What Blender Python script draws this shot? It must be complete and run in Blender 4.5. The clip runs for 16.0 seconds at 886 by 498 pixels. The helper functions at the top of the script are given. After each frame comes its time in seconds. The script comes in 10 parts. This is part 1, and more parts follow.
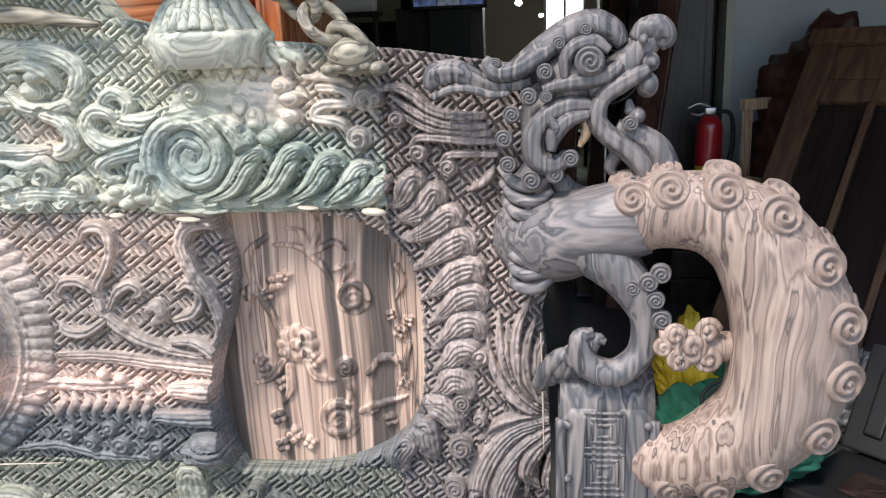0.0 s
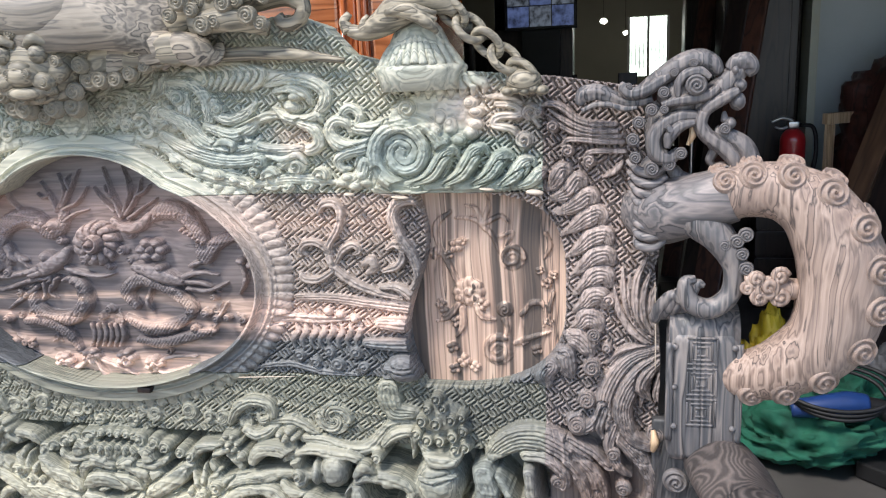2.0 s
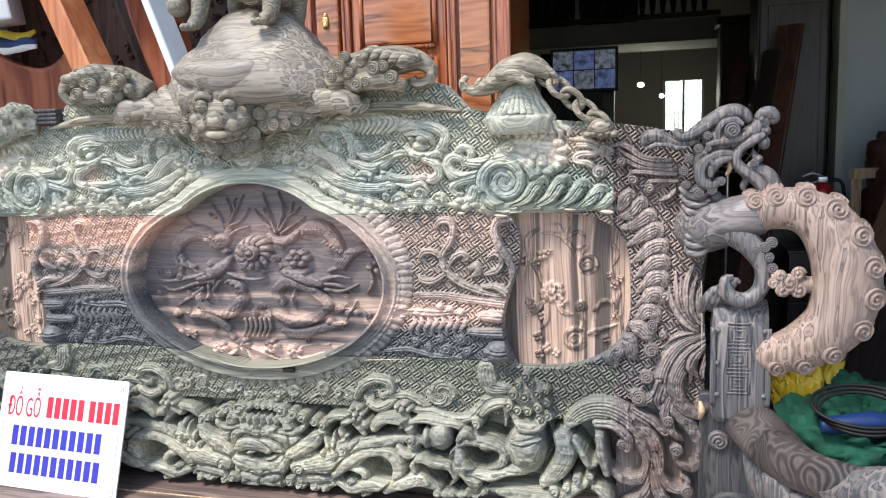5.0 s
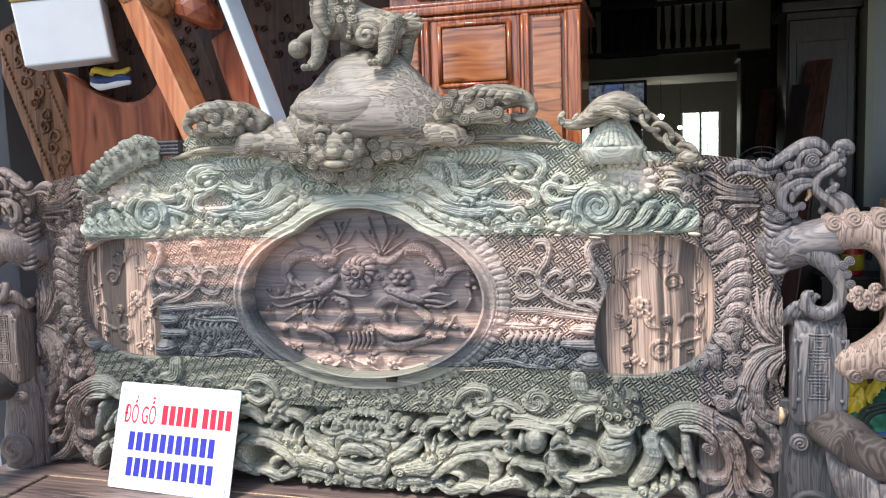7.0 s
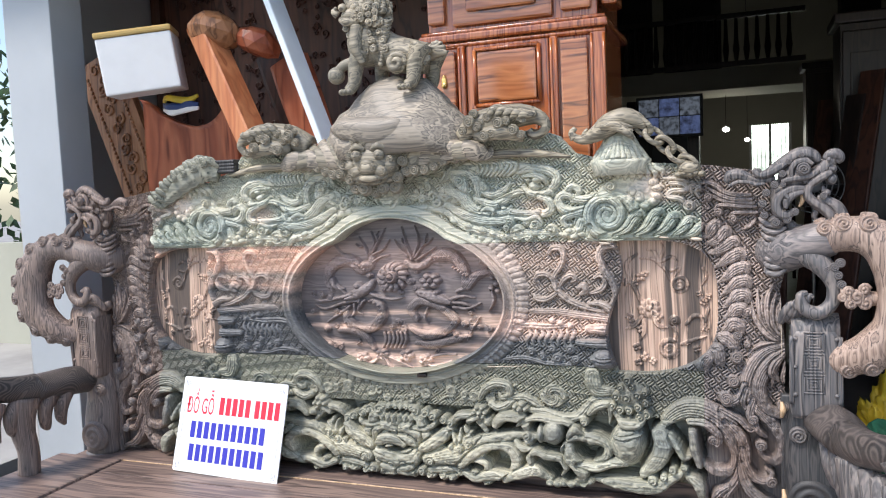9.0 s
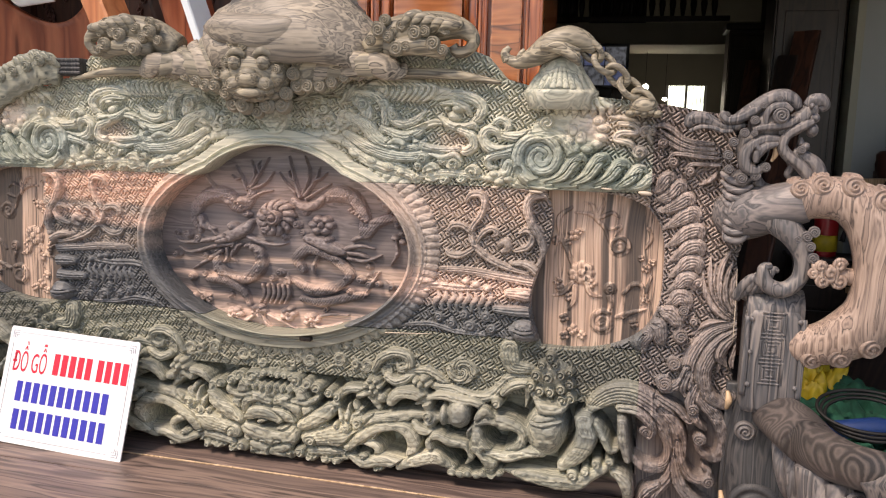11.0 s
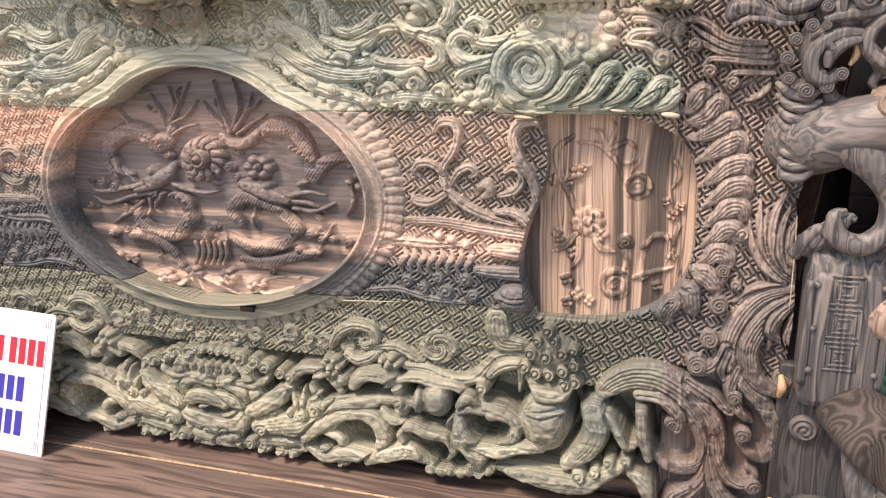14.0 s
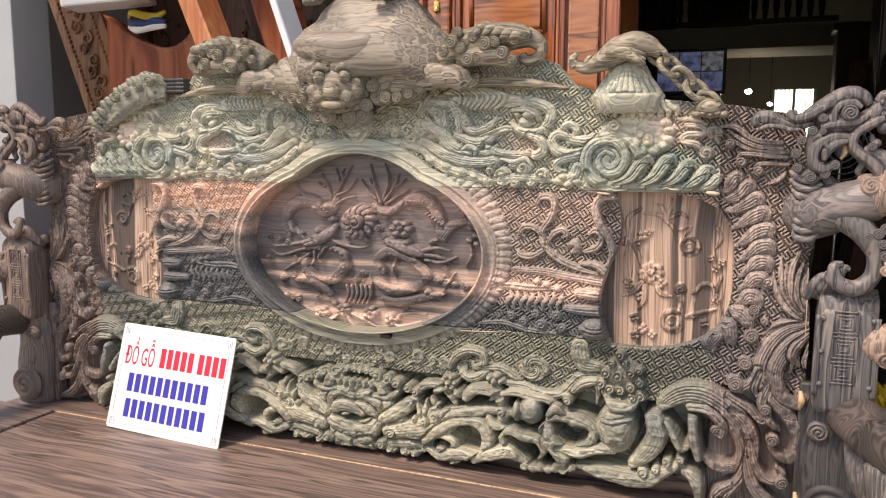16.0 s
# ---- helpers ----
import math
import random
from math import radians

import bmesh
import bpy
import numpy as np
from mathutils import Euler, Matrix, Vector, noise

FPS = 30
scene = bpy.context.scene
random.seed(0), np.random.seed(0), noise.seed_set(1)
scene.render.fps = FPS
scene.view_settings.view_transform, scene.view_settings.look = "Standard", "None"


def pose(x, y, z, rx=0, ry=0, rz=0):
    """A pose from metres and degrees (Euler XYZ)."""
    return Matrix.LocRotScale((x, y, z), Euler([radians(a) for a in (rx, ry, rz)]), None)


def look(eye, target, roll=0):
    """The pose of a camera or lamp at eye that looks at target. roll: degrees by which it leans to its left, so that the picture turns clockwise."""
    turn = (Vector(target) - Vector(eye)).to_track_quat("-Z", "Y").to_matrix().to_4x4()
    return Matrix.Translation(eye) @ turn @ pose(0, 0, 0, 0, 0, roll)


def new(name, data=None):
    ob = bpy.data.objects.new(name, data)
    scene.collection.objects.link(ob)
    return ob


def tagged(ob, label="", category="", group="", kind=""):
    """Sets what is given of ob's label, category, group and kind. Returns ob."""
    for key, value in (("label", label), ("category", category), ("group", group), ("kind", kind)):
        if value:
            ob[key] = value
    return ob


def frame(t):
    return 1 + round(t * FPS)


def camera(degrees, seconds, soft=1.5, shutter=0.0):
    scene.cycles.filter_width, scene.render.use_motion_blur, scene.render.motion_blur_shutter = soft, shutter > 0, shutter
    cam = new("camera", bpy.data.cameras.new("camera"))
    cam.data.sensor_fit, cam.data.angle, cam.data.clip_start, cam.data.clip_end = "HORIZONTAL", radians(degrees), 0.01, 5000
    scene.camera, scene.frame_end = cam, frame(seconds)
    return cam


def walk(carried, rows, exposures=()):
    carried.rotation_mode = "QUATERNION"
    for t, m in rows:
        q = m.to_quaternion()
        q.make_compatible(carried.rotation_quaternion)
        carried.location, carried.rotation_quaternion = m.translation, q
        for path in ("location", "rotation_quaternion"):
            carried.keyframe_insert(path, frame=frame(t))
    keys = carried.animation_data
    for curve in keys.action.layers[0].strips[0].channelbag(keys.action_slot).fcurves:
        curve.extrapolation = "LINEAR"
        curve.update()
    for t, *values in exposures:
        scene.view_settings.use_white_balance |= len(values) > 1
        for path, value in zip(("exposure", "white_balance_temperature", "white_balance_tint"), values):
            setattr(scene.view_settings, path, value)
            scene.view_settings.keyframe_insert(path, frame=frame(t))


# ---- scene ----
cam = camera(58.4, 16.0, soft=1.1)
PATH = [
    (0, (-0.011, -0.001, 1.377), (-0.269, 1.925, 0.904), -2.1),
    (0.5, (0.011, -0.158, 1.38), (-0.284, 1.77, 0.938), 0.2),
    (1, (0.069, -0.288, 1.394), (-0.361, 1.621, 0.982), 0.3),
    (1.5, (0.027, -0.354, 1.398), (-0.438, 1.545, 0.978), -1.4),
    (2, (-0.071, -0.408, 1.397), (-0.514, 1.495, 0.968), -2.4),
    (2.5, (-0.135, -0.462, 1.392), (-0.556, 1.44, 0.938), -2.3),
    (3, (-0.158, -0.513, 1.39), (-0.572, 1.393, 0.948), -2.1),
    (3.2, (-0.164, -0.524, 1.391), (-0.569, 1.385, 0.955), -2.0),
    (5.3, (-0.108, -0.893, 1.37), (-0.654, 1.012, 1.101), -2.3),
    (5.5, (-0.13, -0.912, 1.385), (-0.686, 0.989, 1.108), -2.6),
    (6, (-0.206, -0.985, 1.382), (-0.74, 0.925, 1.121), -3.0),
    (6.5, (-0.259, -1.041, 1.372), (-0.779, 0.874, 1.125), -2.4),
    (7, (-0.288, -1.093, 1.375), (-0.826, 0.822, 1.172), -1.8),
    (7.5, (-0.279, -1.124, 1.368), (-0.829, 0.795, 1.247), -1.5),
    (8, (-0.204, -1.175, 1.362), (-0.814, 0.728, 1.274), -1.8),
    (8.5, (-0.109, -1.23, 1.359), (-0.793, 0.645, 1.236), -2.0),
    (8.7, (-0.088, -1.243, 1.36), (-0.8, 0.621, 1.227), -2.5),
    (10.8, (-0.242, -0.934, 1.321), (-0.817, 0.959, 1.028), 1.3),
    (11, (-0.213, -0.848, 1.317), (-0.704, 1.069, 1.024), 1.5),
    (11.5, (-0.244, -0.711, 1.335), (-0.467, 1.235, 0.928), 0.9),
    (12, (-0.209, -0.534, 1.333), (-0.411, 1.405, 0.887), 0.1),
    (12.5, (-0.177, -0.424, 1.336), (-0.403, 1.493, 0.813), -0.2),
    (13, (-0.17, -0.38, 1.325), (-0.468, 1.515, 0.759), -1.0),
    (13.5, (-0.188, -0.384, 1.32), (-0.609, 1.488, 0.753), -1.1),
    (14, (-0.188, -0.397, 1.322), (-0.763, 1.447, 0.804), -0.8),
    (14.5, (-0.186, -0.457, 1.341), (-1.0, 1.322, 0.927), -0.8),
    (15, (-0.174, -0.59, 1.337), (-0.981, 1.206, 0.986), -0.2),
    (15.5, (-0.195, -0.769, 1.306), (-0.928, 1.067, 1.002), -0.5),
    (16, (-0.122, -0.907, 1.303), (-0.857, 0.934, 1.037), 0.3),
]
walk(cam, [(t, look(eye, target, roll)) for t, eye, target, roll in PATH],
     exposures=[(0.0, 1.12, 6500, 12), (8.7, 1.05, 6500, 12), (10.8, 0.80, 7950, 20), (13.0, 0.95, 7950, 20), (14.1, 0.95, 8150, 20), (15.0, 0.64, 8150, 20), (16.0, 0.82, 8150, 20)])

# ---- world and light ----
world = bpy.data.worlds.new("sky")
scene.world = world
world.use_nodes = True
wn = world.node_tree
sky = wn.nodes.new("ShaderNodeTexSky")
sky.sky_type = "NISHITA"
sky.sun_disc = False
sky.sun_elevation, sky.sun_rotation = radians(55), radians(216)
wn.links.new(sky.outputs[0], wn.nodes["Background"].inputs[0])
wn.nodes["Background"].inputs[1].default_value = 0.12
sun = new("sun", bpy.data.lights.new("sun", "SUN"))
sun.data.energy, sun.data.angle, sun.data.color = 2.0, radians(14), (1.0, 0.96, 0.9)
sun.matrix_world = look((-2.6, -3.6, 6.5), (0, 0, 0))

# ---- materials ----
def mat_base(name, rough=0.6, metal=0.0):
    m = bpy.data.materials.new(name)
    m.use_nodes = True
    nt = m.node_tree
    b = nt.nodes["Principled BSDF"]
    b.inputs["Roughness"].default_value, b.inputs["Metallic"].default_value = rough, metal
    return m, nt, b


def ramp_node(nt, stops, interp="LINEAR"):
    r = nt.nodes.new("ShaderNodeValToRGB")
    r.color_ramp.interpolation = interp
    e = r.color_ramp.elements
    while len(e) < len(stops):
        e.new(0.5)
    for el, (p, c) in zip(e, stops):
        el.position, el.color = p, (*c, 1)
    return r


def coords(nt, scale, rand=0.0):
    tc = nt.nodes.new("ShaderNodeTexCoord")
    mp = nt.nodes.new("ShaderNodeMapping")
    mp.inputs["Scale"].default_value = scale
    nt.links.new(tc.outputs["Object"], mp.inputs["Vector"])
    return tc, mp


def noise_node(nt, vec, scale, detail=3.0, rough=0.55, dist=0.0):
    n = nt.nodes.new("ShaderNodeTexNoise")
    n.inputs["Scale"].default_value, n.inputs["Detail"].default_value = scale, detail
    n.inputs["Roughness"].default_value, n.inputs["Distortion"].default_value = rough, dist
    if vec is not None:
        nt.links.new(vec, n.inputs["Vector"])
    return n


def mixed(nt, fac, a, b, mode="MIX"):
    m = nt.nodes.new("ShaderNodeMix")
    m.data_type, m.blend_type = "RGBA", mode
    for sock, v in ((m.inputs[0], fac), (m.inputs[6], a), (m.inputs[7], b)):
        if isinstance(v, bpy.types.NodeSocket):
            nt.links.new(v, sock)
        elif isinstance(v, tuple):
            sock.default_value = (*v, 1)
        else:
            sock.default_value = v
    return m.outputs[2]


def calc(nt, op, a, b=0.0):
    m = nt.nodes.new("ShaderNodeMath")
    m.operation = op
    for sock, v in zip(m.inputs, (a, b)):
        if isinstance(v, bpy.types.NodeSocket):
            nt.links.new(v, sock)
        else:
            sock.default_value = v
    return m.outputs[0]


def wood(name, axis, dark, mid, light, freq=34.0, rough=0.5, bands=None, slope=0.0, warm=None, fig=0.5, coat=0.0, bump=0.25, streak=0.0, heart=None, zones=(), yk=1.0):
    """Figured wood whose growth layers run along the axis; bands: sapwood and heartwood stripes by height."""
    m, nt, b = mat_base(name, rough)
    along = 1.1
    sc = {"x": (along, freq * yk, freq * 0.8), "z": (freq, freq * yk, along), "y": (freq, along, freq)}[axis]
    tc, mp = coords(nt, (1, 1, 1))
    warp = noise_node(nt, mp.outputs[0], 3.4, 2.0)
    sub = nt.nodes.new("ShaderNodeVectorMath")
    sub.operation = "SUBTRACT"
    nt.links.new(warp.outputs["Color"], sub.inputs[0])
    sub.inputs[1].default_value = (0.5, 0.5, 0.5)
    scl = nt.nodes.new("ShaderNodeVectorMath")
    scl.operation = "MULTIPLY_ADD"
    nt.links.new(sub.outputs[0], scl.inputs[0])
    scl.inputs[1].default_value = (0.0, 0.07 * fig, 0.07 * fig) if axis == "x" else (0.06 * fig, 0.06 * fig, 0.0)
    nt.links.new(mp.outputs[0], scl.inputs[2])
    st = nt.nodes.new("ShaderNodeMapping")
    st.inputs["Scale"].default_value = sc
    nt.links.new(scl.outputs[0], st.inputs["Vector"])
    n1 = noise_node(nt, st.outputs[0], 1.0, 2.5, 0.5)
    mix3 = lambda p, q, f: tuple(a_ * (1 - f) + b_ * f for a_, b_ in zip(p, q))
    md, ml = mix3(dark, mid, 0.45), mix3(mid, light, 0.5)
    r = ramp_node(nt, [(0.25, md), (0.33, mid), (0.40, ml), (0.44, md), (0.47, mid), (0.52, light), (0.555, ml), (0.58, dark), (0.60, mid), (0.66, ml), (0.72, md), (0.78, light)])
    nt.links.new(n1.outputs["Fac"], r.inputs[0])
    col = r.outputs[0]
    if bands:
        sep = nt.nodes.new("ShaderNodeSeparateXYZ")
        nt.links.new(tc.outputs["Object"], sep.inputs[0])
        bn = nt.nodes.new("ShaderNodeMapping")
        bn.inputs["Scale"].default_value = (1.6, 9, 9)
        nt.links.new(tc.outputs["Object"], bn.inputs["Vector"])
        wob = noise_node(nt, bn.outputs[0], 1.0, 4.0)
        v = calc(nt, "ADD", sep.outputs[2], calc(nt, "MULTIPLY", calc(nt, "ADD", sep.outputs[0], 0.55), slope))
        v = calc(nt, "ADD", v, calc(nt, "MULTIPLY", calc(nt, "SUBTRACT", wob.outputs["Fac"], 0.5), 0.10))
        lo, hi = bands[0]
        v = calc(nt, "DIVIDE", calc(nt, "SUBTRACT", v, lo), hi - lo)
        rb = ramp_node(nt, bands[1])
        nt.links.new(v, rb.inputs[0])
        g = nt.nodes.new("ShaderNodeRGBToBW")
        nt.links.new(col, g.inputs[0])
        k = calc(nt, "ADD", 0.45, calc(nt, "MULTIPLY", g.outputs[0], 0.58 / (sum(mid) / 3)))
        vm = nt.nodes.new("ShaderNodeVectorMath")
        vm.operation = "SCALE"
        nt.links.new(rb.outputs[0], vm.inputs[0])
        nt.links.new(k, vm.inputs["Scale"])
        col = vm.outputs[0]
    if warm:
        big = noise_node(nt, mp.outputs[0], 3.2, 3.0)
        rr = ramp_node(nt, [(0.42, (0, 0, 0)), (0.62, (1, 1, 1))])
        nt.links.new(big.outputs["Fac"], rr.inputs[0])
        col = mixed(nt, calc(nt, "MULTIPLY", rr.outputs[0], 0.55), col, warm)
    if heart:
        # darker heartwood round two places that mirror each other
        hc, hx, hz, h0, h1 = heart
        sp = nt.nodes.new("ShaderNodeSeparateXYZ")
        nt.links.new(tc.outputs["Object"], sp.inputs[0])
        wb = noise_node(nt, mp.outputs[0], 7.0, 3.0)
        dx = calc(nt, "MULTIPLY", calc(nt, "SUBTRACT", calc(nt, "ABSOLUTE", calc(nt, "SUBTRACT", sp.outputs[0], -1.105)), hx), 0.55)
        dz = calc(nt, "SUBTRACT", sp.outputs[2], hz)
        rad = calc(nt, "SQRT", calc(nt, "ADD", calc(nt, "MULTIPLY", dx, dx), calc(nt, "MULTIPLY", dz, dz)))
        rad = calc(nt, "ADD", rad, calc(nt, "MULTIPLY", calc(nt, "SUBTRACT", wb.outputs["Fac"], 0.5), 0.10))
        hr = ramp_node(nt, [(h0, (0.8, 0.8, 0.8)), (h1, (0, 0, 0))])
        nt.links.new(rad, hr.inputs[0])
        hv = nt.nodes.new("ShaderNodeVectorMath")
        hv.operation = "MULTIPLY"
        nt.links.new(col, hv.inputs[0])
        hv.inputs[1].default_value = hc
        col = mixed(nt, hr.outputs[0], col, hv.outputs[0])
    if zones:
        # patches of sapwood and heartwood, each round a place and its mirror image
        gz = nt.nodes.new("ShaderNodeRGBToBW")
        nt.links.new(r.outputs[0], gz.inputs[0])
        kz = calc(nt, "ADD", 0.40, calc(nt, "MULTIPLY", gz.outputs[0], 0.60 / (sum(mid) / 3)))
        sz = nt.nodes.new("ShaderNodeSeparateXYZ")
        nt.links.new(tc.outputs["Object"], sz.inputs[0])
        wz = noise_node(nt, mp.outputs[0], 16.0, 3.0)
        for zx, zz, rx, rz, zc in zones:
            ex = calc(nt, "DIVIDE", calc(nt, "SUBTRACT", calc(nt, "ABSOLUTE", calc(nt, "SUBTRACT", sz.outputs[0], -1.105)), zx), rx)
            ez = calc(nt, "DIVIDE", calc(nt, "SUBTRACT", sz.outputs[2], zz), rz)
            q = calc(nt, "SQRT", calc(nt, "ADD", calc(nt, "MULTIPLY", ex, ex), calc(nt, "MULTIPLY", ez, ez)))
            q = calc(nt, "ADD", q, calc(nt, "MULTIPLY", calc(nt, "SUBTRACT", wz.outputs["Fac"], 0.5), 1.1))
            zr = ramp_node(nt, [(0.5, (0.7, 0.7, 0.7)), (1.0, (0, 0, 0))])
            nt.links.new(q, zr.inputs[0])
            zv = nt.nodes.new("ShaderNodeVectorMath")
            zv.operation = "SCALE"
            zv.inputs[0].default_value = zc
            nt.links.new(kz, zv.inputs["Scale"])
            col = mixed(nt, zr.outputs[0], col, zv.outputs[0])
    if streak:
        big2 = nt.nodes.new("ShaderNodeMapping")
        big2.inputs["Scale"].default_value = tuple(v * 0.62 for v in sc[:2]) + (0.5,)
        nt.links.new(scl.outputs[0], big2.inputs["Vector"])
        sn = noise_node(nt, big2.outputs[0], 1.0, 2.0)
        sr = ramp_node(nt, [(0.50, (0, 0, 0)), (0.56, (1, 1, 1))])
        nt.links.new(sn.outputs["Fac"], sr.inputs[0])
        col = mixed(nt, calc(nt, "MULTIPLY", sr.outputs[0], 0.88), col, dark)
    fine = noise_node(nt, st.outputs[0], 4.5, 4.0, 0.65)
    col = mixed(nt, 0.5, col, mixed(nt, fine.outputs["Fac"], (0.12, 0.12, 0.12), (0.9, 0.89, 0.87)), "OVERLAY")
    nt.links.new(col, b.inputs["Base Color"])
    b.inputs["Coat Weight"].default_value, b.inputs["Coat Roughness"].default_value = coat, 0.12
    rv = nt.nodes.new("ShaderNodeMapRange")
    rv.inputs["To Min"].default_value, rv.inputs["To Max"].default_value = max(rough - 0.12, 0.05), rough + 0.15
    nt.links.new(fine.outputs["Fac"], rv.inputs["Value"])
    nt.links.new(rv.outputs[0], b.inputs["Roughness"])
    bp = nt.nodes.new("ShaderNodeBump")
    bp.inputs["Strength"].default_value, bp.inputs["Distance"].default_value = bump, 0.0015
    nt.links.new(calc(nt, "ADD", fine.outputs["Fac"], n1.outputs["Fac"]), bp.inputs["Height"])
    nt.links.new(bp.outputs[0], b.inputs["Normal"])
    return m


def swirl(name, dark, mid, light, scale=5.5, rings=62.0, rough=0.42):
    """Wood cut across its growth layers: closed rings like the lines of a map."""
    m, nt, b = mat_base(name, rough)
    tc, mp = coords(nt, (1, 1, 1))
    big = noise_node(nt, mp.outputs[0], scale, 1.5, 0.4, 0.4)
    fine = noise_node(nt, mp.outputs[0], scale * 22, 4.0, 0.6)
    v = calc(nt, "ADD", calc(nt, "MULTIPLY", big.outputs["Fac"], rings), calc(nt, "MULTIPLY", fine.outputs["Fac"], 0.35))
    r = ramp_node(nt, [(0.0, dark), (0.12, mid), (0.35, light), (0.55, mid), (0.68, dark), (1.0, dark)])
    nt.links.new(calc(nt, "FRACT", v), r.inputs[0])
    tint = noise_node(nt, mp.outputs[0], 6.0, 2.0)
    tr = ramp_node(nt, [(0.4, dark), (0.65, light)])
    nt.links.new(tint.outputs["Fac"], tr.inputs[0])
    col = mixed(nt, 0.35, r.outputs[0], tr.outputs[0])
    nt.links.new(col, b.inputs["Base Color"])
    bp = nt.nodes.new("ShaderNodeBump")
    bp.inputs["Strength"].default_value, bp.inputs["Distance"].default_value = 0.3, 0.0015
    nt.links.new(fine.outputs["Fac"], bp.inputs["Height"])
    nt.links.new(bp.outputs[0], b.inputs["Normal"])
    return m


def plain(name, color, rough=0.6, metal=0.0, var=0.12, scale=9.0, bump=0.1, emit=0.0, coat=0.0):
    m, nt, b = mat_base(name, rough, metal)
    tc, mp = coords(nt, (1, 1, 1))
    n = noise_node(nt, mp.outputs[0], scale, 5.0)
    n2 = noise_node(nt, mp.outputs[0], scale * 14, 3.0)
    dk = tuple(c * (1 - 2.2 * var) for c in color)
    lt = tuple(min(1, c * (1 + var)) for c in color)
    r = ramp_node(nt, [(0.3, dk), (0.55, color), (0.75, lt)])
    nt.links.new(n.outputs["Fac"], r.inputs[0])
    nt.links.new(r.outputs[0], b.inputs["Base Color"])
    bp = nt.nodes.new("ShaderNodeBump")
    bp.inputs["Strength"].default_value, bp.inputs["Distance"].default_value = bump, 0.002
    nt.links.new(n2.outputs["Fac"], bp.inputs["Height"])
    nt.links.new(bp.outputs[0], b.inputs["Normal"])
    b.inputs["Coat Weight"].default_value = coat
    if emit:
        b.inputs["Emission Color"].default_value = (*color, 1)
        b.inputs["Emission Strength"].default_value = emit
        if var > 0.3:
            nt.links.new(r.outputs[0], b.inputs["Emission Color"])
    return m


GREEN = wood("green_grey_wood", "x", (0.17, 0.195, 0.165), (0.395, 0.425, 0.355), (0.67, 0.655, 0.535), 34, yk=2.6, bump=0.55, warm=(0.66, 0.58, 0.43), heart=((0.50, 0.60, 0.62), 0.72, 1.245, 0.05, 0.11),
             zones=((0.80, 1.335, 0.10, 0.055, (0.62, 0.50, 0.41)), (0.885, 1.33, 0.05, 0.09, (0.24, 0.195, 0.175)), (0.445, 1.29, 0.06, 0.036, (0.60, 0.48, 0.39)), (0.62, 1.262, 0.11, 0.05, (0.25, 0.295, 0.27)), (0.30, 1.445, 0.30, 0.024, (0.68, 0.60, 0.43)), (0.36, 1.27, 0.12, 0.05, (0.26, 0.30, 0.27)), (0.10, 1.40, 0.10, 0.05, (0.33, 0.33, 0.25))))
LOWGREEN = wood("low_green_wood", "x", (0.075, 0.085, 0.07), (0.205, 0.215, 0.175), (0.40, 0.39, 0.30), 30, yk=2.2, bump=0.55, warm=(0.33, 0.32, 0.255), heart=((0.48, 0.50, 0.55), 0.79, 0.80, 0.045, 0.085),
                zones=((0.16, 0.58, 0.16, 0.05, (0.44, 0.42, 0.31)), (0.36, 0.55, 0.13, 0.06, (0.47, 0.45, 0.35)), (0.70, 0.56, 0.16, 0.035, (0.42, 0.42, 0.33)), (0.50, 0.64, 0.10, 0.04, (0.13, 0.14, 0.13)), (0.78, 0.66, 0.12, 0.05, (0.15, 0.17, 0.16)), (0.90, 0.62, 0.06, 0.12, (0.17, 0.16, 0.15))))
PINK, BLUE, PURP, TAN = (0.58, 0.42, 0.345), (0.135, 0.14, 0.14), (0.10, 0.085, 0.085), (0.31, 0.26, 0.225)
MIDW = wood("banded_wood", "x", (0.09, 0.078, 0.072), (0.28, 0.225, 0.19), (0.52, 0.40, 0.33), 40,
            bands=((0.80, 1.20), [(0.0, (0.18, 0.19, 0.17)), (0.1, BLUE), (0.3, BLUE), (0.37, PINK), (0.46, PINK), (0.55, TAN), (0.75, TAN), (0.88, (0.50, 0.385, 0.32)), (1.0, TAN)]), yk=2.2,
            zones=((0.665, 1.09, 0.035, 0.10, (0.12, 0.115, 0.115)), (0.655, 0.90, 0.05, 0.09, (0.13, 0.125, 0.125))))
MIDLEFT = wood("banded_wood_west", "x", (0.09, 0.078, 0.072), (0.28, 0.225, 0.19), (0.52, 0.40, 0.33), 40,
               bands=((0.80, 1.20), [(0.0, (0.16, 0.17, 0.15)), (0.1, (0.10, 0.105, 0.11)), (0.46, (0.10, 0.105, 0.11)), (0.54, TAN), (0.60, (0.14, 0.135, 0.13)), (0.66, PINK), (0.74, TAN), (0.80, (0.60, 0.40, 0.31)), (0.95, (0.60, 0.40, 0.31)), (1.0, TAN)]))
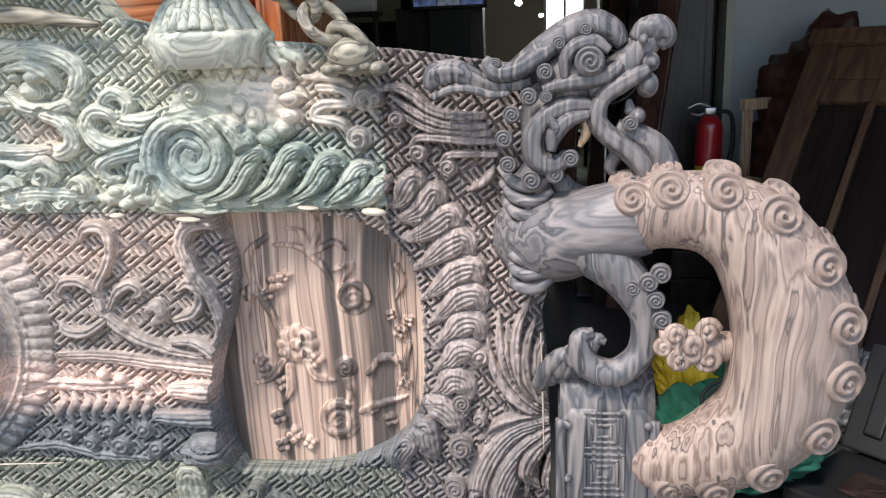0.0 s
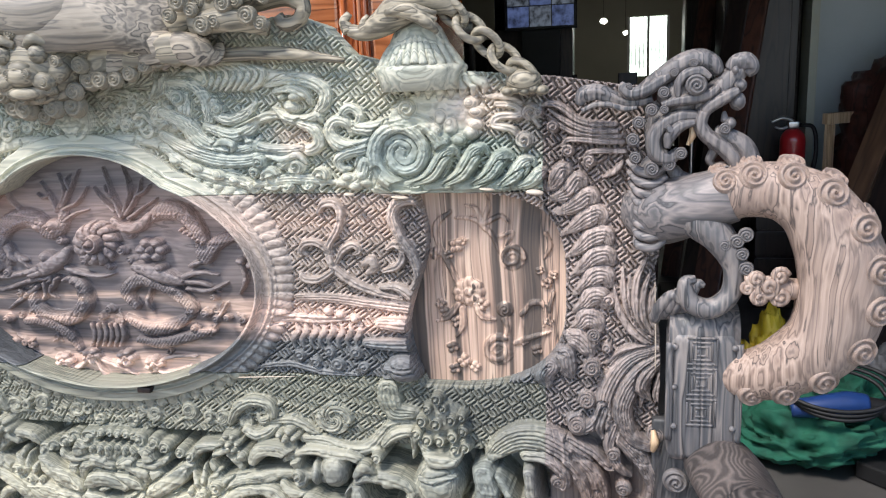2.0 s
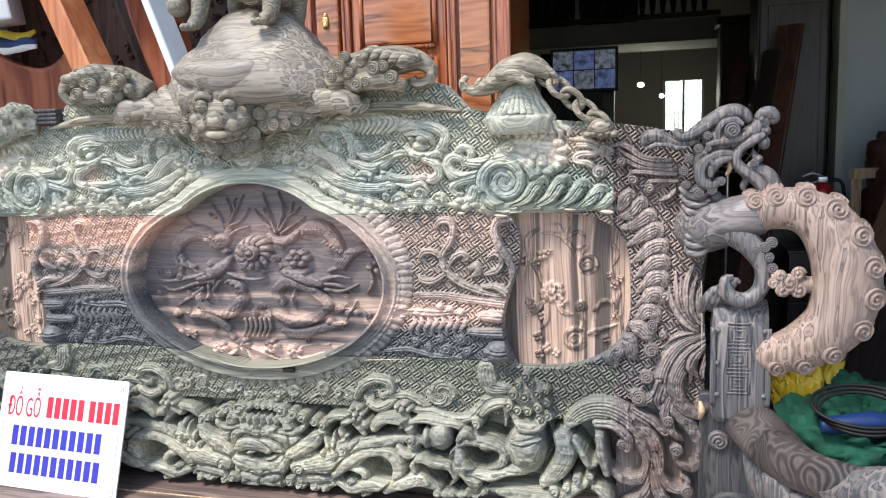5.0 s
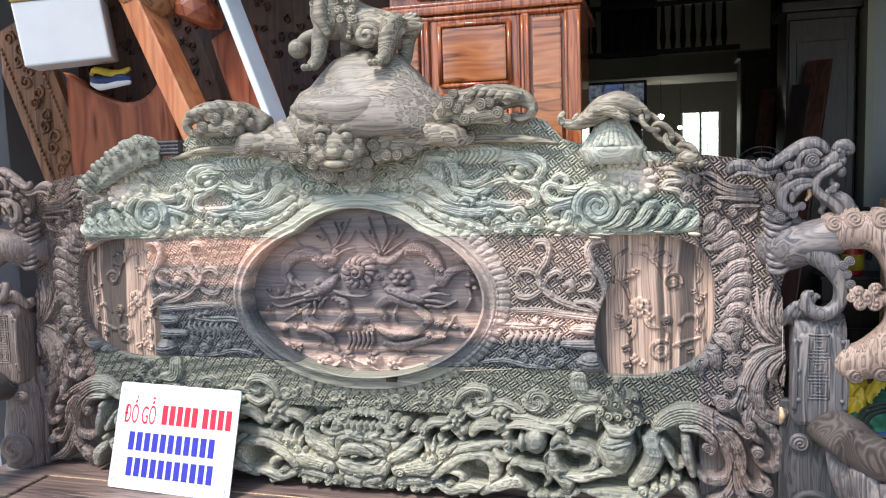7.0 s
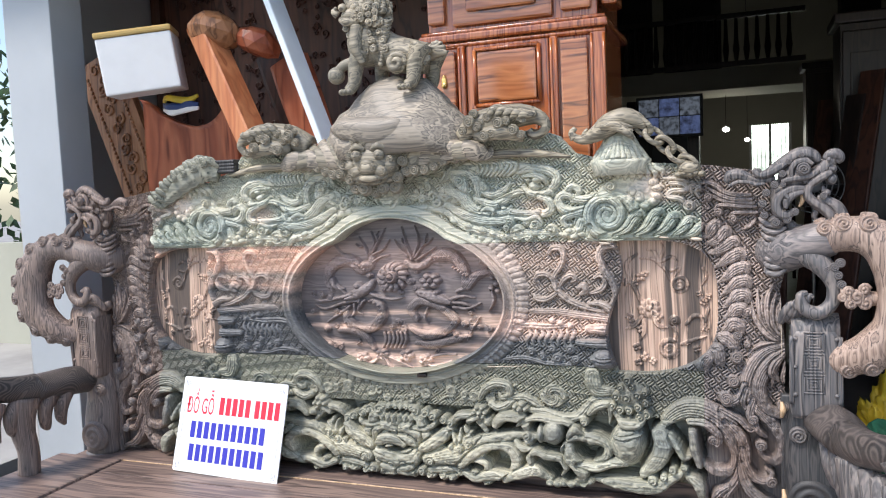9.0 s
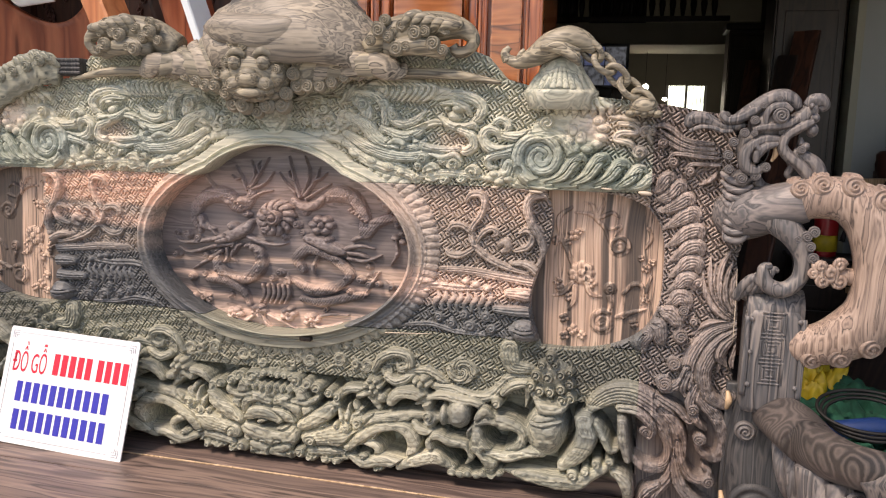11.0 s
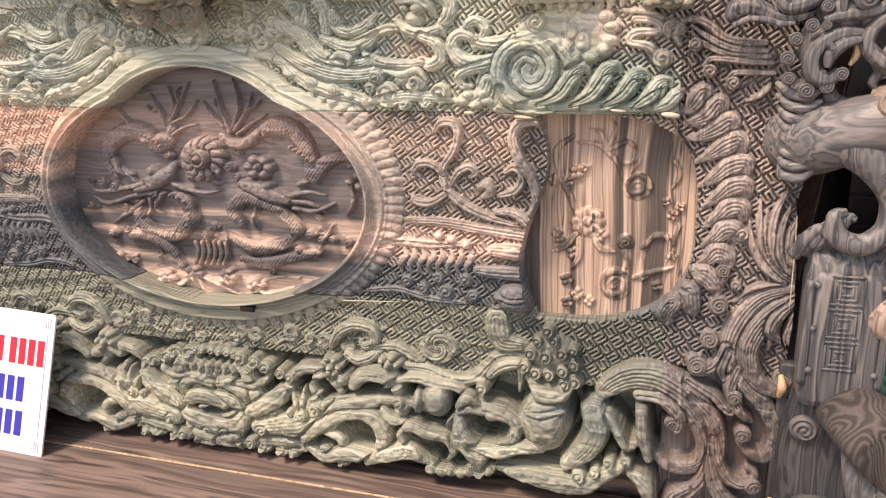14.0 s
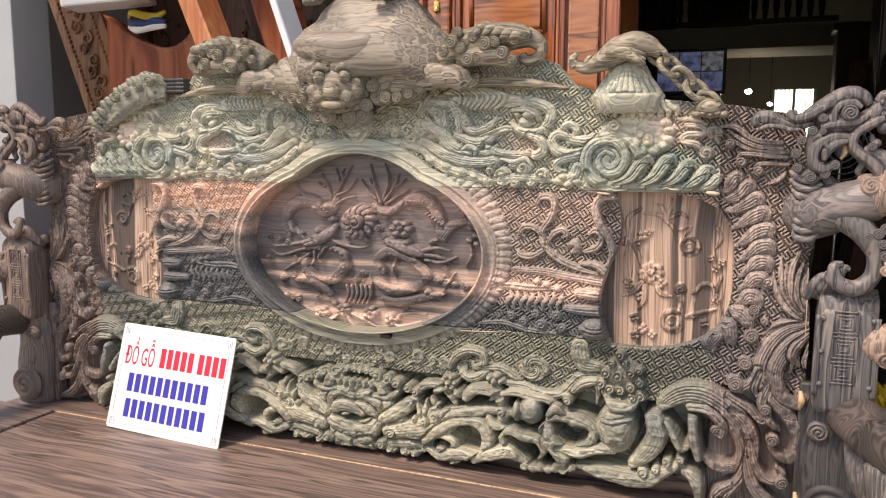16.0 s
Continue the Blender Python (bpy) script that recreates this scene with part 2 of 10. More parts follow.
OVALW = wood("dark_heart_wood", "x", (0.06, 0.05, 0.05), (0.15, 0.122, 0.118), (0.28, 0.21, 0.185), 46, yk=1.8,
             bands=((0.78, 1.28), [(0.05, PINK), (0.135, PINK), (0.16, PURP), (0.19, (0.46, 0.33, 0.27)), (0.22, PURP), (0.265, PURP), (0.29, (0.52, 0.37, 0.30)), (0.315, PURP), (0.35, (0.15, 0.13, 0.13)), (0.37, (0.50, 0.37, 0.30)), (0.40, PURP), (0.50, (0.19, 0.16, 0.155)), (0.62, (0.16, 0.135, 0.135)), (0.70, (0.34, 0.25, 0.22)), (0.80, (0.37, 0.265, 0.23)), (0.88, (0.15, 0.13, 0.13)), (1.0, (0.14, 0.12, 0.12))]))
INSETW = wood("striped_inset_wood", "z", (0.06, 0.05, 0.045), (0.46, 0.31, 0.235), (0.68, 0.50, 0.385), 46, fig=0.55, streak=0.5)
POSTW = wood("grey_brown_wood", "z", (0.07, 0.061, 0.058), (0.19, 0.16, 0.147), (0.36, 0.285, 0.25), 44, yk=1.6, bump=0.5, warm=(0.16, 0.158, 0.16), heart=((0.58, 0.62, 0.67), 1.13, 0.66, 0.04, 0.12),
             zones=((1.0, 1.05, 0.09, 0.24, (0.36, 0.285, 0.25)), (1.03, 1.27, 0.09, 0.06, (0.31, 0.255, 0.23)), (1.0, 0.62, 0.10, 0.10, (0.19, 0.135, 0.11))))
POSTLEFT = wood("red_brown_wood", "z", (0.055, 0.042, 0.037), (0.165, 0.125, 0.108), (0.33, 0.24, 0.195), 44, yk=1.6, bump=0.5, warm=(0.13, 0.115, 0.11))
ARMW = wood("pale_zebra_wood", "z", (0.06, 0.046, 0.042), (0.30, 0.212, 0.168), (0.48, 0.36, 0.29), 52, warm=(0.24, 0.19, 0.165), fig=1.1)
SLATE = wood("slate_wood", "z", (0.03, 0.031, 0.034), (0.105, 0.106, 0.112), (0.26, 0.228, 0.21), 40, warm=(0.16, 0.14, 0.135), fig=0.7)
TOPW = wood("pale_top_wood", "x", (0.06, 0.055, 0.043), (0.22, 0.195, 0.145), (0.45, 0.39, 0.285), 44, warm=(0.16, 0.155, 0.125), fig=0.8)
ARMREST = swirl("swirled_arm_wood", (0.028, 0.026, 0.026), (0.085, 0.074, 0.069), (0.17, 0.14, 0.125), rings=50.0)
DARKPOST = wood("dark_post_wood", "z", (0.014, 0.015, 0.018), (0.036, 0.039, 0.043), (0.085, 0.08, 0.079), 40, fig=1.4)
NECKW = wood("neck_wood", "x", (0.05, 0.05, 0.053), (0.14, 0.135, 0.138), (0.30, 0.26, 0.245), 34, warm=(0.20, 0.17, 0.16), fig=0.7)
MOUNDW = wood("ringed_mound_wood", "x", (0.045, 0.04, 0.035), (0.22, 0.19, 0.15), (0.46, 0.39, 0.30), 52, warm=(0.24, 0.22, 0.19), fig=1.0)
SEATW = wood("seat_wood", "x", (0.06, 0.045, 0.04), (0.16, 0.115, 0.10), (0.28, 0.2, 0.165), 22, rough=0.45)
CABW = wood("varnished_red_wood", "z", (0.13, 0.026, 0.008), (0.37, 0.088, 0.024), (0.55, 0.17, 0.05), 20, rough=0.2, coat=1.0, bump=0.08)
CABP = wood("varnished_panel_wood", "x", (0.12, 0.035, 0.012), (0.36, 0.11, 0.035), (0.52, 0.19, 0.07), 20, rough=0.2, coat=1.0, bump=0.08)
ORANGE = wood("orange_wood", "z", (0.32, 0.095, 0.034), (0.48, 0.165, 0.068), (0.57, 0.23, 0.10), 8, rough=0.5)
REDW = wood("red_wood", "z", (0.14, 0.03, 0.014), (0.34, 0.09, 0.042), (0.46, 0.15, 0.075), 7, rough=0.35)
# darker copy of the brown wood; the shade on the door is in its colour
DOORW = wood("shaded_brown_wood", "z", (0.045, 0.024, 0.014), (0.11, 0.055, 0.03), (0.17, 0.09, 0.048), 8, rough=0.5)
BROWNW = wood("brown_carved_wood", "z", (0.12, 0.05, 0.022), (0.30, 0.13, 0.055), (0.42, 0.20, 0.095), 12, rough=0.5)
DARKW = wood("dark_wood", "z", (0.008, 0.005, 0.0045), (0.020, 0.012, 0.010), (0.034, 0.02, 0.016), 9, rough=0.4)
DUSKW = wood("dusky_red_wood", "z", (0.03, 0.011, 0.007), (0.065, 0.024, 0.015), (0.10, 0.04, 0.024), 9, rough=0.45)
RAWW = wood("pale_raw_wood", "z", (0.30, 0.19, 0.10), (0.50, 0.34, 0.2), (0.6, 0.43, 0.27), 14)
WHITE = plain("white_paint", (0.72, 0.74, 0.74), 0.6, var=0.04, scale=2)
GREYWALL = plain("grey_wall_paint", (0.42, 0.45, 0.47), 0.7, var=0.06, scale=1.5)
CREAM = plain("cream_wall_paint", (0.42, 0.42, 0.34), 0.7, var=0.06, scale=1.2)
# white wall indoors, its shade mixed into a greyer paint
SHADEWALL = plain("shaded_white_wall", (0.40, 0.435, 0.435), 0.7, var=0.06, scale=1.5)
# near black: the gloom of the hall is put into this wall colour
DARKWALL = plain("hall_shade_wall", (0.036, 0.036, 0.031), 0.75, var=0.08, scale=1.2)
# indoor concrete, darkened in colour to stand for the shade under the roof
FLOORM = plain("shaded_concrete_floor", (0.07, 0.066, 0.062), 0.5, var=0.15, scale=2.5)
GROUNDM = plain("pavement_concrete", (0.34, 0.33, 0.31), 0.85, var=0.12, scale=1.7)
FOAM = plain("foam_box", (0.86, 0.86, 0.84), 0.55, var=0.02)
TAPE = plain("yellow_tape", (0.62, 0.42, 0.14), 0.3, var=0.05)
PALEBLUE = plain("pale_blue_board", (0.74, 0.82, 0.86), 0.5, var=0.03)
SIGNM = plain("sign_plastic", (0.86, 0.87, 0.88), 0.3, var=0.01)
REDINK = plain("red_ink", (0.72, 0.02, 0.05), 0.4, var=0.02)
BLUEINK = plain("blue_ink", (0.035, 0.035, 0.42), 0.4, var=0.02)
GREYINK = plain("grey_ink", (0.45, 0.45, 0.5), 0.4, var=0.02)
BRASS = plain("brass", (0.75, 0.52, 0.18), 0.3, 1.0, var=0.05)
EXTRED = plain("red_enamel", (0.42, 0.015, 0.02), 0.3, var=0.05, coat=0.5)
BLACKP = plain("black_plastic", (0.006, 0.006, 0.007), 0.6, var=0.15)
GREENC = plain("green_cloth", (0.005, 0.085, 0.05), 0.85, var=0.2, scale=14, bump=0.4)
BLUEC = plain("blue_plastic", (0.010, 0.04, 0.16), 0.45, var=0.1)
YELLOWC = plain("yellow_bag", (0.60, 0.44, 0.03), 0.5, var=0.15, scale=14)
GREYBAG = plain("grey_bag", (0.17, 0.17, 0.175), 0.5, var=0.15)
STEEL = plain("steel", (0.5, 0.5, 0.5), 0.3, 1.0)
LAMPM = plain("lamp_glow", (1.0, 0.95, 0.85), 0.5, emit=14.0, var=0.0)
# emits light itself, in place of a daylit yard
DAYM = plain("glowing_backdrop", (0.75, 0.9, 0.8), 0.8, emit=1.7, var=0.34, scale=2.6)
LEAFM = plain("leaves", (0.06, 0.11, 0.04), 0.6, var=0.3)

# ---- mesh helpers ----
def empty(name, at=(0, 0, 0), **tags):
    e = new(name)
    e.location = at
    return tagged(e, **tags)


def link_mesh(name, me, material, parent=None, label="", smooth=True):
    if material is not None and not me.materials:
        me.materials.append(material)
    if smooth:
        me.shade_smooth()
    ob = new(name, me)
    if parent is not None:
        ob.parent = parent
        ob.matrix_parent_inverse = parent.matrix_world.inverted() if parent.parent is None else Matrix.Identity(4)
        if parent.parent is None:
            ob.matrix_parent_inverse = Matrix.Translation(-Vector(parent.location))
    if label:
        ob["label"] = label
    return ob


def part(name, bm, material, parent=None, label="", smooth=True):
    me = bpy.data.meshes.new(name)
    bm.normal_update()
    bm.to_mesh(me)
    bm.free()
    return link_mesh(name, me, material, parent, label, smooth)


def spline(pts, n=24):
    p = np.array(pts, float)
    if len(p) == 2:
        s = np.linspace(0, 1, n)[:, None]
        return p[0] * (1 - s) + p[1] * s
    p = np.vstack([2 * p[0] - p[1], p, 2 * p[-1] - p[-2]])
    u = np.linspace(0, len(p) - 3 - 1e-6, n)
    i = u.astype(int)
    f = (u - i)[:, None]
    a, b, c, d = p[i], p[i + 1], p[i + 2], p[i + 3]
    return 0.5 * (2 * b + (c - a) * f + (2 * a - 5 * b + 4 * c - d) * f ** 2 + (3 * b - a - 3 * c + d) * f ** 3)


def sweep(bm, pts, radii, seg=12, flat=1.0, flute=(0, 0.0), rib=(0, 0.0), n=None):
    """A tube along a curve, with radii that change, flattened in y, fluted or ribbed."""
    n = n or max(8, 6 * len(pts))
    c = spline(pts, n)
    r = np.interp(np.linspace(0, 1, n), np.linspace(0, 1, len(radii)), radii)
    tan = np.gradient(c, axis=0)
    tan /= np.linalg.norm(tan, axis=1)[:, None] + 1e-9
    ref = np.array([0.0, 1.0, 0.0])
    rows = []
    for k in range(n):
        t = tan[k]
        side = np.cross(t, ref)
        if np.linalg.norm(side) < 0.2:
            side = np.cross(t, [0.0, 0.0, 1.0])
        side /= np.linalg.norm(side)
        up = np.cross(side, t)
        row = []
        for q in range(seg):
            a = 2 * math.pi * q / seg
            rr = r[k] * (1 + flute[1] * math.cos(flute[0] * a) + rib[1] * math.cos(rib[0] * 2 * math.pi * k / n))
            row.append(bm.verts.new(c[k] + side * rr * math.cos(a) + up * rr * flat * math.sin(a)))
        rows.append(row)
    for A, B in zip(rows, rows[1:]):
        for q in range(seg):
            bm.faces.new((A[q], A[(q + 1) % seg], B[(q + 1) % seg], B[q]))
    bm.faces.new(rows[0][::-1])
    bm.faces.new(rows[-1])


def ball(bm, c, r, sub=2, rot=(0, 0, 0)):
    r = (r, r, r) if not isinstance(r, tuple) else r
    bmesh.ops.create_icosphere(bm, subdivisions=sub, radius=1.0,
                               matrix=Matrix.LocRotScale(c, Euler([radians(a) for a in rot]), r))


def box(bm, lo, hi, bevel=0.0, m=None):
    lo, hi = Vector(lo), Vector(hi)
    mat = Matrix.LocRotScale((lo + hi) / 2, None, hi - lo)
    g = bmesh.ops.create_cube(bm, size=1.0, matrix=(m @ mat) if m is not None else mat)
    if bevel:
        es = list({e for v in g["verts"] for e in v.link_edges})
        bmesh.ops.bevel(bm, geom=es, offset=bevel, segments=2, affect="EDGES", profile=0.6)


def one_box(name, lo, hi, material, parent=None, label="", bevel=0.004, m=None):
    bm = bmesh.new()
    box(bm, lo, hi, bevel, m)
    return part(name, bm, material, parent, label, smooth=False)


def spiral_pts(cx, cz, R, turns, a0, d=1, n=40, end=0.12):
    s = np.linspace(0, 1, n)
    a = a0 + d * s * turns * 2 * math.pi
    r = R * (1 - s * (1 - end))
    return np.stack([cx + r * np.cos(a), cz + r * np.sin(a)], 1)

# ---- carved relief ----
C, YB, STEP = -1.105, 0.955, 0.0015
XS = np.arange(C - 1.108, C + 1.108 + STEP / 2, STEP)
ZS = np.arange(0.452, 1.515, STEP)
GX, GZ = np.meshgrid(XS, ZS)
DX = np.abs(GX - C)
ORN = np.zeros_like(GX)
rng = random.Random(7)


def window(x0, x1, z0, z1):
    i0, i1 = np.searchsorted(XS, [x0, x1])
    k0, k1 = np.searchsorted(ZS, [z0, z1])
    return slice(k0, k1), slice(i0, i1)


def carve(pts, r, h, groove=0.0, ng=3, both=True, scales=0.0):
    """Raises a rounded strand along a curve given as (distance from the middle, height)."""
    pts = np.asarray(pts, float)
    n = len(pts)
    rr = np.interp(np.linspace(0, 1, n), np.linspace(0, 1, len(r)), r)
    for s in ((1, -1) if both else (1,)):
        px, pz = C + s * pts[:, 0], pts[:, 1]
        m = rr.max() + 0.003
        w = window(px.min() - m, px.max() + m, pz.min() - m, pz.max() + m)
        X, Z = GX[w], GZ[w]
        if X.size == 0:
            continue
        best = np.full(X.shape, 9.0)
        br = np.zeros(X.shape)
        for k in range(n - 1):
            dx, dz = px[k + 1] - px[k], pz[k + 1] - pz[k]
            L = dx * dx + dz * dz + 1e-12
            t = np.clip(((X - px[k]) * dx + (Z - pz[k]) * dz) / L, 0, 1)
            R = rr[k] + (rr[k + 1] - rr[k]) * t
            q = np.hypot(X - px[k] - t * dx, Z - pz[k] - t * dz) / R
            m2 = q < best
            best = np.where(m2, q, best)
            br = np.where(m2, R, br)
        ins = best < 1
        hh = h * (br / rr.max()) ** 0.6 * np.sqrt(np.clip(1 - best ** 3.4, 0, 1))
        if groove:
            k_ = max(1, min(ng, int(rr.max() / 0.0052)))
            hh = hh - groove * 1.7 * np.abs(np.cos(best * math.pi * k_)) ** 3 * (1 - best * 0.5)
        if scales:
            hh = hh + scales * (np.abs(np.sin((X + 0.8 * Z) * 430) * np.sin((X - 0.8 * Z) * 430)) - 0.4)
        ORN[w] = np.where(ins, np.maximum(ORN[w] * 0.6, hh), ORN[w])


def curve(pts, r, h, n=22, **k):
    carve(spline(pts, n), r, h, **k)


def volute(cx, cz, R, turns, a0, d, r, h, **k):
    carve(spiral_pts(cx, cz, R, turns, a0, d, int(14 * turns) + 8), (r, r * 0.45), h, **k)


def dome(cx, cz, rx, rz, h, both=True, ang=0.0, rib=0.0):
    for s in ((1, -1) if both else (1,)):
        x0 = C + s * cx
        m = max(rx, rz)
        w = window(x0 - m, x0 + m, cz - m, cz + m)
        X, Z = (GX[w] - x0) * s, GZ[w] - cz
        u = (X * math.cos(ang) + Z * math.sin(ang)) / rx
        v = (-X * math.sin(ang) + Z * math.cos(ang)) / rz
        q = u * u + v * v
        hh = h * np.sqrt(np.clip(1 - q, 0, 1))
        if rib:
            hh = hh - rib * (np.abs(v) < 0.13) * (q < 0.8) - rib * 0.5 * (np.cos(v * 12) > 0.6) * (q < 0.85)
        ORN[w] = np.maximum(ORN[w], hh)


def coil(cx, cz, R, h, d=1, both=True, turns=1.7):
    """A snail-shaped boss with a spiral groove."""
    for s in ((1, -1) if both else (1,)):
        x0 = C + s * cx
        w = window(x0 - R, x0 + R, cz - R, cz + R)
        X, Z = (GX[w] - x0) * s / R, (GZ[w] - cz) / R
        q = np.hypot(X, Z)
        g = np.cos(2 * math.pi * (turns * q - d * np.arctan2(Z, X) / (2 * math.pi)))
        hh = h * np.sqrt(np.clip(1 - 0.75 * q * q, 0, 1)) * (0.83 + 0.17 * g)
        ORN[w] = np.where(q < 1, np.maximum(ORN[w] * 0.8, hh), ORN[w])


def scrolls(count, x0, x1, z0, z1, rmin, rmax, h, keep=0.35, both=True, grow=0.0):
    """Fills a field of the board with small cloud scrolls and tendrils where it is still bare."""
    for _ in range(count):
        x, z, R = rng.uniform(x0, x1), rng.uniform(z0, z1), rng.uniform(rmin, rmax)
        w = window(C + x - R, C + x + R, z - R, z + R)
        if ORN[w].size == 0 or (ORN[w] > 0.004).mean() > keep:
            continue
        a, d = rng.uniform(0, 6.28), rng.choice((-1, 1))
        sp = spiral_pts(x, z, R, rng.uniform(1.1, 1.7), a, d, 26)
        tail = sp[0] + np.array([math.cos(a + d * 1.9 + 3.14), math.sin(a + d * 1.9 + 3.14)]) * R * rng.uniform(1.2, 2.4)
        bend = sp[0] + np.array([math.cos(a - d * 1.5), math.sin(a - d * 1.5)]) * R * 0.8
        carve(np.vstack([spline([tail, bend, sp[0]], 8)[:-1], sp]), (R * 0.12, R * 0.36, R * 0.34, R * 0.2), h * rng.uniform(0.7, 1.2), groove=h * 0.12, both=both)
        if rng.random() < 0.6:
            dome(x + rng.uniform(-1.6, 1.6) * R, z + rng.uniform(-1.4, 1.4) * R, R * 0.4, R * 0.4, h, both=both)


# shapes of the openings and of the outline
def oval(a, b, grow=0.0):
    low = ((GX - C) / (a + grow)) ** 2 + ((GZ - 1.022) / (b - 0.020 + grow)) ** 2
    top = ((GX - C) / (a * 0.70 + grow)) ** 2 + ((GZ - 1.070) / (b - 0.034 + grow)) ** 2
    return np.minimum(low, top)


INNER, OUTER = oval(0.350, 0.236), oval(0.350, 0.236, 0.042)
u = (DX - 0.70) / np.where(DX > 0.70, 0.236, 0.30)
EDGE = 0.665 - 0.022 * np.sin((GZ - 0.84) / 0.36 * 2 * math.pi)
SQ = np.where(GZ > 1.008, 3.5, 2.5)
SUP = np.abs(u) ** SQ + np.abs((GZ - 1.008) / 0.184) ** (SQ + 0.3)
INSET = (SUP < 1) & (DX > EDGE)
TOPZ = np.interp(DX, [0, 0.27, 0.46, 0.52, 0.565, 0.62, 0.66, 0.74, 0.88, 0.92, 1.03, 1.12],
                 [1.50, 1.50, 1.512, 1.49, 1.44, 1.425, 1.41, 1.405, 1.392, 1.388, 1.37, 1.36])
BOTZ = 0.468 + 0.012 * np.abs(np.sin(DX * 21)) + 0.006 * np.sin(DX * 57)
RIGHT = np.interp(GZ, [0.45, 0.56, 0.62, 0.75, 0.80, 0.88, 0.99, 1.06, 1.12, 1.22, 1.30, 1.40],
                  [1.102, 1.102, 1.098, 1.102, 1.098, 1.10, 1.095, 1.088, 1.105, 1.10, 1.07, 1.06])
SOLID = (GZ < TOPZ) & (GZ > BOTZ) & (DX < RIGHT)

# rim of the oval, with beads outside it
RT = np.clip((INNER - 1) / 0.24, 0, 1)
RIMH = np.where((INNER > 1) & (OUTER < 1), 0.016 + 0.019 * np.exp(-((RT - 0.20) / 0.17) ** 2) + 0.006 * np.exp(-((RT - 0.85) / 0.12) ** 2), 0.0)
for k in range(-15, 16):
    a = k * 0.062 * 1.0
    if abs(a) < 0.9:
        dome(0.401 * math.cos(a), 1.032 + 0.268 * math.sin(a), 0.026, 0.0145, 0.020, both=False, ang=a)
for k in range(-11, 12):
    dome(0.027 * k, 1.03 - 0.275 * math.sqrt(max(0, 1 - (0.027 * k / 0.41) ** 2)), 0.012, 0.015, 0.010, both=False)

# middle: S scrolls with side curls and the stepped bracket beside the inset
curve([(0.43, 0.994), (0.502, 0.994), (0.565, 0.987), (0.628, 0.981), (0.668, 0.975)], (0.008124, 0.01056, 0.01137, 0.013, 0.01137), 0.013, groove=0.0022, ng=4, n=38)
curve([(0.484, 1.158), (0.497, 1.174), (0.519, 1.175), (0.529, 1.157), (0.52, 1.126), (0.501, 1.097), (0.503, 1.065), (0.533, 1.034), (0.581, 1.011), (0.638, 0.997)], (0.004724, 0.008661, 0.01024, 0.009449, 0.007874, 0.007087, 0.008661, 0.01024, 0.008661, 0.004724), 0.024, groove=0.002, ng=2, n=68)
curve([(0.501, 1.083), (0.481, 1.1), (0.457, 1.101), (0.445, 1.087), (0.455, 1.079)], (0.005512, 0.008661, 0.008661, 0.007087, 0.003937), 0.02, groove=0.002, ng=2, n=38)
curve([(0.512, 1.062), (0.528, 1.087), (0.549, 1.098), (0.56, 1.087), (0.548, 1.08)], (0.004574, 0.007624, 0.008386, 0.006862, 0.003812), 0.02, groove=0.002, ng=2, n=38)
curve([(0.507, 1.048), (0.475, 1.03), (0.448, 1.032), (0.44, 1.044)], (0.005687, 0.008936, 0.008124, 0.004062), 0.019, groove=0.002, ng=2, n=32)
curve([(0.567, 1.06), (0.582, 1.069), (0.587, 1.055), (0.575, 1.046)], (0.006299, 0.01024, 0.009449, 0.006299), 0.02, n=32)
curve([(0.605, 1.049), (0.634, 1.06), (0.645, 1.085), (0.63, 1.1), (0.613, 1.091)], (0.005425, 0.008525, 0.01008, 0.008525, 0.00465), 0.022, groove=0.002, ng=2, n=38)
curve([(0.69, 1.178), (0.659, 1.183), (0.637, 1.174), (0.628, 1.151), (0.639, 1.116), (0.661, 1.082), (0.671, 1.045), (0.66, 1.017), (0.638, 1.004)], (0.00975, 0.012, 0.012, 0.01125, 0.01125, 0.0105, 0.00975, 0.009, 0.00525), 0.032, groove=0.0022, ng=3, n=62)
curve([(0.598, 1.019), (0.629, 1.019), (0.656, 1.004), (0.67, 0.982)], (0.005512, 0.009449, 0.01181, 0.009449), 0.03, groove=0.002, ng=2, n=32)
curve([(0.592, 0.948), (0.628, 0.947), (0.668, 0.945)], (0.01137, 0.01625, 0.01462), 0.028, groove=0.002, ng=2, n=26)
curve([(0.563, 0.908), (0.611, 0.907), (0.664, 0.909)], (0.0099, 0.01485, 0.01485), 0.024, groove=0.002, ng=2, n=26)
dome(0.635, 0.861, 0.0368, 0.0306, 0.044)
curve([(0.6, 0.865), (0.635, 0.861), (0.671, 0.866)], (0.004123, 0.006597, 0.004123), 0.047, n=26)
curve([(0.601, 0.821), (0.603, 0.797), (0.614, 0.775), (0.653, 0.772)], (0.02274, 0.02624, 0.02274, 0.01224), 0.03, groove=0.0022, ng=3, n=32)
curve([(0.421, 0.94), (0.424, 0.926), (0.413, 0.909), (0.416, 0.891)], (0.0034, 0.0068, 0.00595, 0.00255), 0.012, n=32)
curve([(0.44, 0.94), (0.442, 0.927), (0.431, 0.91), (0.435, 0.891)], (0.0034, 0.0068, 0.00595, 0.00255), 0.012, n=32)
curve([(0.458, 0.94), (0.461, 0.927), (0.45, 0.91), (0.454, 0.892)], (0.0034, 0.0068, 0.00595, 0.00255), 0.012, n=32)
curve([(0.476, 0.941), (0.479, 0.928), (0.468, 0.911), (0.472, 0.892)], (0.00335, 0.006699, 0.005862, 0.002512), 0.012, n=32)
